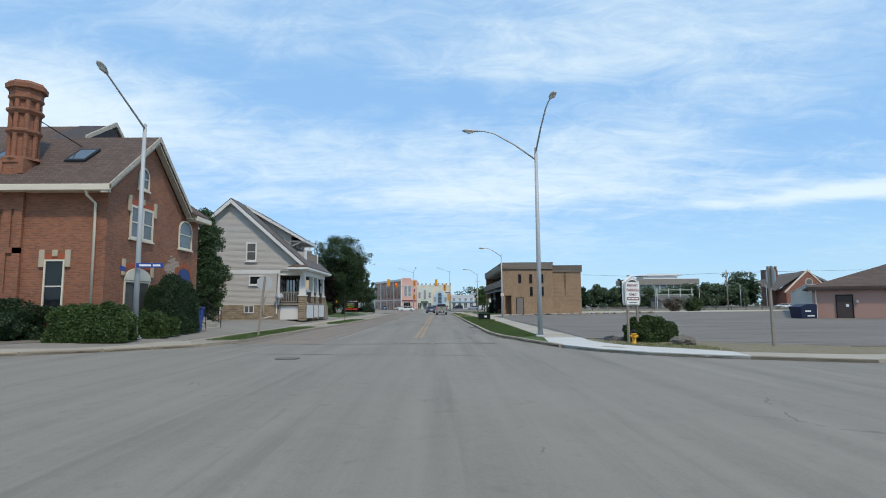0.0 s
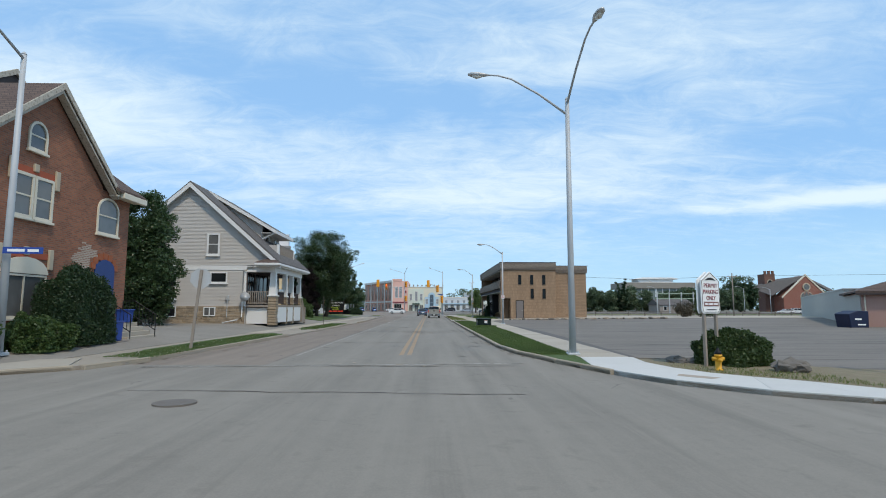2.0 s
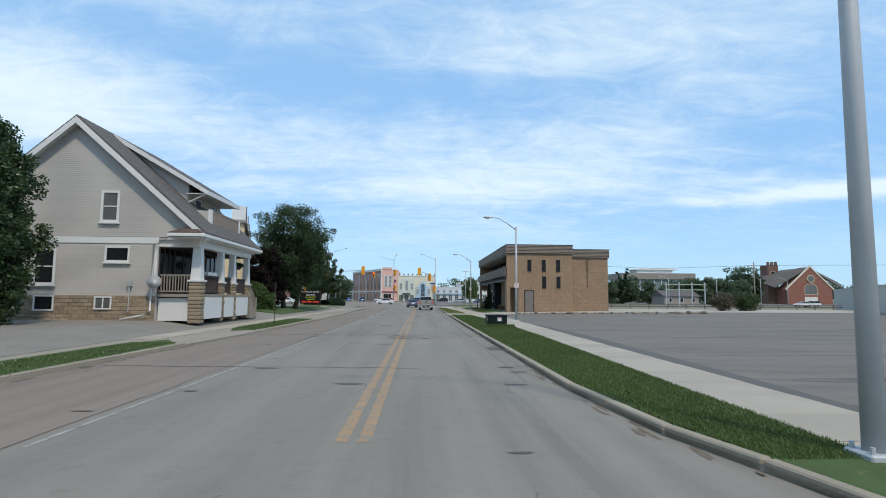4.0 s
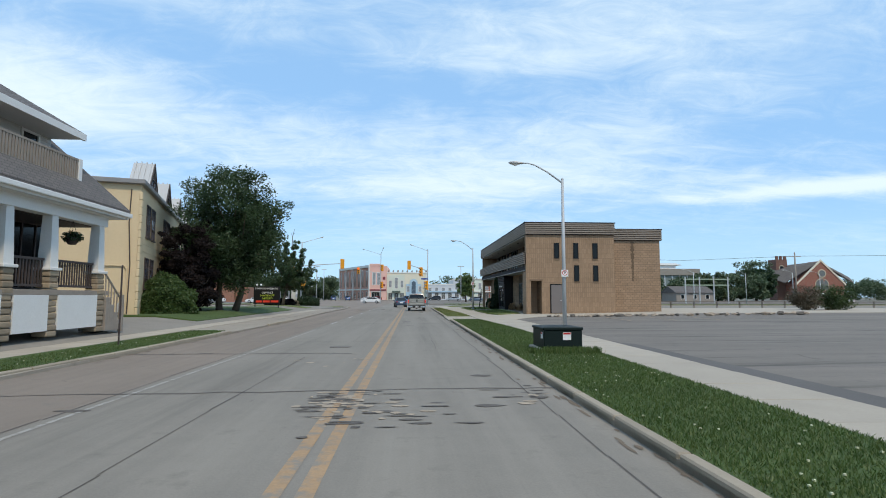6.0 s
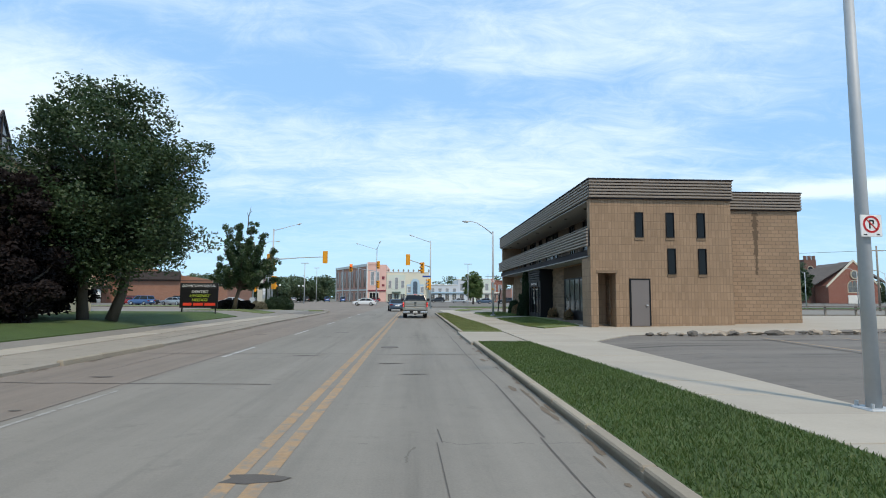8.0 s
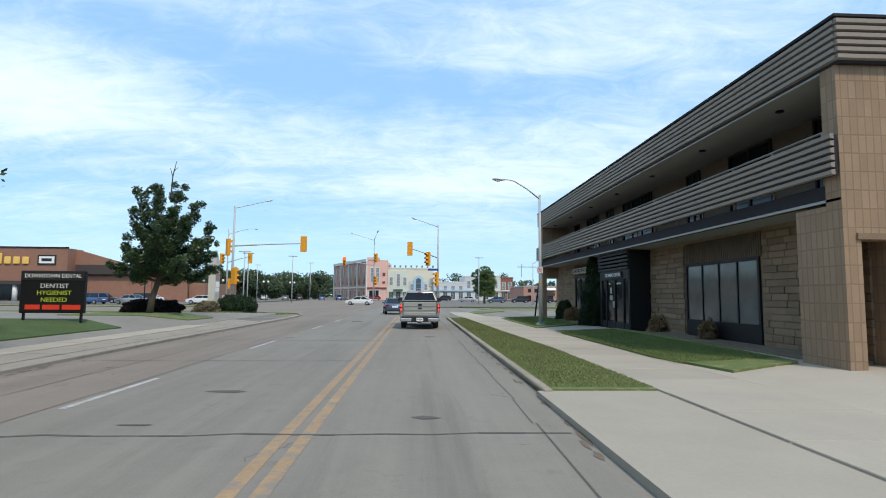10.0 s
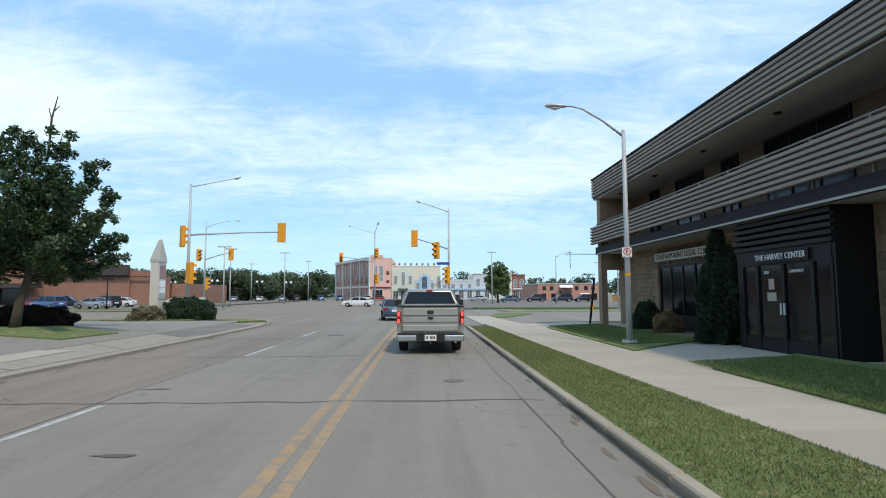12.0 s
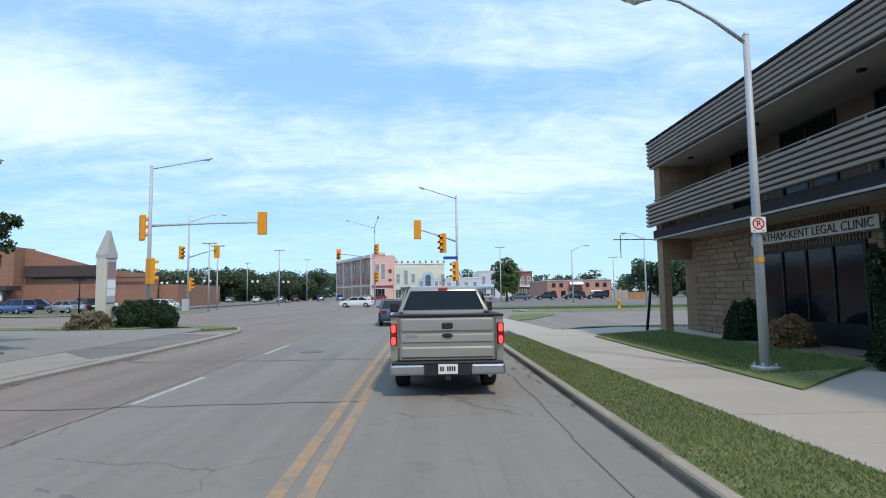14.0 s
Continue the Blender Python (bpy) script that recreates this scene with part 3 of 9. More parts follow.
WALK_R2 = [(28, 7.3), (37, 7.5), (50, 7.8), (58, 8.0), (70, 8.3), (79, 8.3), (91, 7.75), (100, 7.8), (115, 7.45), (119, 7.4)]


def ease(v, a, b):
    k = min(1.0, max(0.0, (v - a) / (b - a)))
    return k * k * (3 - 2 * k)


def road_z(x, y):
    """The first junction lies a hand lower towards the east."""
    return -(0.12 * ease(x, -6, 5) + 0.04 * ease(x, 5, 14)) * (1 - ease(y, 27, 32))


def ground_grid(bm, rows, x0, x1, cols, zf, thick=0.2):
    """A sheet of quads between two edge functions of y, over a height function, with a skirt."""
    n = len(cols)
    top = [[bm.verts.new((x0(y) + (x1(y) - x0(y)) * c, y, zf(x0(y) + (x1(y) - x0(y)) * c, y))) for c in cols] for y in rows]
    for p, q in zip(top, top[1:]):
        for i in range(n - 1):
            bm.faces.new((p[i], p[i + 1], q[i + 1], q[i]))
    rim = top[0] + [r[-1] for r in top[1:-1]] + top[-1][::-1] + [r[0] for r in top[-2:0:-1]]
    low = [bm.verts.new(v.co - Vector((0, 0, thick))) for v in rim]
    for i in range(len(rim)):
        bm.faces.new((rim[i], low[i], low[(i + 1) % len(rim)], rim[(i + 1) % len(rim)]))
    bmesh.ops.recalc_face_normals(bm, faces=bm.faces[:])


bm = B()
rows_y = [22.4 + 0.4 * k for k in range(25)] + [33.5, 34, 37, 45, 54, 60, 68, 80, 90, 100, 112, 119]
ground_grid(bm, rows_y, lambda y: edge_at(y, KERB_L), lambda y: edge_at(y, KERB_R), [k / 24 for k in range(25)], road_z)
CROSS_X = [-160, -40, -6] + [-5 + k for k in range(20)] + [30, 160]
ground_grid(bm, [-8, 0, 8, 14, 18, 20, 21, 22.4], lambda y: -160.0, lambda y: 160.0, [(x + 160) / 320 for x in CROSS_X], road_z)
sheet(bm, [(-160, 119.0, 0), (160, 119.0, 0), (160, 152.0, 0), (-160, 152.0, 0)], 0.2)
sheet(bm, [(-26, 152.0, 0), (4, 152.0, 0), (4, 262, 0), (-34, 262, 0)], 0.2)
struct("road", bm, ROAD, "worn grey concrete street with cracks and joints")


def flat_marks(name, quads, mat, label, z=0.004):
    bm = B()
    cut = [(x0 + (x1 - x0) * i / 14, y0 + (y1 - y0) * i / 14, x0 + (x1 - x0) * (i + 1) / 14, y0 + (y1 - y0) * (i + 1) / 14, w) if y0 < 32 else (x0, y0, x1, y1, w) for x0, y0, x1, y1, w in quads for i in range(14 if y0 < 32 else 1)]
    for x0, y0, x1, y1, w in cut:
        d = Vector((x1 - x0, y1 - y0, 0)); s = Vector((-d.y, d.x, 0)).normalized() * w / 2
        p, q = Vector((x0, y0, 0)), Vector((x1, y1, 0))
        f = bm.faces.new([bm.verts.new(Vector((0, 0, z + road_z(k.x, k.y) + 0.004 * (k.y < 32))) + k) for k in (p - s, q - s, q + s, p + s)])
        f.normal_update()
        if f.normal.z < 0:
            f.normal_flip()
    return struct(name, bm, mat, label)


flat_marks("yellow_line", [(0.04, 33.2, 0.07, 130, 0.16), (0.32, 33.2, 0.35, 130, 0.16)], YELLOW, "worn double yellow centre line on the road")
flat_marks("lane_line", [(-3.55, y, -3.55, y + 3.0, 0.11) for y in (75.5, 84.6, 93.8, 103.9, 111.5)], WHITELINE, "faded white dashed lane line")
flat_marks("edge_line", [(-3.55, 33, -3.5, 70, 0.075)], FAINT, "faded white lane line along the street")
flat_marks("stop_line", [(0.7, 131, 3.6, 130.8, 0.45)], WHITELINE, "worn white stop line at the junction")
flat_marks("crosswalk_line", [(-7, 29.3, 3.9, 30.6, 0.13), (-60, 20.8, -14, 22.6, 0.1)], FAINT, "faint white crosswalk line")


def crack(y, x0, x1, w, rng, drift=0.0):
    """A wandering crack across the street, as short strokes."""
    n = max(3, int(abs(x1 - x0) / 0.55))
    pts = [(x0 + (x1 - x0) * i / n, y + drift * i / n + rng.uniform(-0.07, 0.07)) for i in range(n + 1)]
    return [(*p, *q, w * rng.uniform(0.6, 1.4)) for p, q in zip(pts, pts[1:])]


rng = random.Random(5)
qs = []
for y, x0, x1, w in ((25, -5, 3, 0.05), (29.5, -7, 3.5, 0.05), (40.5, -6.9, 1.0, 0.07), (52.2, -6.6, 3.7, 0.06), (58.8, -6.6, -0.5, 0.09), (63, -6.5, 3.6, 0.04), (71, -6.5, -1, 0.06),
                     (76.5, -6.5, 3.6, 0.04), (83, -3.4, 3.6, 0.05), (90.5, -6.6, 0, 0.05), (97, -6.8, 3.6, 0.06), (103.5, -6.8, 0.4, 0.05), (110, -6.9, 3.7, 0.05), (121, -7, 5, 0.07), (127, -12, 9, 0.06)):
    qs += crack(y, x0, x1, w, rng, rng.uniform(-0.5, 0.5))
for x, y0, y1 in ((-3.75, 31, 118), (-1.7, 44, 58), (3.25, 38, 118), (2.0, 60, 67), (-5.2, 72, 96)):
    yy = y0
    while yy < y1:
        st = rng.uniform(1.2, 3.0)
        qs.append((x + rng.uniform(-0.04, 0.04), yy, x + rng.uniform(-0.04, 0.04), min(yy + st, y1), rng.uniform(0.012, 0.03)))
        yy += st
flat_marks("road_crack", qs, SEAL, "dark sealed cracks and joints in the concrete", 0.005)


def blotches(name, spots, mat, label, z):
    """Irregular flat scraps: (x, y, half width along x, half width along y)."""
    bm = B()
    for i, (x, y, a, b) in enumerate(spots):
        n = rng.randint(6, 9)
        bm.faces.new([bm.verts.new((x + a * rng.uniform(0.45, 1) * math.cos(2 * math.pi * k / n), y + b * rng.uniform(0.45, 1) * math.sin(2 * math.pi * k / n), z + 0.00002 * i + road_z(x, y) + 0.008 * (y < 32))) for k in range(n)])
    return struct(name, bm, mat, label)


blotches("road_stain", [(rng.uniform(-6, 3.4), rng.uniform(27, 118), rng.uniform(0.1, 0.5), rng.uniform(0.05, 0.22)) for k in range(34)], SEAL, "dark tar scraps on the road", 0.0062)
blotches("road_patch", [(x + rng.gauss(0, sx), y + rng.gauss(0, 0.42), rng.uniform(0.03, 0.2), rng.uniform(0.03, 0.14)) for x, y, sx, n in ((0.05, 51.5, 0.2, 44), (0.8, 50.5, 0.4, 10), (3.1, 51.9, 0.2, 4), (-0.4, 57.0, 0.4, 6), (-0.6, 30.0, 1.0, 8)) for k in range(n)], RUBBLE, "broken pale concrete at a road joint", 0.0071)
blotches("road_break", [(x + rng.gauss(0, sx), y + rng.gauss(0, 0.5), rng.uniform(0.05, 0.35), rng.uniform(0.02, 0.08)) for x, y, sx, n in ((0.05, 51.3, 0.35, 30), (0.9, 50.4, 0.6, 22), (3.0, 51.9, 0.4, 8), (3.3, 40, 0.15, 6), (3.4, 52, 0.15, 8)) for k in range(n)], SEAL, "dark broken edges of a road joint", 0.0083)


def strip(name, f1, f2, y0, y1, z, mat, label, step=3.0, thick=0.16, kind="structure"):
    """A strip of ground between two edge functions of y."""
    ys = [y0]
    while ys[-1] + step < y1:
        ys.append(ys[-1] + step)
    ys.append(y1)
    bm = B()
    sheet(bm, [(f2(y), y, z) for y in ys] + [(f1(y), y, z) for y in ys[::-1]], thick)
    return struct(name, bm, mat, label, kind=kind)


KR, KL = (lambda y: edge_at(y, KERB_R)), (lambda y: edge_at(y, KERB_L))
W1, W2 = (lambda y: edge_at(y, WALK_R1)), (lambda y: edge_at(y, WALK_R2))


def kerb_run(name, pts, label, w=0.16, z=0.13):
    """A kerb of separate stones along a line, side to the left of its way."""
    root = struct(name, (lambda b: (sheet(b, [(p[0], p[1], z - 0.06 + road_z(*p)) for p in pts] + [(p[0] + 0.02, p[1] + 0.02, z - 0.06 + road_z(*p)) for p in pts[::-1]], 0.1), b)[1])(B()), KERB, label)
    for p, q in zip(pts, pts[1:]):
        p, q = Vector((*p, 0)), Vector((*q, 0))
        d = q - p
        n = max(1, round(d.length / 1.8))
        s = Vector((-d.y, d.x, 0)).normalized() * w
        for i in range(n):
            a, b = p + d * (i + 0.01) / n, p + d * (i + 0.99) / n
            bm = B()
            low = [k + Vector((0, 0, road_z(k.x, k.y) - 0.05)) for k in (a, b)]
            prism(bm, [low[0], low[1], low[1] + s, low[0] + s], (0, 0, z + 0.05), 0.02)
            part("kerb_stone", bm, KERB, root)
    return root


def lawn(name, pts, label, z=0.12):
    bm = B(); sheet(bm, [(*p, z) for p in pts], 0.2)
    return struct(name, bm, DRYTURF if "dry" in label or "weedy" in label else TURF, label)


# east side of the street: kerb, grass verge, sidewalk
kerb_run("kerb_east", [(KR(y), y) for y in (28.4, 29.5, 30.6, 32, 33.5, 37, 48, 60, 70, 79.6)][::-1], "worn concrete kerb along the street")
kerb_run("kerb_east_junction", [(KR(y), y) for y in (85.5, 100, 112, 116.5)][::-1] , "worn concrete kerb beside the verge")
strip("verge_east", lambda y: KR(y) + 0.16, lambda y: max(KR(y) + 0.2, W1(y)), 32, 79.4, 0.12, TURF, "mown grass verge with dandelions")
strip("verge_junction", lambda y: KR(y) + 0.16, W1, 85.6, 115.5, 0.12, DRYTURF, "dry patchy grass verge beside the kerb")
strip("driveway_east", lambda y: KR(y) - 0.1, lambda y: W1(y), 79.4, 85.6, 0.09, WALK, "concrete driveway apron across the verge")
strip("sidewalk_bed_east", W1, W2, 31.2, 118.8, 0.09, KERB, "base of the sidewalk")
# parking lot and the ground round the office building
bm = B()
sheet(bm, [(7.55, 31.4, 0.085), (8.7, 31.3, 0.05), (11.2, 29.9, 0.0), (13.2, 28.6, -0.03), (16, 27.0, -0.02), (60, 22.0, 0.25), (60, 84, 0.5), (24, 83.4, 0.42), (10.3, 81.4, 0.2), (8.2, 79.5, 0.09), (7.95, 58, 0.085), (7.55, 37, 0.085)], 0.2)
struct("parking_lot", bm, ASPHALT, "old grey asphalt parking lot, streaked and patched")
bm = B()
sheet(bm, [(8.25, 79.6, 0.12), (10.2, 81.4, 0.22), (24, 83.4, 0.43), (60, 84.0, 0.51), (60, 99, 0.5), (24, 99, 0.45), (10.2, 118.6, 0.2), (7.4, 118.6, 0.115), (7.75, 92, 0.115)], 0.25)
struct("forecourt", bm, WALK, "pale concrete apron round the office building")
flat_marks("lot_line", [(14 + 3.0 * i, 74.0 + 0.5 * i, 14.4 + 3.0 * i, 79.5, 0.09) for i in range(6)], YELLOW, "worn yellow parking bay line", 0.26)
# far side of the junction
bm = B()
sheet(bm, [(8, 152.2, 0.12), (160, 152.2, 0.12), (160, 158, 0.12), (8, 158, 0.12)], 0.2)
sheet(bm, [(-160, 152.2, 0.12), (-27, 152.2, 0.12), (-27, 157, 0.12), (-160, 157, 0.12)], 0.2)
struct("verge_far", bm, TURF, "dry grass verge across the junction")
bm = B()
sheet(bm, [(5, 158, 0.06), (160, 158, 0.06), (160, 262, 0.06), (5, 262, 0.06)], 0.2)
sheet(bm, [(-160, 157, 0.06), (-35, 157, 0.06), (-35, 262, 0.06), (-160, 262, 0.06)], 0.2)
struct("far_parking", bm, ASPHALT, "asphalt parking area beyond the junction")

# west side of the street
bm = B()
for y0, y1, zs, ze in ((76.0, 111.0, 0.5, 0.5), (111.0, 124.6, 0.5, 0.1)):
    sheet(bm, [(-10.2, y0, 0.09), (-10.2, y1, 0.09), (-13.2, y1, ze), (-13.2, y0, zs)], 0.3)
    sheet(bm, [(-13.2, y0, zs), (-13.2, y1, ze), (-90, y1, ze), (-90, y0, zs)], 0.3)
struct("yard_north", bm, YARD, "old concrete paving rising from the street")
bm = B()
def yard_z(x, y):
    return 0.09 + min(1.0, max(0.0, (-10.2 - x) / 3)) * (edge_at(y, [(27, 0.12), (31, 0.28), (35, 0.45)]) - 0.09)


YARD_COLS = [0, 0.3, 0.5, 0.7, 0.9, 0.962, 0.974, 0.987, 1.0]
ground_grid(bm, [27, 28, 29, 30, 31, 32, 33, 34, 35, 50, 76], lambda y: -90.0, lambda y: -10.2, YARD_COLS, yard_z, 0.3)
struct("yard_west", bm, YARD, "old paving between the houses, rising from the street")
strip("sidewalk_bed_west", lambda y: edge_at(y, [(27, -12.0), (30, -11.0), (34, -10.2), (119, -10.2)]), KL, 27.0, 121.0, 0.075, WALK_OLD, "concrete driveway aprons along the street")
lawn("grass_island", [(-7.7, 30.6), (-7.35, 38), (-7.3, 45.5), (-8.4, 47.4), (-9.1, 45.4), (-9.3, 40), (-9.3, 34)], "strip of mown grass beside the kerb", 0.13)
lawn("grass_strip", [(-6.95, 55), (-6.85, 66.5), (-7.6, 68.2), (-8.6, 67.6), (-8.8, 56.5), (-8.2, 53.6)], "strip of mown grass with clover beside the kerb", 0.13)
kerb_run("kerb_island", [(-8.1, 28.7), (-7.55, 31), (-7.3, 38), (-7.15, 46)], "worn concrete kerb round the grass island")
kerb_run("kerb_strip", [(-6.95, 53.5), (-6.75, 58), (-6.7, 67.5)], "worn concrete kerb at the grass strip")
kerb_run("kerb_corner_west", [(-30, 22.2), (-24, 22.5), (-15, 24.0), (-12.6, 25.2), (-10.6, 26.4), (-8.3, 28.6)], "worn concrete kerb round the street corner")
kerb_run("kerb_stub", [(-6.6, 73.5), (-6.5, 78.5)], "short broken kerb between two driveways")
bm = B(); sheet(bm, [(-11.05, 75.0, 0.25), (-11.05, 100.5, 0.25), (-13.2, 101.5, 0.55), (-13.2, 74.6, 0.55)], 0.2); sheet(bm, [(-13.2, 74.6, 0.55), (-13.2, 101.5, 0.55), (-26, 101.5, 0.55), (-26, 75.8, 0.55)], 0.2)
struct("lawn_west", bm, TURF, "shaded lawn under the trees, rising from the sidewalk")
bm = B(); sheet(bm, [(-11.1, 107.5, 0.26), (-11.0, 111.0, 0.25), (-13.2, 111.0, 0.55), (-13.2, 106.4, 0.55)], 0.2); sheet(bm, [(-13.2, 106.4, 0.55), (-13.2, 111.0, 0.55), (-17.5, 111.0, 0.55), (-17.5, 106.4, 0.55)], 0.2)
struct("lawn_bed", bm, DRYTURF, "grass bed under a street tree")
bm = B(); sheet(bm, [(-160, 26.8, 0.11), (-160, 23.6, 0.11), (-24, 22.7, 0.11), (-15, 24.2, 0.11), (-12.6, 25.4, 0.11), (-10.6, 26.6, 0.11), (-8.5, 28.6, 0.11), (-9.6, 31, 0.11), (-11.6, 30.0, 0.11), (-14, 28.2, 0.11)][::-1], 0.15)
struct("corner_walk_west", bm, WALK, "concrete sidewalk curving round the street corner")
bm = B(); ground_grid(bm, [28.3, 29, 29.6, 30.2, 30.6, 31.2, 32, 33, 34, 35, 36, 37.2], lambda y: -40.0, lambda y: edge_at(y, [(28.3, -15.5), (30.6, -12.2), (33, -11.2), (37.2, -11.5)]), [0, 0.4, 0.8, 0.9, 0.95, 1.0], lambda x, y: yard_z(x, y) + 0.025, 0.06)
struct("planting_bed", bm, GRAVEL, "grey gravel bed with shrubs along the brick house")
# the corner on the east side
CORNER_N = [(5.8, 31.2), (5.62, 29.4), (6.0, 28.3), (6.82, 26.7), (8.12, 25.12), (9.5, 24.22), (10.64, 23.7), (12.2, 23.05), (13.6, 22.5)]
CORNER_F = [(7.45, 31.2), (7.4, 29.9), (7.75, 28.9), (8.3, 28.0), (9.0, 27.3), (9.75, 26.6), (10.9, 25.1), (12.6, 24.4), (14.0, 23.9)]


def corner_z(x, y, up=0.115):
    return (x, y, road_z(x, y) + up + 0.012 * ease(y, 28, 31.2))


bm = B()
for (a, b), (c, d) in zip(zip(CORNER_N, CORNER_F), zip(CORNER_N[1:], CORNER_F[1:])):
    sheet(bm, [corner_z(*p, 0.08) for p in (a, c, d, b)], 0.2)
struct("corner_walk_bed", bm, KERB, "base of the new corner sidewalk")
bm = B(); sheet(bm, [(KR(32) + 0.16, 32.0, 0.12), (KR(31) + 0.17, 31.0, 0.085), (KR(30) + 0.2, 30.0, 0.06), (5.72, 28.75, 0.03), (5.7, 29.5, 0.05), (5.8, 31.2, 0.11), (5.78, 32.0, 0.12)][::-1], 0.12)
struct("verge_tip", bm, TURF, "grass tip of the verge at the corner")
LOT_EDGE = [(7.75, 31.5), (8.2, 31.35), (9.2, 30.95), (10.2, 30.5), (11.0, 30.0), (12.0, 29.4), (12.8, 28.9), (13.9, 28.3), (16.2, 27.0)]
bm = B()
for a, b, c, d in zip(CORNER_F, CORNER_F[1:], LOT_EDGE, LOT_EDGE[1:]):
    sheet(bm, [corner_z(*a, 0.1), corner_z(*b, 0.1), (*d, 0.04 - 0.0085 * (d[0] - 7.7)), (*c, 0.04 - 0.0085 * (c[0] - 7.7))], 0.2)
struct("corner_bed", bm, DRYSOIL, "bare weedy bed at the corner of the lot")
bm = B(); sheet(bm, [(13.6, 22.5, -0.045), (160, 15, 0.1), (160, 17, 0.1), (14.0, 23.9, -0.045)], 0.12)
struct("sidewalk_side_street", bm, WALK, "old concrete sidewalk along the side street")
bm = B(); sheet(bm, [(14.0, 23.9, -0.05), (160, 17, 0.08), (160, 18.6, 0.08), (16.2, 27.0, -0.05)], 0.12)
struct("side_verge", bm, DRYSOIL, "bare strip between the sidewalk and the lot")

# joints of the western aprons, the corner beds and the verges of the cross street
flat_marks("apron_joint", [(-10.5, 79, -10.5, 116, 0.05), (-7.75, 80, -7.7, 110, 0.05), (-10.5, 102.4, -7.7, 100.6, 0.04), (-10.5, 107.9, -7.8, 105.4, 0.04), (-10.5, 92, -7.6, 91.2, 0.04), (-10.5, 97, -7.6, 96, 0.04), (-10.5, 86.5, -7.5, 86, 0.04), (-10.5, 116, -11.0, 121, 0.05)], SEAL, "dark joints in the concrete aprons", 0.08)
bm = B(); sheet(bm, [(-10.1, 112.4, 0.084), (-8.1, 110.3, 0.084), (-7.75, 112, 0.084), (-7.9, 119.5, 0.084), (-10.1, 120.5, 0.084)], 0.05)
struct("apron_patch", bm, ASPHALT, "grey asphalt driveway patch at the corner")
kerb_run("kerb_corner_junction", [(-7.5, 120.6), (-7.9, 122.4), (-8.6, 124.3), (-10.2, 126.0), (-13.0, 127.4), (-19.0, 127.3), (-60, 127.3)], "worn concrete kerb round the junction corner")
lawn("corner_patch", [(-8.75, 124.5), (-10.2, 126.0), (-12.8, 127.2), (-13.2, 126.2), (-11.6, 125.0), (-10.0, 123.0)], "small weedy grass patch at the kerb", 0.12)
lawn("pylon_bed", [(-13.4, 123.2), (-13.3, 127.1), (-19.5, 127.1), (-19.5, 124.5), (-16.6, 122.8)], "dry grass bed round the pylon sign", 0.2)
lawn("verge_west", [(-20, 124.8), (-20, 127.1), (-120, 127.1), (-120, 124.8)], "dry grass verge along the cross street", 0.13)
kerb_run("kerb_far_west", [(-60, 148.2), (-29, 148.2), (-25, 150), (-23, 154), (-24, 160)], "worn concrete kerb across the junction")
lawn("verge_far_west", [(-120, 148.4), (-29.2, 148.4), (-25.2, 150.2), (-23.2, 154), (-24.2, 160), (-30, 158), (-34, 153.5), (-120, 153.5)], "dry grass verge across the junction", 0.13)
lawn("verge_far_east", [(10.5, 143.2), (14, 142.4), (160, 142.4), (160, 148), (15, 148), (11, 146)], "dry grass verge across the side street", 0.12)
kerb_run("kerb_far_east", [(160, 142.2), (14, 142.2), (10.3, 143.1), (9.6, 146)], "worn concrete kerb across the side street")
strip("sidewalk_corner_east", lambda y: edge_at(y, [(118.8, 5.0), (131, 4.9)]), lambda y: edge_at(y, [(118.8, 7.4), (131, 6.8)]), 118.8, 131, 0.05, WALK, "old concrete sidewalk running to the junction")
lawn("weed_patch", [(6.9, 128.6), (8.0, 129.2), (11.2, 136.0), (10.6, 138.5), (8.2, 137.0), (6.8, 131.0)], "weedy patch of dry grass at the corner", 0.07)
kerb_run("kerb_lot_east", [(30, 121.6), (12, 121.4), (9.0, 120.8), (7.6, 119.4)], "worn concrete kerb of a driveway", 0.16, 0.1)

strip("lot_edge", lambda y: W2(y) + 0.02, lambda y: W2(y) + edge_at(y, [(31, 0.25), (40, 0.6), (50, 0.8), (62, 0.5), (78, 0.3)]), 31.6, 78, 0.1, ASPHALT_NEW, "darker asphalt band along the sidewalk", 3.0, 0.03)

blotches("gutter_dirt", [(KR(y) - abs(rng.gauss(0, 0.13)) - 0.02, y, rng.uniform(0.02, 0.08), rng.uniform(0.06, 0.45)) for y in [rng.uniform(29, 118) for k in range(170)]] + [(KL(y) + abs(rng.gauss(0, 0.13)) + 0.03, y, rng.uniform(0.02, 0.08), rng.uniform(0.06, 0.45)) for y in [rng.uniform(30, 118) for k in range(120)]], EARTH, "dirt and leaf litter along the gutters", 0.0045)


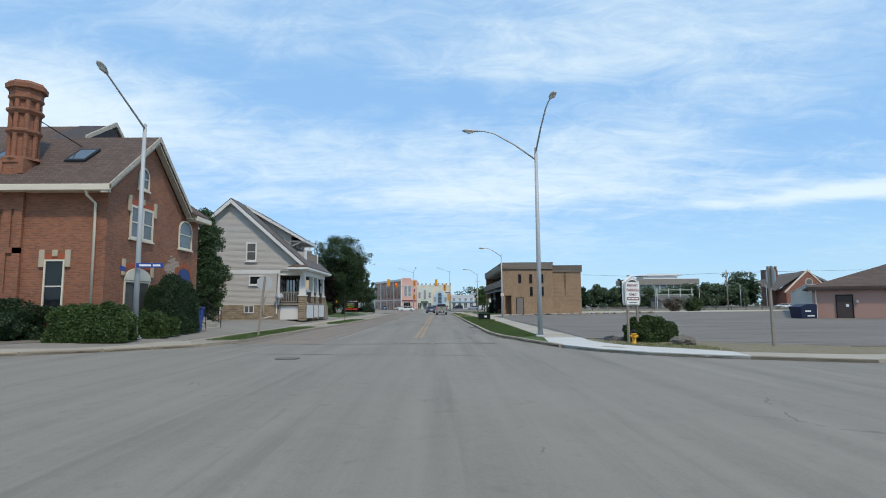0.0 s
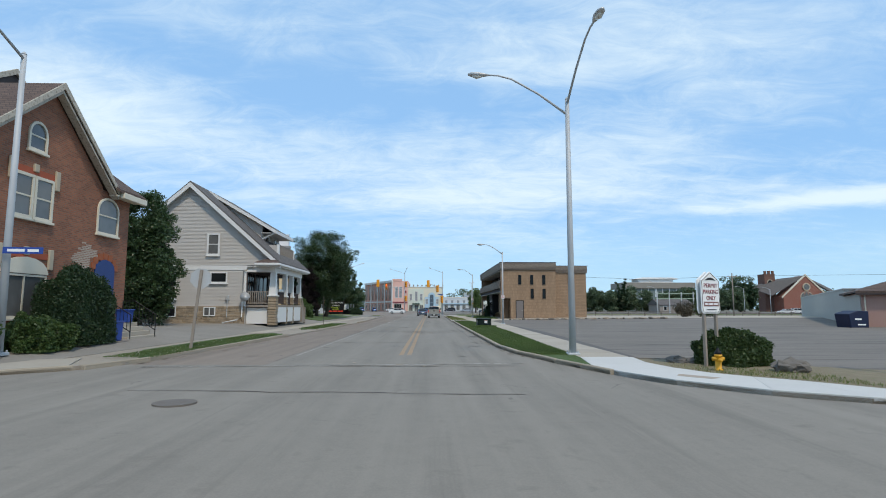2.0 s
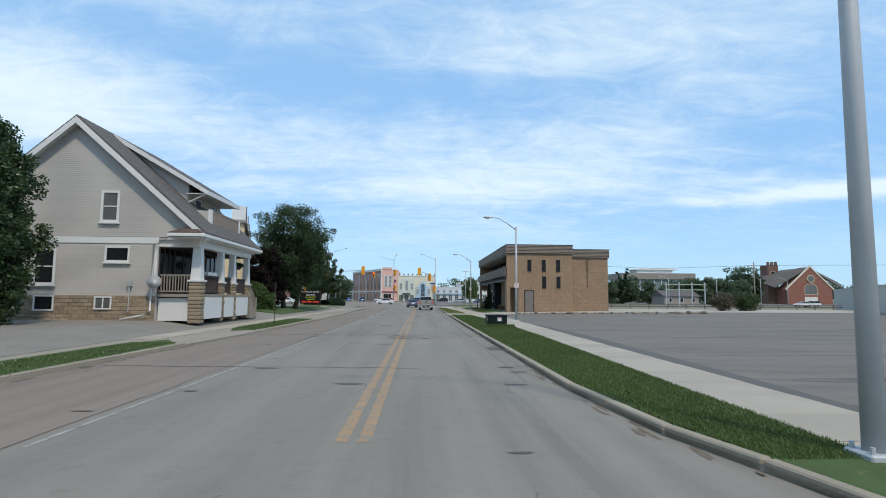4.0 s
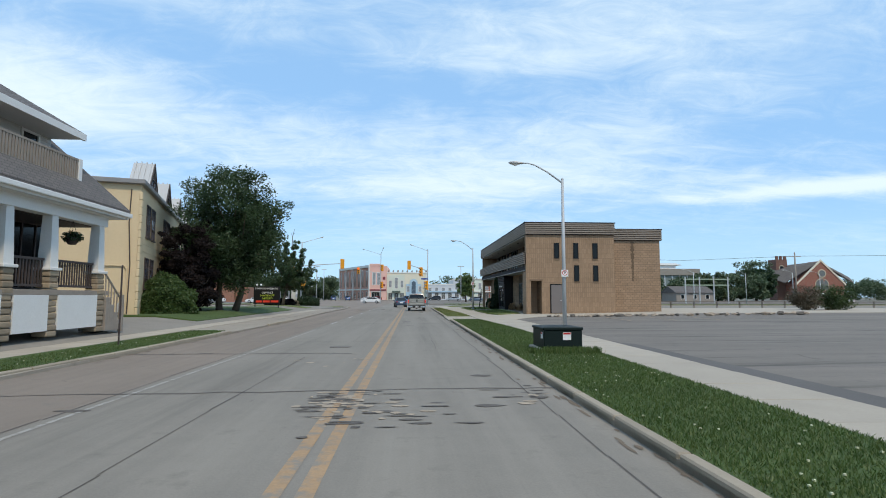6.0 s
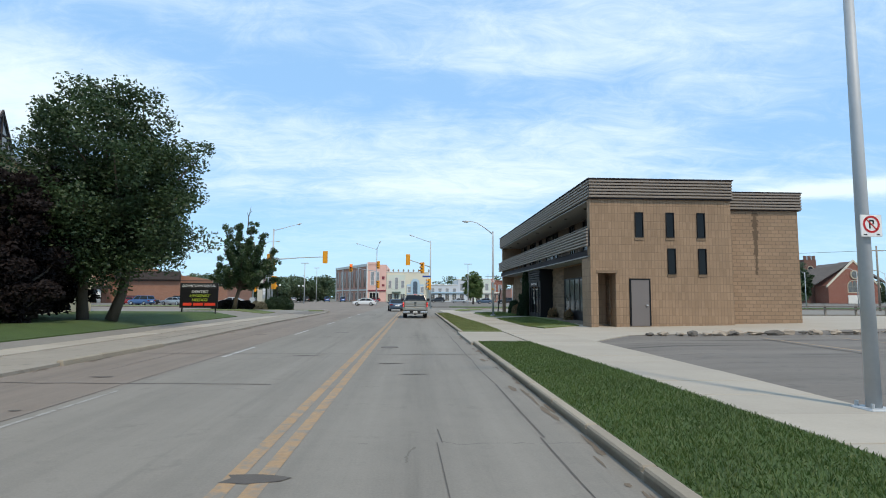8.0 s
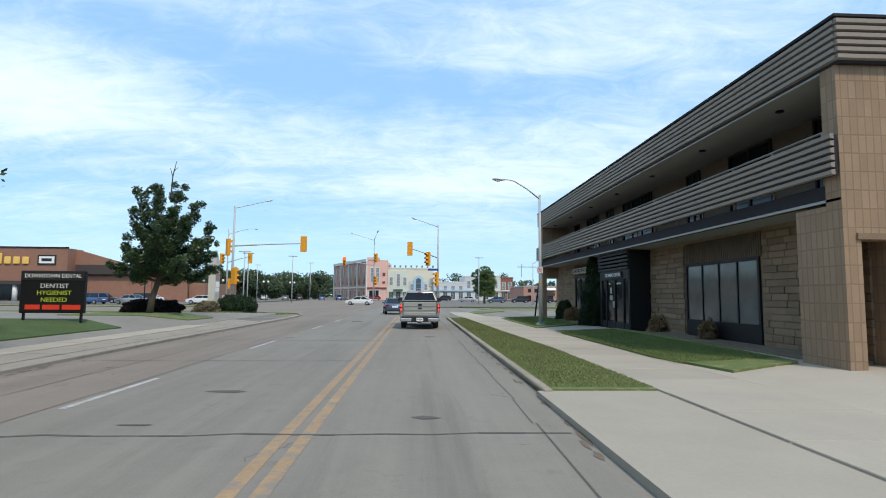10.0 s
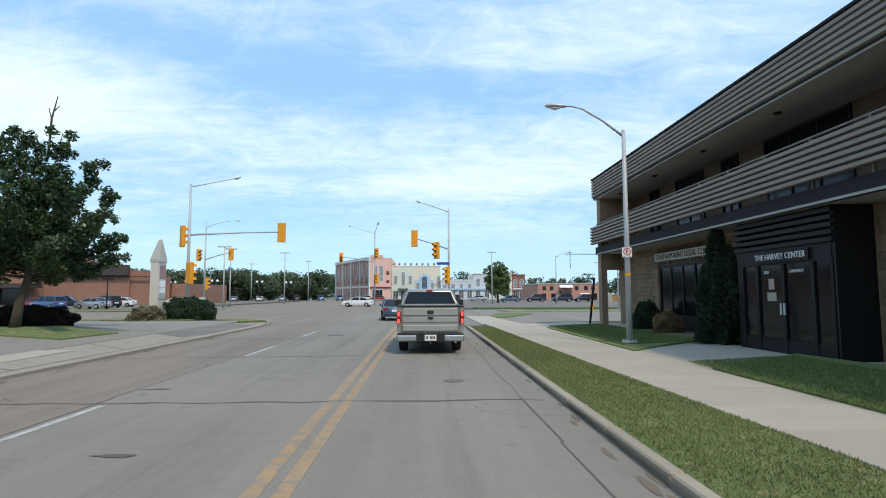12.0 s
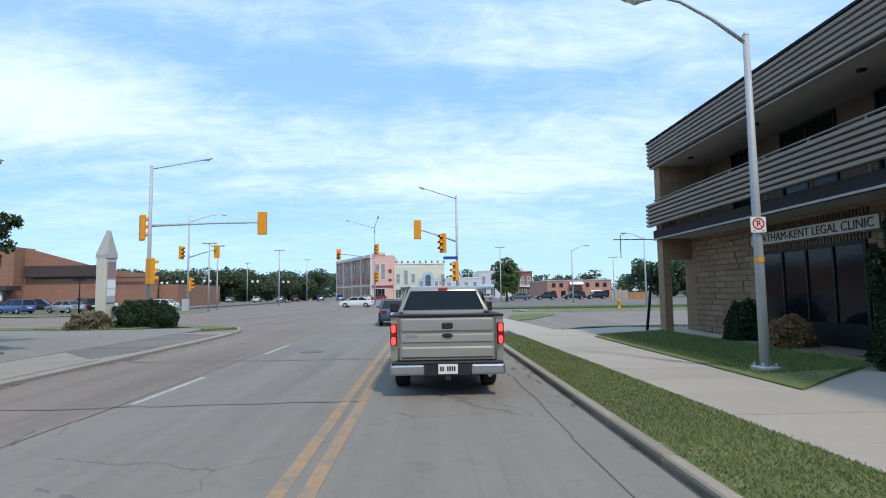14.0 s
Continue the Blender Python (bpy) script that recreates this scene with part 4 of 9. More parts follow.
# ---------------------------------------------------------------- windows and doors
class Wall:
    """A wall plane: along (unit, horizontal), out (unit, to the outside), through a point. u runs along, z up."""
    def __init__(self, origin, along, out):
        self.o, self.a, self.n = Vector(origin), Vector(along), Vector(out)

    def at(self, u, z, d=0.0):
        p = self.o + self.a * u + self.n * d
        return Vector((p.x, p.y, z))

    def block(self, bm, u0, u1, z0, z1, d0, d1, bev=0.0):
        return prism(bm, [self.at(u0, z0, d0), self.at(u1, z0, d0), self.at(u1, z1, d0), self.at(u0, z1, d0)], self.n * (d1 - d0), bev)

    def arch(self, bm, u0, u1, z0, z1, d0, d1, rise, n=8):
        c, r = (u0 + u1) / 2, (u1 - u0) / 2
        pts = [self.at(u0, z0, d0), self.at(u1, z0, d0)] + [self.at(c + r * math.cos(k * math.pi / n), z1 - rise + rise * math.sin(k * math.pi / n), d0) for k in range(n + 1)]
        return prism(bm, pts, self.n * (d1 - d0))


def window(parent, wall, u0, u1, z0, z1, frame_mat=None, pane=None, rows=1, cols=1, fw=0.07, sill=True, arch=0.0, name="window", label=""):
    """A window set into the wall: frame bars proud of the wall, panes behind them, a sill."""
    frame_mat, pane = frame_mat or TRIM, pane or PANE
    bm = B()
    zt = z1 - arch
    wall.block(bm, u0 - fw, u0, z0 - fw, zt, 0.01, 0.07)
    wall.block(bm, u1, u1 + fw, z0 - fw, zt, 0.01, 0.07)
    wall.block(bm, u0, u1, z0 - fw, z0, 0.01, 0.07)
    if arch:
        n, c, r = 10, (u0 + u1) / 2, (u1 - u0) / 2
        for k in range(n):
            t0, t1 = k * math.pi / n, (k + 1) * math.pi / n
            q = [wall.at(c + (r + e) * math.cos(t), zt + (arch + e) * math.sin(t), 0.01) for t, e in ((t0, 0), (t0, fw), (t1, fw), (t1, 0))]
            prism(bm, q, wall.n * 0.06)
    else:
        wall.block(bm, u0 - fw, u1 + fw, z1, z1 + fw, 0.01, 0.07)
    fr = part(name, bm, frame_mat, parent, label)
    for r in range(rows):
        for c in range(cols):
            a, b = u0 + (u1 - u0) * c / cols, u0 + (u1 - u0) * (c + 1) / cols
            p, q = z0 + (z1 - z0) * r / rows, z0 + (z1 - z0) * (r + 1) / rows
            bm = B()
            if arch and r == rows - 1:
                wall.arch(bm, a + 0.02, b - 0.02, p + 0.02, q, 0.004, 0.02, min(arch, q - p - 0.05))
            else:
                wall.block(bm, a + 0.025 * (c > 0), b - 0.025 * (c < cols - 1), p + 0.025 * (r > 0), q - 0.025 * (r < rows - 1), 0.004, 0.02 + 0.012 * (r % 2))
            part("pane", bm, pane, fr)
    for c in range(1, cols):
        a = u0 + (u1 - u0) * c / cols
        bm = B(); wall.block(bm, a - 0.03, a + 0.03, z0, z1 - arch * 0.3, 0.008, 0.055); part("glazing_bar", bm, frame_mat, fr)
    for r in range(1, rows):
        p = z0 + (z1 - z0) * r / rows
        bm = B(); wall.block(bm, u0, u1, p - 0.028, p + 0.028, 0.008, 0.05); part("glazing_bar", bm, frame_mat, fr)
    if sill:
        bm = B(); wall.block(bm, u0 - fw - 0.05, u1 + fw + 0.05, z0 - fw - 0.09, z0 - fw, 0.0, 0.13, 0.01)
        part("sill", bm, frame_mat, fr)
    return fr


def roof_slab(bm, a, b, c, d, t=0.16):
    """A roof plane with thickness through four corners."""
    return prism(bm, [a, b, c, d], (0, 0, t))


# ---------------------------------------------------------------- brick house at the corner
REDARCH = M("red_brick_arch", (0.36, 0.09, 0.045), 0.9, scale=3)
house = thing("brick_house", (-20, 36, 0), "old orange-red brick house with a steep brown shingle roof", "house")
bm = B(); bx(bm, -34, -13.5, 31.0, 38.0, 0.0, 6.95); bx(bm, -33.9, -13.52, 38.0, 40.25, 0.0, 6.85)
prism(bm, [(-13.5, 31.0, 6.95), (-13.5, 38.0, 6.95), (-13.5, 34.45, 9.95)], (-0.3, 0, 0))
bx(bm, -19.35, -17.13, 30.93, 31.0, 0, 6.9)
for u0, u1, z0, z1 in ((-19.35, -17.13, 0, 2.2), (-19.35, -17.13, 5.9, 6.9), (-19.35, -17.13, 3.95, 4.2), (-19.35, -18.5, 2.2, 5.9), (-18.36, -18.12, 4.2, 5.9), (-17.98, -17.62, 4.2, 5.9), (-17.48, -17.13, 2.2, 5.9), (-18.2, -17.75, 2.2, 3.95)):
    bx(bm, u0, u1, 30.85, 30.93, z0, z1)
bx(bm, -13.5, -13.42, 30.98, 40.25, 0.0, 0.9)
part("wall", bm, BRICK, house)
bm = B()
roof_slab(bm, (-34, 30.4, 6.75), (-13.1, 30.4, 6.75), (-13.1, 34.45, 10.1), (-34, 34.45, 10.1))
roof_slab(bm, (-13.1, 38.5, 6.75), (-34, 38.5, 6.75), (-34, 34.45, 10.1), (-13.1, 34.45, 10.1))
part("roof", bm, SHINGLE, house)
bm = B()
roof_slab(bm, (-34, 30.5, 6.9), (-19.5, 30.5, 6.9), (-17.1, 37.0, 11.6), (-34, 37.0, 11.6), 0.12)
roof_slab(bm, (-19.0, 43.0, 6.9), (-34, 43.0, 6.9), (-34, 37.0, 11.6), (-17.1, 37.0, 11.6), 0.12)
part("upper_roof", bm, SHINGLE, house)
bm = B()
prism(bm, [(-17.0, 34.6, 10.3), (-17.0, 37.0, 11.75), (-17.0, 39.2, 10.0)], (-2.0, 0, 0))
part("roof_gable", bm, WOOD_DARK, house)
for p, q in (((34.5, 10.2), (37.0, 11.75)), ((39.3, 9.95), (37.0, 11.75))):
    bm = B(); prism(bm, [(-16.98, p[0], p[1]), (-16.98, p[0], p[1] + 0.22), (-16.98, q[0], q[1] + 0.2), (-16.98, q[0], q[1] - 0.05)], (0.1, 0, 0)); part("bargeboard", bm, PEELING, house)
bm = B()
roof_slab(bm, (-12.9, 38.3, 6.8), (-12.9, 40.55, 6.8), (-16.5, 39.0, 9.6), (-16.5, 37.2, 9.6), 0.14)
roof_slab(bm, (-12.9, 40.55, 6.8), (-20, 40.55, 6.8), (-20, 39.0, 9.6), (-16.5, 39.0, 9.6), 0.14)
part("hip_roof", bm, SHINGLE, house)
bm = B()
bx(bm, -34, -13.05, 30.26, 30.42, 6.62, 6.9, 0.02)
bx(bm, -34, -13.4, 30.42, 31.0, 6.66, 6.74)
part("gutter", bm, CREAMTRIM, house, "cream painted gutter and soffit")
for ye, ym in ((30.3, 34.45), (38.6, 34.45)):
    bm = B()
    prism(bm, [(-13.1, ye, 6.68), (-13.1, ye, 6.9), (-13.1, ym, 10.28), (-13.1, ym, 10.02)], (0.05, 0, 0))
    prism(bm, [(-13.42, ye, 6.52), (-13.42, ye, 6.62), (-13.42, ym, 9.98), (-13.42, ym, 9.86)], (0.3, 0, 0))
    part("bargeboard", bm, PEELING, house, "peeling cream bargeboard")
bm = B(); bx(bm, -13.06, -12.86, 38.6, 40.6, 6.58, 6.85, 0.02); bx(bm, -13.45, -13.06, 38.4, 40.5, 6.64, 6.72)
part("eave_trim", bm, CREAMTRIM, house)
bm = B(); tube(bm, [(-14.14, 30.4, 6.66), (-14.13, 30.5, 6.45), (-13.97, 30.88, 6.15), (-13.95, 30.92, 0.6)], 0.06, 8)
part("downspout", bm, CREAMTRIM, house, "cream painted downspout", True)
near = Wall((0, 31.0, 0), (1, 0, 0), (0, -1, 0))
street = Wall((-13.5, 0, 0), (0, 1, 0), (1, 0, 0))
window(house, near, -16.03, -15.28, 1.4, 3.6, CREAMTRIM, PANE, 2, 1, 0.075, label="tall sash window in a cream frame")
for u in (32.86, 33.92):
    window(house, street, u, u + 0.8, 4.95, 6.35, CREAMTRIM, PANE_GREY, 2, 1, 0.11, label="sash window in a cream frame")
window(house, street, 33.4, 34.2, 7.45, 8.4, CREAMTRIM, PANE_GREY, 2, 1, 0.09, arch=0.4, label="small arched attic window")
window(house, street, 37.75, 39.2, 4.95, 6.45, CREAMTRIM, PANE_GREY, 2, 1, 0.085, arch=0.5, label="arched sash window")
window(house, street, 32.6, 34.7, 1.35, 2.75, CREAMTRIM, PANE_GREY, 1, 2, 0.075, label="wide window in a cream frame")
bm = B(); street.arch(bm, 32.5, 34.8, 2.85, 3.45, 0.02, 0.09, 0.55)
part("fanlight_panel", bm, CREAMTRIM, house, "cream arched panel over the window")
bm = B(); street.arch(bm, 37.75, 39.2, 0.9, 3.75, 0.015, 0.06, 0.45)
part("blue_door", bm, M("faded_blue_door_paint", (0.018, 0.045, 0.17), 0.5, var=0.3, scale=2), house, "bright blue arched door")
for wl, u0, u1, z in ((near, -16.1, -15.2, 3.68), (street, 32.75, 34.85, 6.46), (street, 32.5, 34.8, 3.4)):
    for u in (u0 - 0.12, (u0 + u1) / 2, u1 + 0.12):
        bm = B(); wl.block(bm, u - 0.12, u + 0.12, z - (0.35 if u != (u0 + u1) / 2 else -0.12), z + 0.42, 0.005, 0.1, 0.02)
        part("lintel_stone", bm, LIMESTONE, house)
    bm = B(); wl.block(bm, u0, u1, z + 0.02, z + 0.24, 0.004, 0.03)
    part("arch_band", bm, REDARCH, house)
ARCHBRICK = M("orange_brick_arch", (0.32, 0.1, 0.045), 0.9, scale=3)
for k in range(7):
    t = math.pi * (k + 0.5) / 7
    c = street.at(38.47 + 0.86 * math.cos(t), 3.3 + 0.6 * math.sin(t), 0.005)
    bm = B(); prism(bm, [c + Vector((0, dy, dz)) for dy, dz in ((-0.14, -0.14), (0.14, -0.14), (0.14, 0.14), (-0.14, 0.14))], (0.05, 0, 0)); part("arch_brick", bm, ARCHBRICK, house)
PALEBRICK = M_brick("worn_pale_brick", (0.36, 0.2, 0.13), (0.24, 0.12, 0.08), (0.42, 0.36, 0.29), gap=0.022, var=0.8)
rp = random.Random(12)
bm = B()
for z in range(17):
    zz = 2.95 + 0.09 * z
    a, b = 36.1 + 0.25 * abs(z - 7) ** 0.8 * 0.5 + rp.uniform(0, 0.4), 39.9 - 0.22 * max(0, z - 3) + rp.uniform(-0.3, 0)
    if zz < 3.75 and b > 37.4:
        b = 37.4
    if b > a:
        street.block(bm, a, b, zz, zz + 0.088, 0.0, 0.008)
part("worn_brick_patch", bm, PALEBRICK, house, "patch of pale worn brick with open joints")
# chimney
cx, cy = -18.08, 31.85
bm = B(); bx(bm, cx - 0.6, cx + 0.58, cy - 0.62, cy + 0.75, 7.0, 8.3); bx(bm, cx - 0.66, cx + 0.64, cy - 0.68, cy + 0.8, 7.0, 7.55, 0.02)
for u0, u1, z0, z1 in ((-0.6, -0.36, 7.6, 8.3), (0.34, 0.58, 7.6, 8.3), (-0.36, 0.34, 8.12, 8.3), (-0.36, 0.34, 7.55, 7.72)):
    bx(bm, cx + u0, cx + u1, cy - 0.68, cy - 0.62, z0, z1)
part("chimney_base", bm, BRICK, house, "square brick chimney base with a sunk panel")
bm = B(); tube(bm, [(cx, cy, 8.3), (cx, cy, 8.42), (cx, cy, 8.46), (cx, cy, 11.3)], [0.78, 0.76, 0.5, 0.5], 8); part("chimney_shaft", bm, BRICK, house)
for k in range(8):
    t = 2 * math.pi * k / 8
    bm = B(); tube(bm, [(cx + 0.52 * math.cos(t), cy + 0.52 * math.sin(t), 8.42), (cx + 0.52 * math.cos(t), cy + 0.52 * math.sin(t), 11.3)], 0.11, 6); part("chimney_rib", bm, BRICK, house)
for z, r, h in ((9.62, 0.72, 0.14), (10.6, 0.74, 0.16), (11.2, 0.7, 0.1)):
    bm = B(); tube(bm, [(cx, cy, z - h), (cx, cy, z), (cx, cy, z + 0.1), (cx, cy, z + 0.14)], [0.6, r, r, 0.62], 8); part("chimney_course", bm, BRICK, house, "corbelled course of the ornate brick chimney")
bm = B(); tube(bm, [(cx, cy, 11.3), (cx, cy, 11.62), (cx, cy, 11.64), (cx, cy, 11.84), (cx, cy, 11.9), (cx, cy, 11.98)], [0.66, 0.68, 0.82, 0.84, 0.76, 0.72], 8); part("chimney_cap", bm, BRICK, house, "flared octagonal brick chimney cap")
bm = B(); tube(bm, [(cx + 0.5, cy + 0.2, 10.35), (-16.4, 33.6, 9.45)], 0.022, 6); part("chimney_stay", bm, BLACKMETAL, house, "black iron stay of the chimney")
for x in (-15.8, -19.4):
    bm = B()
    roof_slab(bm, (x - 0.55, 32.1, 8.36), (x + 0.45, 32.1, 8.36), (x + 0.55, 33.1, 9.19), (x - 0.45, 33.1, 9.19), 0.08)
    sk = part("skylight", bm, BLACKMETAL, house)
    bm = B()
    roof_slab(bm, (x - 0.42, 32.2, 8.53), (x + 0.34, 32.2, 8.53), (x + 0.42, 33.0, 9.19), (x - 0.34, 33.0, 9.19), 0.012)
    part("pane", bm, PANE_BLUE, sk)
# entrance steps with railings
st = thing("entry_steps", (-12.8, 39.0, 0.3), "concrete entry steps with black iron railings at the blue door", "steps")
for i in range(4):
    bm = B(); bx(bm, -13.42, -12.75 + 0.3 * (3 - i), 37.7, 40.15, 0.25 if i == 0 else 0.2 + 0.19 * i, 0.2 + 0.19 * (i + 1), 0.012)
    part("step", bm, WALK, st)
for y in (37.85, 40.0):
    rail = [(-13.4, 1.95), (-12.85, 1.95), (-11.85, 1.32)]
    for k, dz in enumerate((0.0, -0.72)):
        bm = B(); tube(bm, [(x, y, z + dz) for x, z in rail], 0.022, 6); part("railing", bm, BLACKMETAL, st, "black iron railing")
    for k in range(11):
        x = -13.4 + 1.55 * k / 10
        t = 1.95 if x < -12.85 else 1.95 - 0.63 * (x + 12.85)
        foot = t - 0.72 if k % 5 else {0: 0.95, 1: 0.7, 2: 0.25}[k // 5]
        bm = B(); tube(bm, [(x, y, foot), (x, y, t)], 0.012 if k % 5 else 0.022, 6); part("baluster", bm, BLACKMETAL, st)

# ---------------------------------------------------------------- white clapboard house
wh = thing("clapboard_house", (-17, 61, 0), "beige-white clapboard house with gable roof, dormer and front porch", "house")
WX0, WX1, WY0, WY1, PK, PZ = -22.0, -13.0, 55.95, 65.2, -17.4, 11.15
SL = 0.885
zr = lambda x: PZ - SL * abs(x - PK)
bm = B()
bx(bm, WX0, WX1, WY0, WY1, 0.0, 4.6)
prism(bm, [(WX0, WY0, 4.6), (WX1, WY0, 4.6), (WX1, WY0, zr(WX1) - 0.1), (PK, WY0, PZ - 0.1), (WX0, WY0, zr(WX0) - 0.1)], (0, WY1 - WY0, 0))
prism(bm, [(WX1, WY0, 4.84), (-10.8, WY0, 4.84), (-10.8, WY0, zr(-10.8) - 0.1), (WX1, WY0, zr(WX1) - 0.1)], (0, 0.15, 0))
part("wall", bm, SIDING, wh)
# lap boards on the gable wall
zb = 1.75
while zb < PZ - 0.35:
    h = 0.108
    if not 4.4 < zb < 4.82:
        x0, x1 = max(WX0, PK - (PZ - zb - h) / SL + 0.1), min(WX1 - 0.12 if zb < 4.8 else -10.85, PK + (PZ - zb - h) / SL - 0.1)
        if x1 - x0 > 0.3:
            bm = B()
            prism(bm, [(x0, WY0, zb), (x0, WY0 - 0.028, zb), (x0, WY0 - 0.004, zb + h), (x0, WY0, zb + h)], (x1 - x0, 0, 0))
            part("siding_board", bm, SIDING, wh)
    zb += h
bm = B(); bx(bm, WX0, WX1 + 0.05, WY0 - 0.05, WY0, 4.5, 4.84, 0.01)
part("belt_board", bm, TRIM, wh)
bm = B(); bx(bm, WX1 - 0.13, WX1 + 0.02, WY0 - 0.045, WY0 + 0.1, 1.72, 4.5)
part("corner_board", bm, TRIM, wh)
# foundation blocks
for r in range(8):
    x = WX0 + (0.2 if r % 2 else 0.0)
    while x < WX1 - 0.05:
        xe = min(x + 0.4, WX1)
        bm = B(); bx(bm, x + 0.006, xe - 0.006, WY0 - 0.07 - random.uniform(0, 0.02), WY0 + 0.05, 0.36 + 0.2 * r - 0.2, 0.36 + 0.2 * r - 0.012, 0.015)
        part("foundation_block", bm, STONE, wh)
        x = xe
# roof
yb0, yb1 = WY0 - 0.45, WY1 + 0.4
bm = B()
roof_slab(bm, (-10.35, yb0, zr(-10.35)), (-10.35, yb1, zr(-10.35)), (PK, yb1, PZ), (PK, yb0, PZ), 0.2)
roof_slab(bm, (-23.0, yb1, zr(-23.0)), (-23.0, yb0, zr(-23.0)), (PK, yb0, PZ), (PK, yb1, PZ), 0.2)
part("roof", bm, SHINGLE_GREY, wh)
for xe in (-10.3, -23.0):
    bm = B()
    prism(bm, [(xe, yb0 - 0.05, zr(xe) - 0.28), (xe, yb0 - 0.05, zr(xe) + 0.05), (PK, yb0 - 0.05, PZ + 0.08), (PK, yb0 - 0.05, PZ - 0.28)], (0, 0.06, 0))
    prism(bm, [(xe, yb0, zr(xe) - 0.12), (PK, yb0, PZ - 0.12), (PK, WY0, PZ - 0.12), (xe, WY0, zr(xe) - 0.12)], (0, 0, 0.03))
    part("bargeboard", bm, TRIM, wh, "white rake board")
gab = Wall((0, WY0 - 0.045, 0), (1, 0, 0), (0, -1, 0))
base = Wall((0, WY0 - 0.085, 0), (1, 0, 0), (0, -1, 0))
window(wh, gab, -15.92, -15.2, 5.75, 7.2, TRIM, PANE_GREY, 2, 1, 0.13, label="white-framed sash window")
window(wh, gab, -15.6, -14.5, 3.6, 4.25, TRIM, PANE, 1, 1, 0.1, label="small white-framed window")
window(wh, base, -16.0, -15.25, 1.08, 1.62, TRIM, PANE_GREY, 1, 2, 0.07, False, label="basement window")
window(wh, base, -19.1, -18.2, 1.0, 1.66, TRIM, PANE, 1, 1, 0.07, False, label="basement window")
window(wh, gab, -19.2, -18.3, 2.4, 4.1, TRIM, PANE, 2, 1, 0.12, label="white-framed sash window")
# porch
bm = B(); bx(bm, WX1, -10.75, 56.0, 65.0, 1.68, 1.85, 0.01)
part("porch_floor", bm, WOOD_GREY, wh)
bm = B()
bx(bm, -10.45, -10.25, 55.0, 65.6, 4.82, 4.99, 0.02); bx(bm, -10.5, -10.4, 55.05, 65.55, 4.74, 4.84)
bx(bm, -11.22, -10.8, 55.9, 64.85, 4.35, 4.78, 0.01)
bx(bm, -12.1, -10.45, 55.05, 55.95, 4.76, 4.8); bx(bm, -13.0, -10.45, 55.95, 65.5, 4.74, 4.79)
bx(bm, -13.0, -11.23, 56.1, 56.5, 4.36, 4.735, 0.01)
bx(bm, -12.1, -10.3, 54.95, 55.1, 4.82, 4.99, 0.02); bx(bm, -12.12, -12.05, 55.1, 55.9, 4.8, 4.98)
part("porch_fascia", bm, TRIM, wh, "white porch beam, soffit and gutter")
bm = B(); prism(bm, [(-12.1, 55.0, 4.99), (-10.3, 55.0, 4.99), (-11.1, 55.88, 5.42), (-11.3, 55.88, 5.42)], (0, 0, 0.05)); prism(bm, [(-12.1, 55.88, 4.99), (-12.1, 55.0, 4.99), (-11.3, 55.88, 5.42)], (0, 0, 0.05))
part("porch_roof_return", bm, SHINGLE, wh, "small brown shingled eave return")
# ceiling colour is darkened to imitate the shade inside the porch
bm = B(); bx(bm, -12.95, -11.24, 56.55, 64.8, 4.33, 4.36)
part("porch_ceiling", bm, WOOD_DARK, wh, "porch ceiling coloured dark to imitate deep shade")
PIERS = ((55.98, 56.62), (59.35, 59.85), (61.45, 61.95), (64.25, 64.75))
for y0, y1 in PIERS:
    big = y1 - y0 > 0.6
    w = 0.66 if big else 0.5
    for r in range(11):
        z0 = 0.3 + 0.2 * r
        bm = B()
        j, i = random.uniform(-0.03, 0.03), random.uniform(0.0, 0.03)
        bx(bm, -11.0 - w / 2 + i, -11.0 + w / 2 + j, y0 - j, y1 - i, z0, z0 + 0.19, 0.045, 2)
        part("pier_block", bm, STONE, wh)
    bm = B(); bx(bm, -11.05 - w / 2, -10.95 + w / 2, y0 - 0.06, y1 + 0.06, 2.5, 2.6, 0.015)
    part("pier_cap", bm, TRIM, wh)
    bm = B()
    m, a, b = (y0 + y1) / 2, 0.27 if big else 0.215, 0.2 if big else 0.16
    v = [bm.verts.new((-11.0 + sx * k, m + sy * k, z)) for z, k in ((2.6, a), (4.36, b)) for sx, sy in ((-1, -1), (1, -1), (1, 1), (-1, 1))]
    for q in ((4, 5, 6, 7), (0, 1, 5, 4), (1, 2, 6, 5), (2, 3, 7, 6), (3, 0, 4, 7)):
        bm.faces.new([v[i] for i in q])
    part("porch_column", bm, TRIM, wh, "tapered white porch column")
for (a0, a1), (b0, b1) in zip(PIERS, PIERS[1:]):
    bm = B(); bx(bm, -10.8, -10.74, a1, b0, 0.5, 1.68)
    part("skirt_panel", bm, TRIM, wh, "white panel under the porch")
    bm = B()
    for z in (1.95, 2.82):
        bm = B(); bx(bm, -11.03, -10.95, a1, b0, z, z + 0.08); part("porch_rail", bm, WOOD_DARK, wh, "dark wooden porch rail")
    n = int((b0 - a1) / 0.14)
    for k in range(n):
        y = a1 + (b0 - a1) * (k + 0.5) / n
        bm = B(); bx(bm, -11.01, -10.97, y - 0.025, y + 0.025, 2.03, 2.82); part("baluster", bm, WOOD_DARK, wh)
for z in (1.95, 2.82):
    bm = B(); bx(bm, -12.95, -11.3, 56.25, 56.32, z, z + 0.08); part("porch_rail", bm, WOOD_GREY, wh, "grey wooden porch rail")
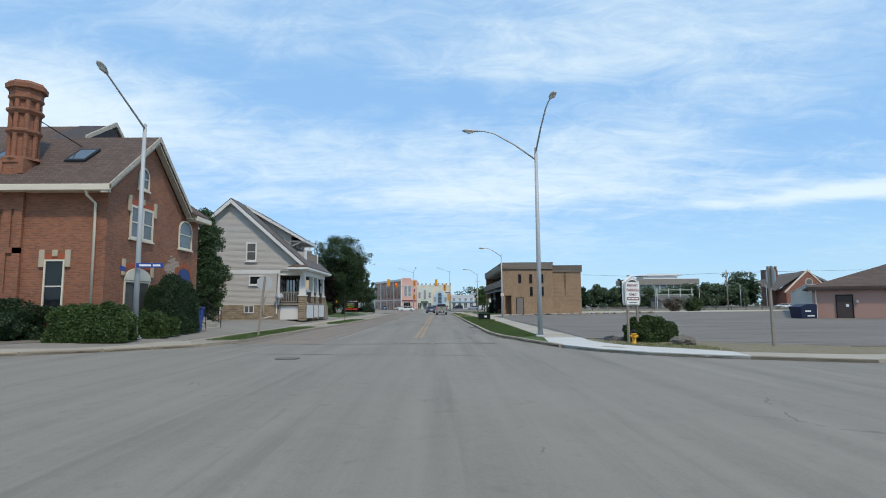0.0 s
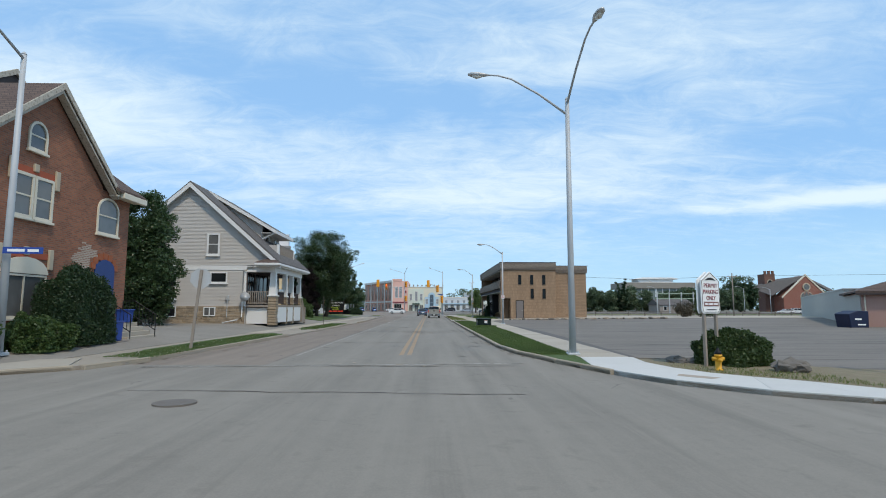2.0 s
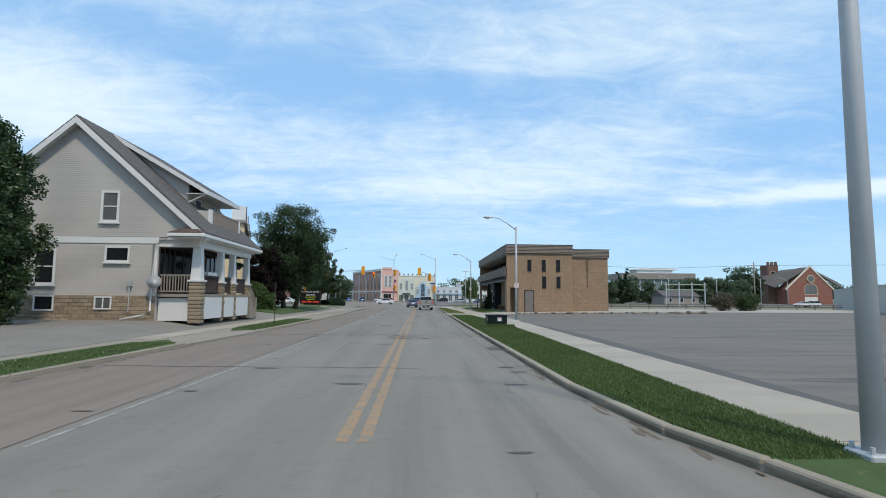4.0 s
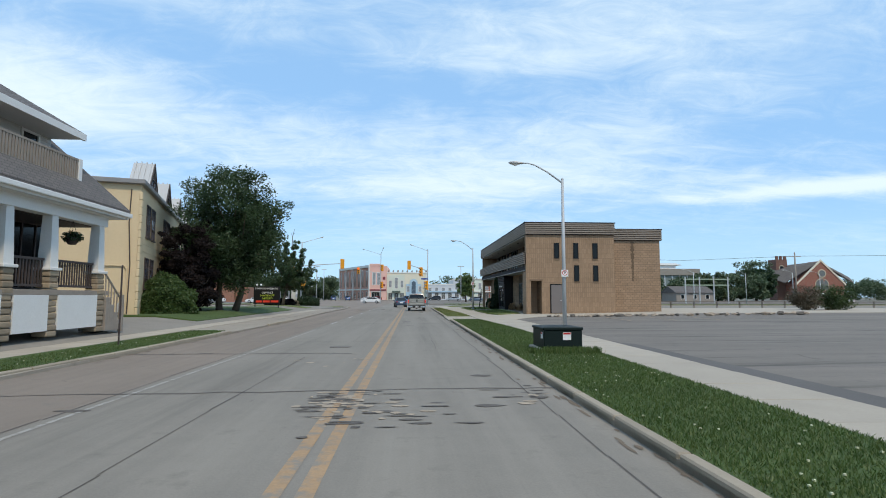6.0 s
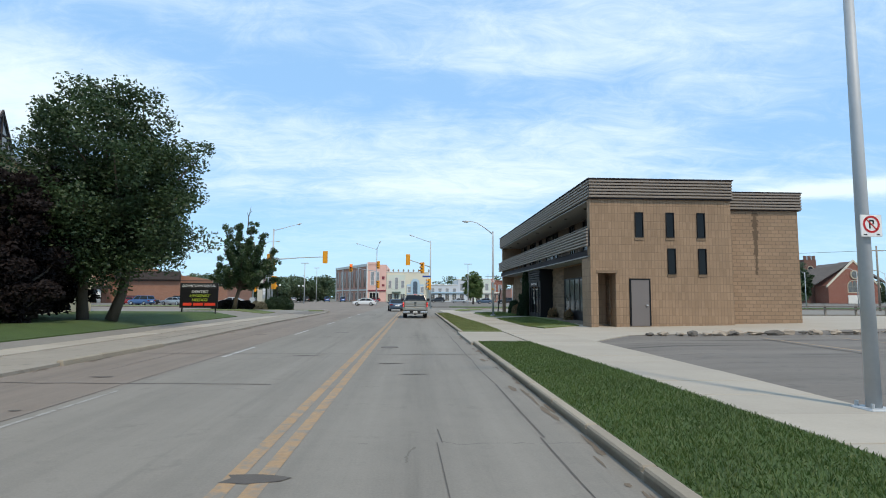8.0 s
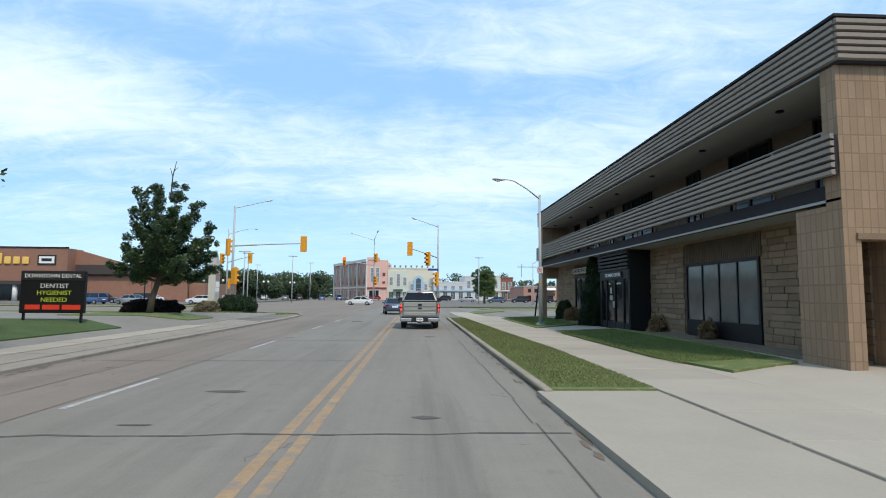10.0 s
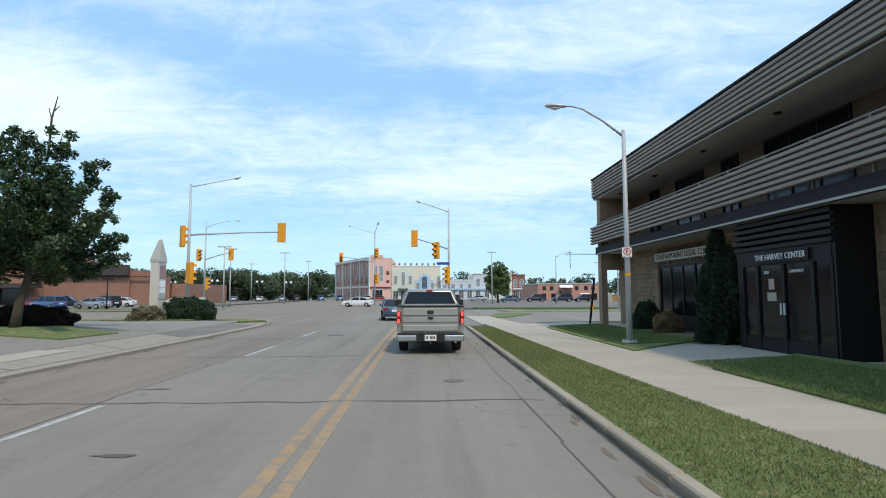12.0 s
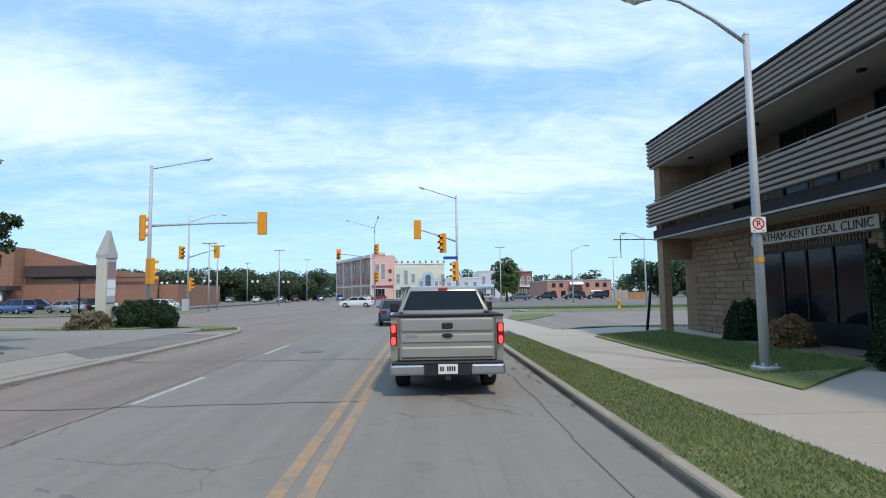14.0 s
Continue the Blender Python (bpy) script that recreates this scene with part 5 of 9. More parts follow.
for k in range(11):
    bm = B(); bx(bm, -12.9 + 0.15 * k, -12.85 + 0.15 * k, 56.26, 56.31, 2.03, 2.82); part("baluster", bm, WOOD_GREY, wh)
bm = B(); bx(bm, -12.95, -11.3, 56.2, 56.25, 0.42, 1.62)
part("skirt_panel", bm, TRIM, wh)
# wide dark glass and a dark door stand in for shade on the siding
for y0, y1 in ((56.15, 57.85), (58.0, 61.35), (62.5, 64.7)):
    window(wh, Wall((WX1, 0, 0), (0, 1, 0), (1, 0, 0)), y0, y1, 1.95, 4.3, WOOD_DARK, PANE_DARK, 1, 3, 0.06, False, label="dark porch window, widened to stand in for porch shade")
bm = B(); bx(bm, -11.25, -10.9, 57.6, 58.9, 2.9, 3.1, 0.02); part("flower_box", bm, TRIM, wh, "white flower box on the porch rail")
bm = B(); bx(bm, -13.02, -12.95, 61.45, 62.4, 1.85, 4.1)
part("front_door", bm, WOOD_DARK, wh, "dark front door on the porch")
for i in range(4):
    bm = B(); bx(bm, -11.7, -10.7, 64.8 + 0.3 * i, 65.1 + 0.3 * i, 0.3, 1.6 - 0.3 * i, 0.01)
    part("porch_step", bm, WOOD_GREY, wh)
bm = B()
tube(bm, [(-10.75, 64.75, 2.5), (-10.75, 66.0, 1.5)], 0.04, 6); part("stair_rail", bm, WOOD_GREY, wh)
for k in range(6):
    bm = B(); tube(bm, [(-10.75, 64.8 + 0.22 * k, 1.45 - 0.2 * k), (-10.75, 64.8 + 0.22 * k, 2.45 - 0.18 * k)], 0.025, 6); part("baluster", bm, WOOD_GREY, wh)
bm = B(); bx(bm, -10.82, -10.68, 65.95, 66.1, 0.2, 1.7); part("newel_post", bm, WOOD_GREY, wh)
# dormer with balcony
DX, DY0, DY1 = -12.9, 59.2, 64.4
bm = B()
prism(bm, [(DX, DY0, zr(DX) - 0.3), (DX, DY0, 8.4), (PK + 0.8, DY0, 10.6), (PK + 0.8, DY0, zr(PK + 0.8))], (0, DY1 - DY0, 0))
part("dormer_wall", bm, SIDING, wh)
bm = B(); roof_slab(bm, (-11.7, DY0 - 0.45, 7.85), (-11.7, DY1 + 0.1, 7.85), (PK + 0.2, DY1 + 0.1, 11.1), (PK + 0.2, DY0 - 0.45, 11.1), 0.16)
part("dormer_roof", bm, SHINGLE_GREY, wh)
bm = B(); prism(bm, [(-11.65, DY0 - 0.51, 7.72), (-11.65, DY0 - 0.51, 7.98), (PK + 0.2, DY0 - 0.51, 11.25), (PK + 0.2, DY0 - 0.51, 10.97)], (0, 0.06, 0)); part("dormer_fascia", bm, TRIM, wh)
bm = B(); bx(bm, -11.72, -11.62, DY0 - 0.45, DY1 + 0.1, 7.72, 7.97); part("dormer_gutter", bm, TRIM, wh)
bm = B(); bx(bm, DX, -11.72, DY0 - 0.4, DY1 + 0.05, 7.76, 7.8); part("dormer_soffit", bm, TRIM, wh)
bm = B(); tube(bm, [(DX + 0.05, DY0 - 0.1, 7.3), (-11.75, DY0 - 0.35, 7.76)], 0.05, 8); part("dormer_brace", bm, TRIM, wh, "white eave brace")
dw = Wall((DX, 0, 0), (0, 1, 0), (1, 0, 0))
window(wh, dw, 60.1, 61.0, 7.0, 7.62, TRIM, PANE_BLUE, 1, 1, 0.09, False, label="dormer window")
window(wh, dw, 62.8, 63.6, 6.9, 7.62, TRIM, PANE, 1, 1, 0.09, False, label="dormer window")
for y0, y1 in ((59.25, 59.95), (61.15, 62.65), (63.75, 64.35)):
    zd = 7.0
    while zd < 7.7:
        bm = B(); prism(bm, [(DX, y0, zd), (DX + 0.028, y0, zd), (DX + 0.006, y0, zd + 0.135), (DX, y0, zd + 0.135)], (0, y1 - y0, 0))
        part("siding_board", bm, SIDING, wh)
        zd += 0.135
# balcony on the porch roof
BX, BY0, BY1 = -11.4, 58.75, 63.85
bm = B(); prism(bm, [(BX, BY0, zr(BX) + 0.05), (BX, BY0, 6.75), (-12.35, BY0, 6.78)], (0, 0.1, 0)); part("balcony_side", bm, SIDING, wh)
bm = B(); prism(bm, [(BX, BY1 - 0.1, zr(BX) + 0.05), (BX, BY1 - 0.1, 6.75), (-12.35, BY1 - 0.1, 6.78)], (0, 0.1, 0)); part("balcony_side", bm, SIDING, wh)
for y0, y1 in ((BY0 - 0.03, BY0 + 0.24), (BY1 - 0.17, BY1 + 0.03)):
    bm = B(); bx(bm, BX - 0.12, BX + 0.06, y0, y1, 5.62, 6.82, 0.01); part("balcony_post", bm, TRIM, wh, "white balcony post")
bm = B(); bx(bm, BX - 0.06, BX + 0.03, BY0 + 0.24, BY1 - 0.17, 5.72, 5.86); part("balcony_curb", bm, TRIM, wh)
bm = B(); bx(bm, BX - 0.04, BX + 0.03, BY0 + 0.24, BY1 - 0.17, 6.72, 6.8); part("balcony_rail", bm, WOOD_GREY, wh, "weathered wooden balcony rail")
n = 34
for k in range(n):
    y = BY0 + 0.3 + (BY1 - BY0 - 0.53) * k / (n - 1)
    bm = B(); bx(bm, BX - 0.02, BX + 0.02, y - 0.041, y + 0.041, 5.86, 6.72); part("baluster", bm, WOOD_GREY, wh)
bm = B(); tube(bm, [(-12.1, 55.5, 4.82), (-13.15, 55.84, 4.42), (-13.2, 55.82, 0.95), (-13.5, 55.6, 0.7), (-14.5, 55.45, 0.5)], 0.055, 8)
part("downspout", bm, TRIM, wh, "", True)
mt = thing("electric_meter", (-14.3, 55.85, 2.3), "grey electric meter with a conduit on the clapboard wall", "meter")
bm = B(); bx(bm, -14.42, -14.18, 55.74, 55.9, 2.22, 2.56, 0.02); part("meter_box", bm, ALU, mt)
bm = B(); tube(bm, [(-14.3, 55.8, 2.25), (-14.3, 55.8, 0.9)], 0.03, 8); part("conduit", bm, GALV, mt)
dish = thing("satellite_dish", (-12.9, 55.8, 2.2), "small grey satellite dish on the house corner", "dish")
bm = B(); tube(bm, [(-12.9, 55.85, 2.2), (-12.9, 55.6, 2.35)], 0.02, 6)
part("arm", bm, GALV, dish)
bm = B(); tube(bm, [(-12.9, 55.62, 2.4), (-12.88, 55.5, 2.45), (-12.87, 55.45, 2.47)], [0.12, 0.32, 0.36], 16)
part("reflector", bm, ALU, dish, "", True)

# ---------------------------------------------------------------- cream commercial building
cr = thing("cream_building", (-15.0, 75.95, 0), "cream painted two-storey block building with pointed glass dormers", "building")
bm = B(); bx(bm, -36, -15.0, 76.0, 104.0, 0.0, 8.3)
part("wall", bm, CREAM, cr)
for k in range(16):
    bm = B(); bx(bm, -15.05 - 0.03 * (k % 2), -14.9, 75.93, 76.4 + 0.2 * (k % 2), 0.5 + 0.46 * k, 0.94 + 0.46 * k, 0.03)
    part("corner_block", bm, CREAM, cr)
bm = B(); bx(bm, -36.2, -14.75, 75.7, 104.2, 8.3, 8.6, 0.04)
part("cornice", bm, M("grey_metal_coping", (0.27, 0.26, 0.25), 0.5, metal=0.3, scale=1), cr)
cw = Wall((-15.0, 0, 0), (0, 1, 0), (1, 0, 0))
METALROOF = M("pale_metal_roofing", (0.5, 0.5, 0.49), 0.45, metal=0.3, var=0.15, scale=0.6)
for yc in (79.6, 86.6, 93.6, 100.6):
    for y in (yc - 1.6, yc + 0.2):
        window(cr, cw, y + 0.05, y + 1.25, 5.4, 7.35, WOOD_DARK, PANE_BLUE, 3, 2, 0.055, label="tall dark-framed window")
        window(cr, cw, y + 0.05, y + 1.25, 2.15, 4.0, WOOD_DARK, PANE_BLUE, 3, 2, 0.055, label="tall dark-framed window")
    for s in (-1, 1):
        bm = B(); prism(bm, [(-14.9, yc + s * 1.8, 8.3), (-14.9, yc, 10.4), (-14.9, yc, 10.25), (-14.9, yc + s * 1.65, 8.3)], (-1.25, 0, 0))
        rf = part("dormer_roof", bm, METALROOF, cr, "pale metal dormer roof")
        for k in range(4):
            x = -15.05 - 0.3 * k
            bm = B(); prism(bm, [(x, yc + s * 1.83, 8.33), (x, yc + s * 0.03, 10.45), (x - 0.05, yc + s * 0.03, 10.45), (x - 0.05, yc + s * 1.83, 8.33)], (0, 0, 0.05)); part("seam", bm, METALROOF, rf)
        bm = B(); prism(bm, [(-14.93, yc + s * 1.62, 8.42), (-14.93, yc + s * 0.06, 8.42), (-14.93, yc + s * 0.06, 10.15)], (0.02, 0, 0))
        part("dormer_pane", bm, PANE_BLUE, cr, "pointed dormer glazing")
    bm = B(); prism(bm, [(-16.15, yc - 1.7, 8.3), (-16.15, yc + 1.7, 8.3), (-16.15, yc, 10.25)], (0.05, 0, 0)); part("dormer_back", bm, METALROOF, cr)
    bm = B()
    bx(bm, -14.92, -14.86, yc - 0.05, yc + 0.05, 8.42, 10.25); bx(bm, -14.92, -14.86, yc - 1.62, yc + 1.62, 8.4, 8.48); bx(bm, -14.92, -14.86, yc - 1.0, yc + 1.0, 9.2, 9.27)
    for e in (-1, 1):
        bx(bm, -14.92, -14.87, yc + e * 0.78 - 0.03, yc + e * 0.78 + 0.03, 8.42, 9.5); prism(bm, [(-14.92, yc + e * 1.82, 8.3), (-14.92, yc, 10.43), (-14.92, yc, 10.25), (-14.92, yc + e * 1.66, 8.3)], (0.07, 0, 0))
    part("dormer_frame", bm, WOOD_DARK, cr)
for z in (4.85, 4.4):
    bm = B(); cw.block(bm, 76.6, 104, z, z + 0.06, 0.0, 0.025)
    part("wall_band", bm, CREAM, cr)
for pts, r in (([(-15.5, 75.95, 8.0), (-15.55, 75.93, 6.0), (-15.4, 75.93, 3.5), (-15.45, 75.93, 0.6)], 0.035), ([(-15.55, 75.93, 0.6), (-15.55, 75.93, 3.2), (-15.7, 75.93, 3.42), (-33, 75.93, 3.5)], 0.04), ([(-33, 75.93, 1.95), (-15.7, 75.93, 1.9)], 0.03)):
    bm = B(); tube(bm, pts, r, 6); part("conduit", bm, WOOD_DARK if r == 0.035 else CREAM, cr)
bm = B(); bx(bm, -16.0, -15.6, 75.8, 76.0, 0.7, 1.25, 0.02)
part("meter_box", bm, ALU, cr)
cr.matrix_basis = pose(-15.0, 75.95, 0, 0, 0, 16)

# ---------------------------------------------------------------- tan office building
ob_ = thing("office_building", (16, 101, 0), "tan brick two-storey office building with ribbed cladding and a balcony", "building")
TY0, TY1, TR = 87.2, 116.1, 7.75
for q in ((11.9, 18.05, TY0, TY1, 0.0, 4.0), (12.7, 18.05, TY0, TY1, 4.0, TR - 0.05), (11.9, 12.7, TY0, TY0 + 0.45, 4.0, TR - 0.05), (18.05, 22.5, TY0 + 1.2, TY1 - 2, 0.0, TR - 0.35), (10.62, 11.0, TY0, TY0 + 0.45, 0.0, TR - 0.05), (11.0, 11.9, TY0, TY0 + 0.45, 2.95, TR - 0.05), (10.75, 11.9, TY0 + 1.3, TY0 + 1.42, 0.0, 3.72), (10.62, 10.75, TY0 + 0.45, TY0 + 1.42, 0.0, 3.72)):
    bm = B(); bx(bm, *q); part("wall", bm, TANBRICK if q[0] > 18 else TANSCORE, ob_)
bm = B()
bx(bm, 10.75, 11.05, TY1 - 0.6, TY1 - 0.1, 0.0, 6.75); bx(bm, 11.05, 12.8, TY1 - 0.6, TY1 - 0.1, 3.0, 6.75)
part("corner_pier", bm, TANSCORE, ob_, "tan brick corner pier")


def ribbed(name, x, y0, y1, z0, z1, n, out=-1, step=0.085, mat=None):
    """Horizontal ribs in profile, on a face that looks along x."""
    bm = B()
    h = (z1 - z0) / n
    for k in range(n):
        z = z0 + h * k
        prism(bm, [(x, y0, z + 0.18 * h), (x + out * step, y0, z + 0.3 * h), (x + out * step, y0, z + 0.86 * h), (x, y0, z + 0.98 * h)], (0, y1 - y0, 0))
    return part(name, bm, mat or RIB, ob_)


bm = B(); bx(bm, 10.6, 18.07, TY0 - 0.12, TY1, 6.75, TR)
bx(bm, 18.05, 22.65, TY0 + 1.1, TY1 - 2, 6.45, TR - 0.35)
part("fascia_core", bm, BEAM, ob_)
ribbed("fascia_cladding", 10.6, TY0 - 0.12, TY1, 6.78, TR - 0.03, 6)
bm = B()
h = 0.95 / 6
for k in range(6):
    z = 6.78 + h * k
    prism(bm, [(10.55, TY0 - 0.12, z + 0.18 * h), (10.55, TY0 - 0.2, z + 0.3 * h), (10.55, TY0 - 0.2, z + 0.86 * h), (10.55, TY0 - 0.12, z + 0.98 * h)], (7.52, 0, 0))
    prism(bm, [(18.07, TY0 + 1.1, z - 0.32 + 0.18 * h), (18.07, TY0 + 1.02, z - 0.32 + 0.3 * h), (18.07, TY0 + 1.02, z - 0.32 + 0.86 * h), (18.07, TY0 + 1.1, z - 0.32 + 0.98 * h)], (4.58, 0, 0))
part("end_cladding", bm, RIB, ob_)
bm = B(); bx(bm, 10.5, 18.15, TY0 - 0.2, TY1 + 0.06, TR, TR + 0.06); bx(bm, 18.05, 22.7, TY0 + 1.0, TY1 - 2, TR - 0.35, TR - 0.3)
part("coping", bm, BEAM, ob_)
bm = B(); bx(bm, 10.62, 12.9, TY0 + 0.45, TY1, 6.70, 6.75)
part("upper_soffit", bm, SOFFIT, ob_)
for k in range(7):
    bm = B(); tube(bm, [(11.3, 90 + 4 * k, 6.66), (11.3, 90 + 4 * k, 6.70)], 0.1, 12)
    part("soffit_lamp", bm, BLACKMETAL, ob_)
# balcony: slab edge beam, ribbed parapet hung in front, handrail
bm = B(); bx(bm, 10.62, 12.0, TY0 + 0.02, TY1 - 0.02, 3.8, 3.86)
part("lower_soffit", bm, SOFFIT, ob_)
bm = B(); bx(bm, 10.66, 10.8, TY0 + 0.02, TY1, 3.8, 4.19, 0.01); bx(bm, 10.8, 12.7, TY0 + 0.45, TY1 - 0.1, 3.9, 4.05)
part("balcony_beam", bm, BEAM, ob_, "dark steel balcony beam")
ribbed("balcony_cladding", 10.5, TY0 - 0.02, TY1 + 0.04, 4.3, 5.24, 6, -1, 0.09)
bm = B(); bx(bm, 10.5, 10.56, TY0 - 0.02, TY1 + 0.04, 4.33, 5.2)
part("balcony_panel", bm, BEAM, ob_)
bm = B()
tube(bm, [(10.75, TY0 + 0.45, 5.42), (10.75, TY1, 5.42)], 0.03, 6)
for k in range(17):
    y = TY0 + 0.6 + k * 1.75
    bx(bm, 10.72, 10.78, y - 0.03, y + 0.03, 3.98, 5.42)
part("balcony_rail", bm, RIB, ob_)
# end wall: slot windows, alcove and steel door
ew = Wall((0, TY0, 0), (1, 0, 0), (0, -1, 0))
for u, z0, z1 in ((13.0, 4.82, 6.05), (14.62, 4.82, 6.05), (16.25, 4.82, 6.05), (14.66, 2.95, 4.2), (16.27, 2.95, 4.2)):
    window(ob_, ew, u, u + 0.36, z0, z1, BLACKMETAL, PANE_DARK, 1, 1, 0.03, False, label="narrow slot window")
    bm = B(); ew.block(bm, u - 0.06, u + 0.42, z0 - 0.17, z0 - 0.04, 0.0, 0.04)
    part("brick_sill", bm, TANBLOCK, ob_)
bm = B(); ew.block(bm, 12.68, 13.6, 0.3, 2.6, 0.005, 0.05)
d = part("steel_door", bm, M("grey_door_paint", (0.17, 0.15, 0.14), 0.5, var=0.15, scale=1), ob_, "grey steel side door")
bm = B(); bx(bm, 13.42, 13.52, TY0 - 0.12, TY0 - 0.05, 1.3, 1.36)
part("handle", bm, ALU, d)
bm = B(); ew.block(bm, 12.6, 12.68, 0.3, 2.68, 0.0, 0.06); ew.block(bm, 13.6, 13.68, 0.3, 2.68, 0.0, 0.06); ew.block(bm, 12.68, 13.6, 2.6, 2.68, 0.0, 0.06)
part("door_frame", bm, BLACKMETAL, ob_)
bm = B(); ew.block(bm, 10.9, 12.0, 2.95, 3.08, 0.0, 0.05)
part("alcove_lintel", bm, TANBLOCK, ob_)
# street front, lower storey
lw = Wall((11.9, 0, 0), (0, 1, 0), (-1, 0, 0))
LOWER = ((88.0, 91.85), (96.65, 99.65), (103.75, 106.7), (111.25, 115.25))
rb = random.Random(3)
for y0, y1 in LOWER:
    z = 0.25
    r = 0
    while z < 3.65:
        h = rb.choice((0.19, 0.2, 0.2, 0.21))
        y = y0 - (0.25 if r % 2 else 0.0)
        while y < y1 - 0.05:
            ln = rb.uniform(0.4, 1.0)
            a, b = max(y, y0), min(y + ln, y1)
            if b - a > 0.08:
                bm = B(); lw.block(bm, a + 0.006, b - 0.006, z + 0.005, min(z + h, 3.68) - 0.005, 0.0, 0.05 + rb.uniform(0, 0.03), 0.012)
                part("stone_block", bm, TANBLOCK, ob_)
            y += ln
        z += h
        r += 1
for y0, y1, n in ((92.1, 96.4, 4), (107.0, 111.0, 4)):
    fr = window(ob_, lw, y0, y1, 0.9, 2.85, BLACKMETAL, PANE_SHOP if y0 < 100 else PANE_DARK, 1, n, 0.1, False, label="wide dark-framed shop window")
    bm = B(); lw.block(bm, y0 - 0.1, y1 + 0.1, 0.25, 0.8, 0.0, 0.06)
    part("window_plinth", bm, BLACKMETAL, ob_)
    bm = B(); lw.block(bm, y0 - 0.2, y1 + 0.2, 2.95, 3.7, 0.0, 0.03); part("ribbed_panel", bm, TANRIB, ob_)
    for k in range(int((y1 - y0 + 0.4) / 0.11)):
        bm = B(); lw.block(bm, y0 - 0.2 + 0.11 * k, y0 - 0.14 + 0.11 * k, 2.95, 3.7, 0.03, 0.07); part("rib", bm, TANRIB, ob_)
# thin facing in darker masonry paints the balcony's shade onto the wall
bm = B(); bx(bm, 12.64, 12.7, TY0 + 0.45, TY1 - 0.02, 4.0, 6.7); part("balcony_wall", bm, TANRIB, ob_, "brown facing behind the balcony, darkened in colour for its shade")
uw = Wall((12.64, 0, 0), (0, 1, 0), (-1, 0, 0))
for y, w in ((89.5, 0.95), (92.4, 2.2), (96.7, 0.95), (101.1, 3.5), (106.2, 0.95), (108.6, 2.2), (112.6, 0.95)):
    window(ob_, uw, y, y + w, 4.3, 6.6, BLACKMETAL, PANE_DARK, 1, 3 if w > 3 else 2, 0.06, False, label="balcony window")
# entrance vestibule
bm = B()
bx(bm, 10.94, 11.1, 99.87, 103.49, 2.52, 2.95)
vs = part("vestibule", bm, BLACKMETAL, ob_, "black metal entrance vestibule")
for q in ((10.95, 11.9, 99.75, 99.86, 0.2, 3.78), (10.95, 11.9, 103.5, 103.65, 0.2, 3.78), (11.0, 11.9, 99.86, 103.5, 3.68, 3.78), (10.97, 11.05, 99.84, 103.5, 0.2, 0.55)):
    bm = B(); bx(bm, *q); part("side_panel", bm, BLACKMETAL, vs)
for y in (99.88, 100.55, 101.64, 102.74, 103.45):
    bm = B(); bx(bm, 10.95, 11.07, y - 0.06, y + 0.06, 0.2, 2.6); part("mullion", bm, BLACKMETAL, vs)
for a, b in ((99.95, 100.48), (100.62, 101.57), (101.71, 102.67), (102.81, 103.38)):
    bm = B(); bx(bm, 11.0, 11.02, a, b, 0.55, 2.52); part("pane", bm, PANE_DARK, vs)
ribbed("vestibule_cladding", 10.95, 99.75, 103.65, 2.9, 3.76, 5, -1, 0.08, BLACKMETAL)
bm = B(); bx(bm, 10.88, 10.95, 100.55, 102.75, 2.58, 2.86)
sg = part("sign_board", bm, BLACKMETAL, ob_, "black sign board over the entrance")
TOWEST = Matrix(((0, 0, -1, 0), (-1, 0, 0, 0), (0, 1, 0, 0), (0, 0, 0, 1)))
write("lettering", "THE HARVEY CENTER", 0.22, Matrix.Translation((10.87, 101.65, 2.72)) @ TOWEST, SIGNWHITE, sg, 2.02)
write("lettering", "SIX", 0.12, Matrix.Translation((10.988, 102.35, 2.32)) @ TOWEST, SIGNWHITE, vs, 0.22)
write("lettering", "HARVEY", 0.12, Matrix.Translation((10.988, 101.15, 2.32)) @ TOWEST, SIGNWHITE, vs, 0.55)
bm = B(); bx(bm, 10.985, 10.995, 101.98, 102.36, 1.55, 1.78); bx(bm, 10.985, 10.995, 102.05, 102.28, 1.86, 2.15)
part("notice", bm, WALK, vs)
bm = B(); bx(bm, 10.9, 10.93, 101.54, 101.6, 1.2, 1.5); bx(bm, 10.9, 10.93, 101.68, 101.74, 1.2, 1.5)
part("door_handle", bm, ALU, vs)
cl = thing("clinic_sign", (11.8, 108.6, 3.1), "long cream sign with black serif lettering on the office wall", "sign")
bm = B(); bx(bm, 11.74, 11.84, 106.3, 111.35, 3.11, 3.51, 0.015)
part("board", bm, M("cream_sign_board", (0.52, 0.5, 0.42), 0.6, var=0.1, scale=2, bump=0), cl)
write("lettering", "CHATHAM-KENT LEGAL CLINIC", 0.33, Matrix.Translation((11.73, 108.82, 3.3)) @ TOWEST, INK, cl, 4.65)
bm = B()
for a, b, c, dd in ((106.3, 111.35, 3.11, 3.14), (106.3, 111.35, 3.48, 3.51), (106.3, 106.34, 3.14, 3.48), (111.31, 111.35, 3.14, 3.48)):
    bx(bm, 11.72, 11.735, a, b, c, dd)
part("border", bm, WOOD_DARK, cl)
bk = thing("sign_bracket", (10.3, 116.1, 3.8), "thin metal sign bracket on the building corner", "bracket")
bm = B(); tube(bm, [(10.7, 116.1, 3.85), (9.0, 116.1, 3.85)], 0.02, 6); tube(bm, [(9.3, 116.1, 4.05), (9.3, 116.1, 3.1)], 0.015, 6)
part("bar", bm, BLACKMETAL, bk)

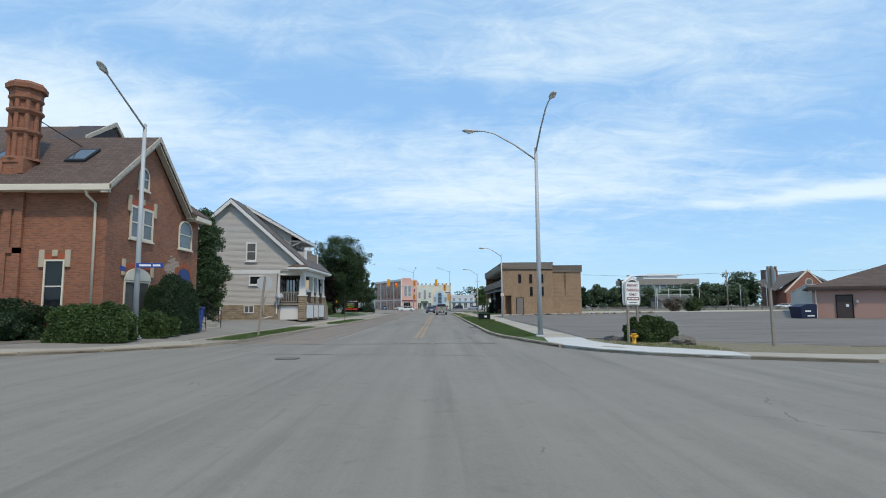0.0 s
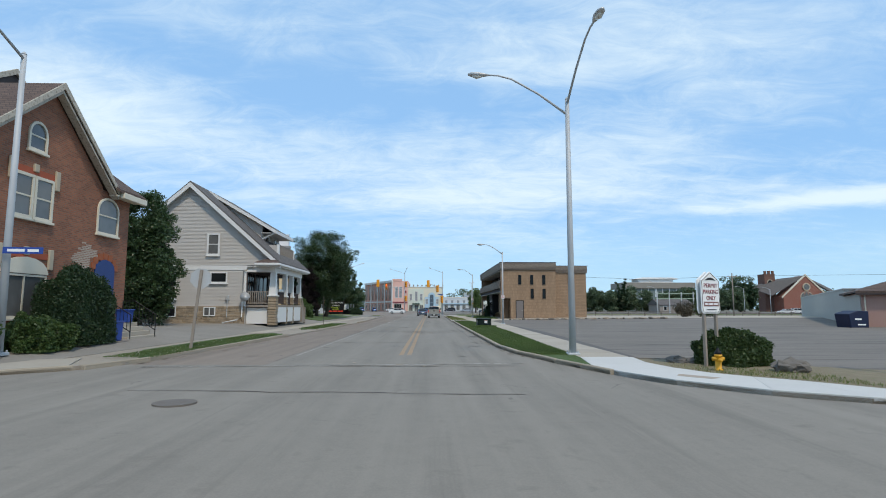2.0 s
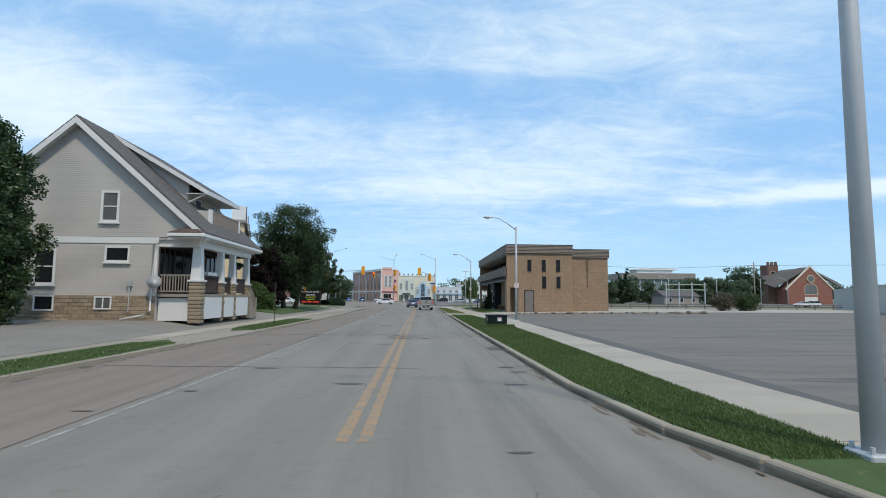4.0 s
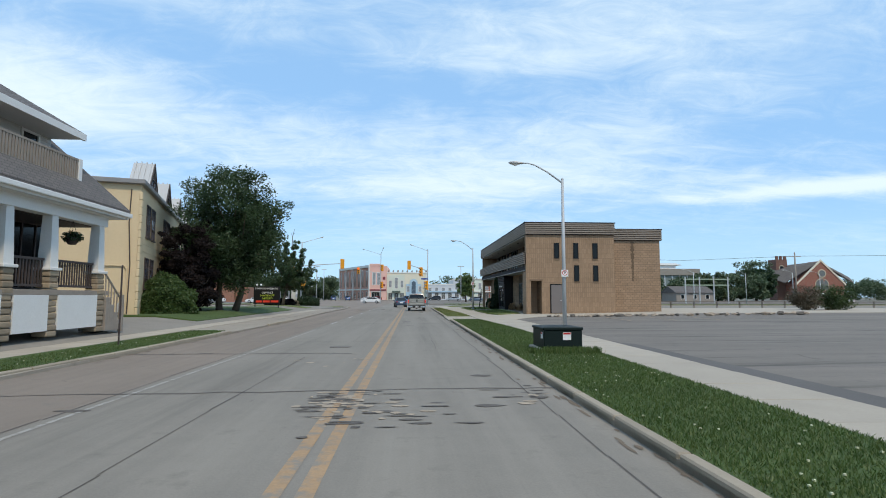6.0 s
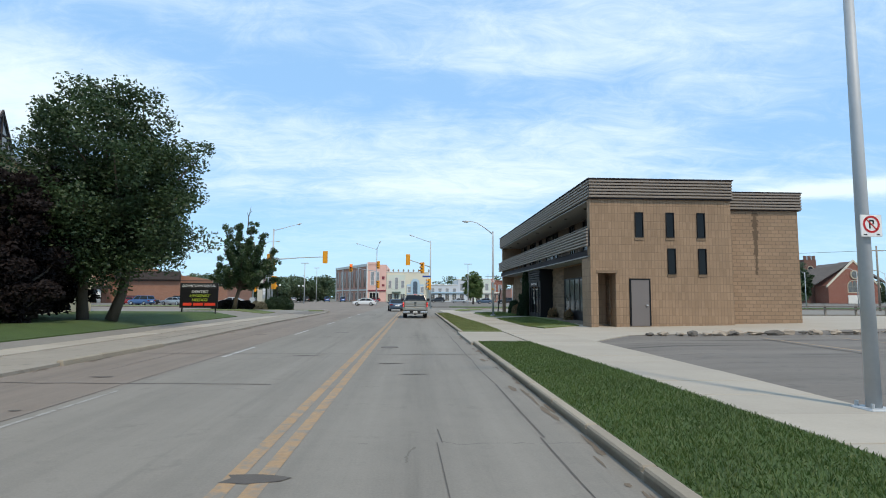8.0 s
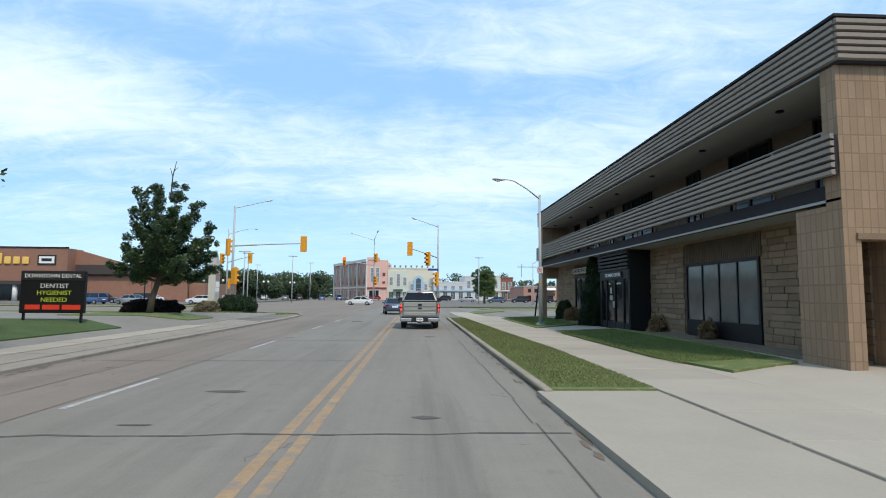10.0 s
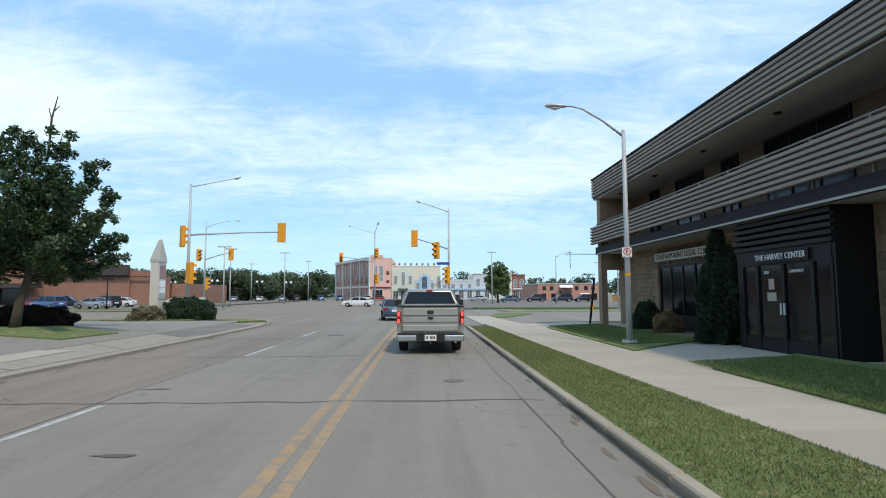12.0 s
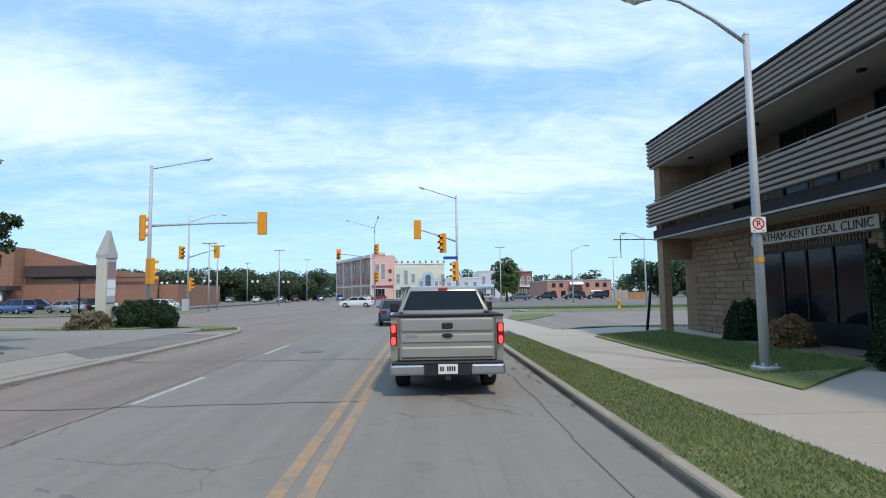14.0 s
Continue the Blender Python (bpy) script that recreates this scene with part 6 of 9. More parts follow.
dp = thing("corner_pole", (10.6, 116.3, 0.1), "leaning black steel pole beside the brick corner pier", "pole")
bm = B(); tube(bm, [(10.35, 116.4, 0.1), (10.62, 116.3, 2.6)], 0.06, 8); part("pole", bm, BLACKMETAL, dp, "", True)
STAIN = M("dark_rain_stain", (0.13, 0.09, 0.058), 0.95, var=0.5, scale=3, fine=14, fvar=0.5)
rs = random.Random(21)
bm = B()
for k in range(34):
    u, z = 20.1 + rs.gauss(0, 0.012), 6.35 - 0.1 * k
    hw = rs.uniform(0.1, 0.24) * (1 - 0.02 * k)
    f = bm.faces.new([bm.verts.new((u + a * hw, TY0 + 1.194, z + b)) for a, b in ((-1, -0.1), (1, -0.1), (rs.uniform(0.5, 1), 0.0), (-rs.uniform(0.5, 1), 0.0))])
part("rain_stain", bm, STAIN, ob_, "dark rain streak below the roof edge")


# ---------------------------------------------------------------- lawns at the office building
def slope_lawn(name, pts, label):
    bm = B(); sheet(bm, [(x, y, 0.15 + 0.045 * max(0.0, x - 7.5)) for x, y in pts], 0.2)
    return struct(name, bm, DRYTURF, label)


slope_lawn("office_lawn", [(8.3, 87.5), (10.35, 88.4), (10.95, 98.0), (10.7, 100.9), (7.85, 99.5), (7.85, 90.5)], "patchy mown lawn before the office building")
slope_lawn("corner_lawn", [(7.6, 103.3), (10.85, 105.7), (10.6, 110.5), (10.5, 114.2), (7.6, 114.4)], "small mown lawn at the office corner")
bm = B()
for (x0, x1, y0, y1) in ((10.65, 11.8, 106.2, 111.2), (11.0, 11.8, 88, 98.5)):
    sheet(bm, [(x0, y0, 0.30), (x1, y0, 0.32), (x1, y1, 0.32), (x0, y1, 0.30)], 0.2)
struct("mulch_bed", bm, EARTH, "mulch bed along the office front")

# ---------------------------------------------------------------- street furniture
def luminaire(parent, tip, way):
    """A cobra-head lamp at the tip of an arm that runs along way."""
    w = Vector(way).normalized(); t = Vector(tip)
    bm = B(); tube(bm, [t - w * 0.12, t, t + w * 0.25, t + w * 0.5, t + w * 0.62], [0.05, 0.09, 0.15, 0.13, 0.05], 10, 0.55)
    head = part("lamp_head", bm, ALU, parent, "grey cobra lamp head", True)
    bm = B(); tube(bm, [t + w * 0.1 - Vector((0, 0, 0.05)), t + w * 0.3 - Vector((0, 0, 0.09)), t + w * 0.5 - Vector((0, 0, 0.05))], [0.05, 0.11, 0.05], 8, 0.5)
    part("lens", bm, LENS, head, "", True)


def street_lamp(x, y, z, top, arms, label, r=0.1, group="street lamps", straight=False):
    """A tapered steel pole with curved or straight arms: (height on the pole, tip)."""
    lp = thing("street_lamp", (x, y, z), label, "street lamp", group)
    bm = B(); tube(bm, [(x, y, z + 0.02), (x, y, z + (top - z) * 0.5), (x, y, top)], [r, r * 0.82, r * 0.62], 12)
    part("pole", bm, GALV, lp, "", True)
    bm = B(); bx(bm, x - 0.2, x + 0.2, y - 0.2, y + 0.2, z - 0.05, z + 0.05, 0.02)
    for sx in (-0.14, 0.14):
        for sy in (-0.14, 0.14):
            tube(bm, [(x + sx, y + sy, z + 0.04), (x + sx, y + sy, z + 0.12)], 0.025, 6)
    part("base_plate", bm, GALV, lp)
    bm = B(); tube(bm, [(x, y, top), (x, y, top + 0.08)], [r * 0.7, r * 0.3], 10)
    part("cap", bm, GALV, lp)
    for h, tip in arms:
        a, t = Vector((x, y, h)), Vector(tip)
        d = t - a
        if straight:
            pts = [a, a + d * 0.5, a + d * 0.9, t]
        else:
            pts = [a, a + Vector((d.x * 0.35, d.y * 0.35, d.z * 0.52)), a + Vector((d.x * 0.68, d.y * 0.68, d.z * 0.9)), a + Vector((d.x * 0.85, d.y * 0.85, d.z * 0.99)), t]
        bm = B(); tube(bm, pts, [0.045, 0.04, 0.035, 0.032, 0.03][:len(pts)], 8)
        part("arm", bm, GALV, lp, "", True)
        luminaire(lp, t, (t - pts[-2]))
    return lp


street_lamp(5.8, 32.09, 0.13, 8.9, [(8.35, (2.95, 32.15, 9.78)), (8.75, (5.95, 29.2, 10.25))], "tall galvanised street lamp with two arms", 0.12)
corner_lamp = street_lamp(-11.83, 30.62, 0.25, 9.6, [(9.45, (-11.5, 27.1, 10.5))], "galvanised street lamp with street signs, before a hedge", 0.12, straight=True)
lamp_lot = street_lamp(8.22, 67.5, 0.1, 7.12, [(6.95, (6.35, 67.7, 7.92))], "galvanised street lamp at the parking lot edge")
lamp_office = street_lamp(8.25, 105.3, 0.2, 7.15, [(6.98, (6.3, 105.45, 8.05))], "galvanised street lamp on the office lawn")
sig_e = street_lamp(4.06, 140.15, 0.0, 9.95, [(9.75, (1.45, 140.9, 10.75))], "galvanised signal pole with lamp arm at the junction", 0.13, "signal poles", True)
sig_w = street_lamp(-16.0, 129.3, 0.0, 10.1, [(9.95, (-13.5, 131.2, 11.0))], "galvanised signal pole with lamp arm at the near corner", 0.14, "signal poles", True)
sig_far = street_lamp(-6.4, 178.3, 0.05, 12.2, [(11.9, (-10.6, 180.5, 13.3)), (12.1, (-5.8, 177, 13.2))], "galvanised signal pole with two lamps beyond the junction", 0.14, "signal poles", True)
sig_nw = street_lamp(-28.0, 163.0, 0.06, 11.8, [(11.0, (-24.2, 163.6, 12.0))], "galvanised signal pole with lamp arm at the far corner", 0.13, "signal poles")
street_lamp(21.0, 167.0, 0.1, 7.3, [(7.1, (22.8, 167, 7.9))], "galvanised street lamp across the junction", 0.1)
street_lamp(24.0, 150.0, 0.0, 7.2, [(7.0, (22.2, 150, 7.7))], "galvanised street lamp beyond the office corner", 0.09)
for x, y, h in ((-25.1, 162.1, 8.2), (-26.3, 168.0, 8.4), (-24, 190, 9.5), (-44, 235, 10), (-30, 240, 11), (14.5, 190, 9.6), (38, 200, 8.2)):
    pole = thing("lot_lamp", (x, y, 0.0), "slim grey parking lot lamp pole", "lamp", "lot lamps")
    bm = B(); tube(bm, [(x, y, 0), (x, y, h)], [0.11, 0.08], 8); part("pole", bm, GALV, pole, "", True)
    bm = B(); bx(bm, x - 0.9, x + 0.9, y - 0.15, y + 0.15, h, h + 0.16, 0.03); part("lamp_head", bm, ALU, pole)
for i, (x, y) in enumerate(((-52, 215), (-45, 212), (-38, 222), (-60, 225), (-33, 230))):
    pole = thing("lantern_post", (x, y, 0), "dark post with two white globe lanterns", "lantern", "lantern posts")
    bm = B(); tube(bm, [(x, y, 0), (x, y, 5.0)], 0.07, 8); bx(bm, x - 0.6, x + 0.6, y - 0.04, y + 0.04, 4.6, 4.7); part("post", bm, BLACKMETAL, pole)
    for s in (-0.6, 0.6):
        bm = B(); ball(bm, (x + s, y, 5.0), 0.3, 2); part("globe", bm, SIGNWHITE, pole, "", True)


def signal_head(parent, x, y, z, lit=None, yaw=0.0):
    """A three-lens signal with a yellow backboard; its face looks along -y, turned by yaw."""
    R = Matrix.Translation((x, y, z)) @ Matrix.Rotation(yaw, 4, "Z") @ Matrix.Scale(1.3, 4)
    bm = B(); bx(bm, -0.24, 0.24, -0.02, 0.2, -0.62, 0.62, 0.02); bm.transform(R)
    hd = part("signal_head", bm, SIGNAL, parent, "yellow traffic signal head")
    for k, zz in enumerate((0.38, 0.0, -0.38)):
        bm = B(); tube(bm, [(0, -0.03, zz), (0, -0.05, zz)], 0.13, 14); bm.transform(R)
        part("lens", bm, RED_GLOW if lit == k else DARK_LENS, hd)
        arc = [math.pi * j / 8 for j in range(9)]
        bm = B(); prism(bm, [(0.16 * math.cos(a), -0.03, zz + 0.16 * math.sin(a)) for a in arc] + [(0.145 * math.cos(a), -0.03, zz + 0.145 * math.sin(a)) for a in arc[::-1]], (0, -0.22, 0))
        bm.transform(R)
        part("visor", bm, SIGNAL, hd)
    return hd


def mast(parent, a, b):
    bm = B(); tube(bm, [a, (Vector(a) + Vector(b)) / 2 + Vector((0, 0, 0.05)), b], [0.08, 0.065, 0.05], 8)
    part("mast_arm", bm, GALV, parent, "", True)


mast(sig_w, (-16.07, 129.3, 6.3), (-10.3, 133.5, 7.0)); signal_head(sig_w, -10.2, 133.6, 6.95, None, math.pi)
signal_head(sig_w, -16.45, 129.5, 6.2, None, 2.2); signal_head(sig_w, -15.6, 128.9, 3.4, None, math.pi * 0.8)
mast(sig_e, (4.06, 140.15, 6.1), (0.9, 140.8, 7.2)); signal_head(sig_e, 0.75, 140.8, 7.2, None, math.pi)
signal_head(sig_e, 2.8, 140.3, 6.0, None, -0.9); signal_head(sig_e, 3.8, 139.9, 3.6, None, -1.2)
mast(sig_far, (-6.4, 178.3, 7.2), (-11.8, 178.3, 8.0)); signal_head(sig_far, -11.9, 178.2, 7.9, 0); signal_head(sig_far, -6.1, 178.0, 8.6, None, -0.8); signal_head(sig_far, -6.1, 178.0, 4.4, None, -0.8)
mast(sig_nw, (-28.0, 163, 6.6), (-24.6, 163, 7.6)); signal_head(sig_nw, -24.5, 163, 7.3, None, math.pi); signal_head(sig_nw, -28.7, 162.8, 7.2, None, 1.2); signal_head(sig_nw, -27.4, 162.6, 3.3, None, 1.8)
bm = B(); bx(bm, 2.9, 4.1, 140.0, 140.06, 4.6, 4.85, 0.01)
part("street_sign", bm, BLUEPAINT, sig_e, "blue street name blade")
bm = B(); bx(bm, -28.4, -27.6, 162.3, 162.7, 0.06, 1.5, 0.03)
part("control_cabinet", bm, ALU, sig_nw, "grey control cabinet")


def no_parking(parent, x, y, z):
    """A white no-parking plate with a red ring and slash, facing -y."""
    bm = B(); bx(bm, x - 0.16, x + 0.16, y - 0.012, y, z - 0.16, z + 0.16, 0.01)
    sg = part("no_parking_sign", bm, SIGNWHITE, parent, "white no-parking plate with red ring")
    bm = B()
    n = 20
    for k in range(n):
        t0, t1 = 2 * math.pi * k / n, 2 * math.pi * (k + 1) / n
        prism(bm, [(x + r * math.cos(t), y - 0.013, z + 0.02 + r * math.sin(t)) for r, t in ((0.095, t0), (0.125, t0), (0.125, t1), (0.095, t1))], (0, -0.003, 0))
    c = 0.08
    prism(bm, [(x - c, y - 0.013, z + 0.02 + c + 0.012), (x - c - 0.012, y - 0.013, z + 0.02 + c), (x + c, y - 0.013, z + 0.02 - c - 0.012), (x + c + 0.012, y - 0.013, z + 0.02 - c)], (0, -0.003, 0))
    part("ring", bm, REDPAINT, sg)
    bm = B(); bx(bm, x - 0.035, x - 0.012, y - 0.0145, y - 0.0125, z - 0.04, z + 0.085); bx(bm, x - 0.012, x + 0.04, y - 0.0145, y - 0.0125, z + 0.062, z + 0.085)
    bx(bm, x + 0.02, x + 0.04, y - 0.0145, y - 0.0125, z + 0.02, z + 0.062); bx(bm, x - 0.012, x + 0.02, y - 0.0145, y - 0.0125, z + 0.012, z + 0.032)
    bx(bm, x - 0.12, x - 0.07, y - 0.0145, y - 0.0125, z - 0.135, z - 0.12); bx(bm, x + 0.07, x + 0.12, y - 0.0145, y - 0.0125, z - 0.135, z - 0.12)
    part("symbol", bm, INK, sg)


no_parking(lamp_lot, 8.22, 67.36, 2.72)
no_parking(lamp_office, 8.2, 105.18, 3.1)
bm = B(); tube(bm, [(8.25, 105.3, 2.34), (8.25, 105.3, 2.44)], 0.099, 12)
part("yellow_sticker", bm, HYDRANT, lamp_office)
for yaw, dx, dy, z in ((0.15, 0.6, -0.05, 3.35), (-1.25, -0.25, -0.55, 3.18)):
    bm = B(); bx(bm, -0.55, 0.55, -0.008, 0.008, -0.1, 0.1, 0.004); bm.transform(Matrix.Translation((-11.83 + dx, 30.5 + dy, z)) @ Matrix.Rotation(yaw, 4, "Z"))
    bl = part("street_sign", bm, BLUEPAINT, corner_lamp, "blue street name blade")
    bm = B()
    for k in range(2):
        bx(bm, -0.42 + 0.55 * k, 0.05 + 0.38 * k, -0.012, -0.009, -0.04, 0.04)
    bm.transform(Matrix.Translation((-11.83 + dx, 30.5 + dy, z)) @ Matrix.Rotation(yaw, 4, "Z"))
    part("name_bar", bm, SIGNWHITE, bl)


def stop_sign(x, y, z, lean, yaw, label):
    sg = thing("stop_sign", (x, y, z), label, "stop sign", "stop signs")
    bm = B(); bx(bm, -0.05, 0.05, -0.04, 0.04, 0.0, 2.95, 0.006)
    bm.transform(Matrix.Translation((x, y, z)) @ Matrix.Rotation(lean, 4, "Y") @ Matrix.Rotation(yaw, 4, "Z")); part("post", bm, WOOD_GREY, sg)
    bm = B()
    o = [(0.4 * math.cos(radians(22.5 + 45 * k)), 0.05, 2.62 + 0.4 * math.sin(radians(22.5 + 45 * k))) for k in range(8)]
    prism(bm, o, (0, 0.008, 0)); bm.transform(Matrix.Translation((x, y, z)) @ Matrix.Rotation(lean, 4, "Y") @ Matrix.Rotation(yaw, 4, "Z"))
    pl = part("plate", bm, ALU, sg, "grey metal back of the octagon plate")
    bm = B()
    prism(bm, [(0.96 * p[0], 0.0585, 2.62 + 0.96 * (p[2] - 2.62)) for p in o], (0, 0.003, 0)); bm.transform(Matrix.Translation((x, y, z)) @ Matrix.Rotation(lean, 4, "Y") @ Matrix.Rotation(yaw, 4, "Z"))
    part("face", bm, REDPAINT, pl, "red front face")


stop_sign(-7.85, 34.6, 0.13, 0.09, 0.12, "octagonal stop sign seen from behind on a leaning post")
stop_sign(13.5, 27.2, -0.06, -0.0, -1.68, "octagonal stop sign seen nearly edge-on, wooden post")

# permit parking sign: two pointed boards on either side of two posts, turned towards the side street
ps = thing("permit_sign", (9.36, 29.95, 0.0), "white pointed permit parking sign on two wooden posts", "sign")
for x in (9.1, 9.68):
    bm = B(); bx(bm, x - 0.042, x + 0.042, 29.91, 29.995, -0.05, 1.75, 0.008)
    part("post", bm, WOOD_GREY, ps)
OUT = ((-0.45, 1.6), (-0.38, 1.5), (0.38, 1.5), (0.45, 1.6), (0.45, 2.46), (0.0, 2.72), (-0.45, 2.46))
boards = []
for y in (29.87, 30.0):
    bm = B(); prism(bm, [(9.36 + x, y, z) for x, z in OUT], (0, 0.04, 0), 0.008); boards.append(part("board", bm, SIGNWHITE, ps))
front = boards[0]
TOSOUTH = Matrix(((1, 0, 0, 0), (0, 0, -1, 0), (0, 1, 0, 0), (0, 0, 0, 1)))
for body, z, s, w in (("PERMIT", 2.3, 0.17, 0.66), ("PARKING", 2.12, 0.17, 0.72), ("ONLY", 1.94, 0.17, 0.45)):
    write("lettering", body, s, Matrix.Translation((9.36, 29.863, z)) @ TOSOUTH, MAROON, front, w)
bm = B(); bx(bm, 9.0, 9.72, 29.861, 29.867, 1.71, 1.84); bar = part("text_bar", bm, M("brown_bar_paint", (0.2, 0.1, 0.085), 0.6), front)
for x0, x1 in ((9.05, 9.2), (9.24, 9.44), (9.48, 9.67)):
    bm = B(); bx(bm, x0, x1, 29.857, 29.86, 1.75, 1.8); part("text_stroke", bm, SIGNWHITE, bar)
bm = B(); bx(bm, 9.12, 9.6, 29.861, 29.867, 1.6, 1.625); part("text_bar", bm, INK, front)
bm = B()
for e in (-1, 1):
    prism(bm, [(9.36, 29.862, 2.47), (9.36 + e * 0.28, 29.862, 2.45), (9.36 + e * 0.2, 29.862, 2.49), (9.36 + e * 0.1, 29.862, 2.53), (9.36, 29.862, 2.54)], (0, 0.005, 0))
part("ornament", bm, INK, front)
bm = B()
ring = [(0.93 * x, 2.1 + 0.93 * (z - 2.1)) for x, z in OUT]
for (x0, z0), (x1, z1) in zip(ring, ring[1:] + ring[:1]):
    tube(bm, [(9.36 + x0, 29.868, z0), (9.36 + x1, 29.868, z1)], 0.008, 4)
part("border", bm, INK, front)
ps.matrix_basis = pose(9.12, 29.5, 0, 0, 0, 31)

hy = thing("fire_hydrant", (8.82, 28.55, -0.02), "yellow fire hydrant with a black cap", "hydrant")
x, y, z = 8.82, 28.55, -0.02
bm = B(); tube(bm, [(x, y, z), (x, y, z + 0.05), (x, y, z + 0.06), (x, y, z + 0.45), (x, y, z + 0.46), (x, y, z + 0.52)], [0.14, 0.14, 0.1, 0.1, 0.13, 0.13], 16)
part("barrel", bm, HYDRANT, hy, "", True)
bm = B(); tube(bm, [(x, y, z + 0.52), (x, y, z + 0.6), (x, y, z + 0.66), (x, y, z + 0.72)], [0.12, 0.1, 0.05, 0.03], 14)
part("bonnet", bm, BLACKMETAL, hy, "black hydrant bonnet", True)
for a, b in (((x - 0.2, y, z + 0.38), (x + 0.2, y, z + 0.38)), ((x, y - 0.2, z + 0.34), (x, y, z + 0.34))):
    bm = B(); tube(bm, [a, b], 0.06, 10); part("outlet", bm, HYDRANT, hy, "", True)
hy.scale = (0.8, 0.8, 0.84)

tb = thing("transformer_box", (5.45, 58.5, 0.12), "dark green utility transformer box with warning labels", "transformer")
bm = B(); bx(bm, 4.8, 6.1, 57.7, 59.35, 0.08, 0.2, 0.02); part("pad", bm, WALK, tb, "concrete pad")
bm = B(); bx(bm, 4.9, 5.98, 57.82, 59.2, 0.2, 0.72, 0.015); part("body", bm, GREENBOX, tb)
bm = B(); bx(bm, 4.87, 6.01, 57.79, 59.23, 0.72, 0.8, 0.02); part("lid", bm, GREENBOX, tb)
bm = B(); bx(bm, 4.885, 4.895, 57.95, 58.15, 0.48, 0.66); lb = part("warning_label", bm, SIGNWHITE, tb, "white warning label")
bm = B(); bx(bm, 4.879, 4.886, 57.96, 58.14, 0.61, 0.65); part("red_band", bm, REDPAINT, lb)
bm = B(); bx(bm, 5.43, 5.66, 57.805, 57.815, 0.45, 0.66); lb = part("warning_label", bm, SIGNWHITE, tb, "white warning label")
bm = B(); bx(bm, 5.44, 5.65, 57.8, 57.806, 0.605, 0.65); part("red_band", bm, REDPAINT, lb)

# pylon sign at the shopping entrance
py = thing("pylon_sign", (-16, 125, 0.4), "tall cream gabled pylon sign with sign panels", "sign")
PYLON = M("pale_cream_pylon", (0.56, 0.53, 0.44), 0.8, var=0.15, scale=1.2)
PYLONFACE = M("faded_sign_face", (0.3, 0.2, 0.19), 0.6, var=0.5, scale=4, bump=0)
a, b = Vector((-15.85, 124.4, 0)), Vector((-15.68, 125.15, 0))       # street face, near end to far end
out = Vector((b.y - a.y, a.x - b.x, 0)).normalized()
UP = Vector((0, 0, 1))
bm = B(); prism(bm, [a + UP * 0.15, b + UP * 0.15, b + UP * 3.95, a + UP * 3.95], -out * 0.62, 0.03); part("tower", bm, PYLON, py)
mid = (a + b) / 2
bm = B()
base = [a + out * 0.05, b + out * 0.05, b - out * 0.66, a - out * 0.66]
v = [bm.verts.new(p + UP * 3.95) for p in base] + [bm.verts.new(p + UP * 4.15) for p in base] + [bm.verts.new(mid - out * 0.1 + UP * 5.5), bm.verts.new(mid - out * 0.36 + UP * 5.5)]
for q in ((3, 2, 1, 0), (0, 1, 5, 4), (1, 2, 6, 5), (2, 3, 7, 6), (3, 0, 4, 7), (4, 5, 8), (5, 6, 9, 8), (6, 7, 9), (7, 4, 8, 9)):
    bm.faces.new([v[k] for k in q])
part("gable", bm, M("pale_grey_cap", (0.4, 0.39, 0.36), 0.6, var=0.15), py, "pale grey gabled cap")
bm = B(); prism(bm, [a * 0.92 + b * 0.08 + Vector((0, 0, 1.5)), a * 0.08 + b * 0.92 + Vector((0, 0, 1.5)), a * 0.08 + b * 0.92 + Vector((0, 0, 3.85)), a * 0.92 + b * 0.08 + Vector((0, 0, 3.85))], out * 0.03); pn = part("panel", bm, ALU, py, "framed sign panel")
for z0, z1, mt in ((2.85, 3.75, PYLONFACE), (2.3, 2.75, SIGNWHITE), (1.9, 2.25, SIGNWHITE), (1.55, 1.85, ALU)):
    bm = B(); prism(bm, [a * 0.86 + b * 0.14 + out * 0.032 + Vector((0, 0, z0)), a * 0.14 + b * 0.86 + out * 0.032 + Vector((0, 0, z0)), a * 0.14 + b * 0.86 + out * 0.032 + Vector((0, 0, z1)), a * 0.86 + b * 0.14 + out * 0.032 + Vector((0, 0, z1))], out * 0.01); part("sign_face", bm, mt, pn)

# dental message sign
dn = thing("message_sign", (-13.6, 100, 0.5), "black wheeled message sign with coloured lettering", "sign")
bm = B(); bx(bm, -14.95, -12.3, 99.9, 100.05, 0.85, 2.62, 0.02); bd = part("board", bm, BLACKMETAL, dn)
for x in (-14.8, -12.45):
    bm = B(); bx(bm, x - 0.04, x + 0.04, 99.95, 100.03, 0.35, 0.9); tube(bm, [(x, 99.4, 0.4), (x, 100.6, 0.4)], 0.04, 6); part("leg", bm, BLACKMETAL, dn)
LIME = M("lime_letters", (0.5, 0.62, 0.05), 0.5, bump=0)
ORANGE = M("red_letters", (0.75, 0.06, 0.03), 0.5, bump=0)
bm = B(); bx(bm, -14.9, -12.35, 99.885, 99.9, 2.22, 2.6); part("header", bm, INK, bd)
write("lettering", "DOWNTOWN DENTAL", 0.24, Matrix.Translation((-13.62, 99.88, 2.4)) @ TOSOUTH, SIGNWHITE, bd, 2.3)
for body, z, mt, w in (("DENTIST", 1.98, SIGNWHITE, 1.15), ("HYGIENIST", 1.69, LIME, 1.4), ("NEEDED", 1.4, LIME, 1.05)):
    write("lettering", body, 0.26, Matrix.Translation((-13.55, 99.89, z)) @ TOSOUTH, mt, bd, w)
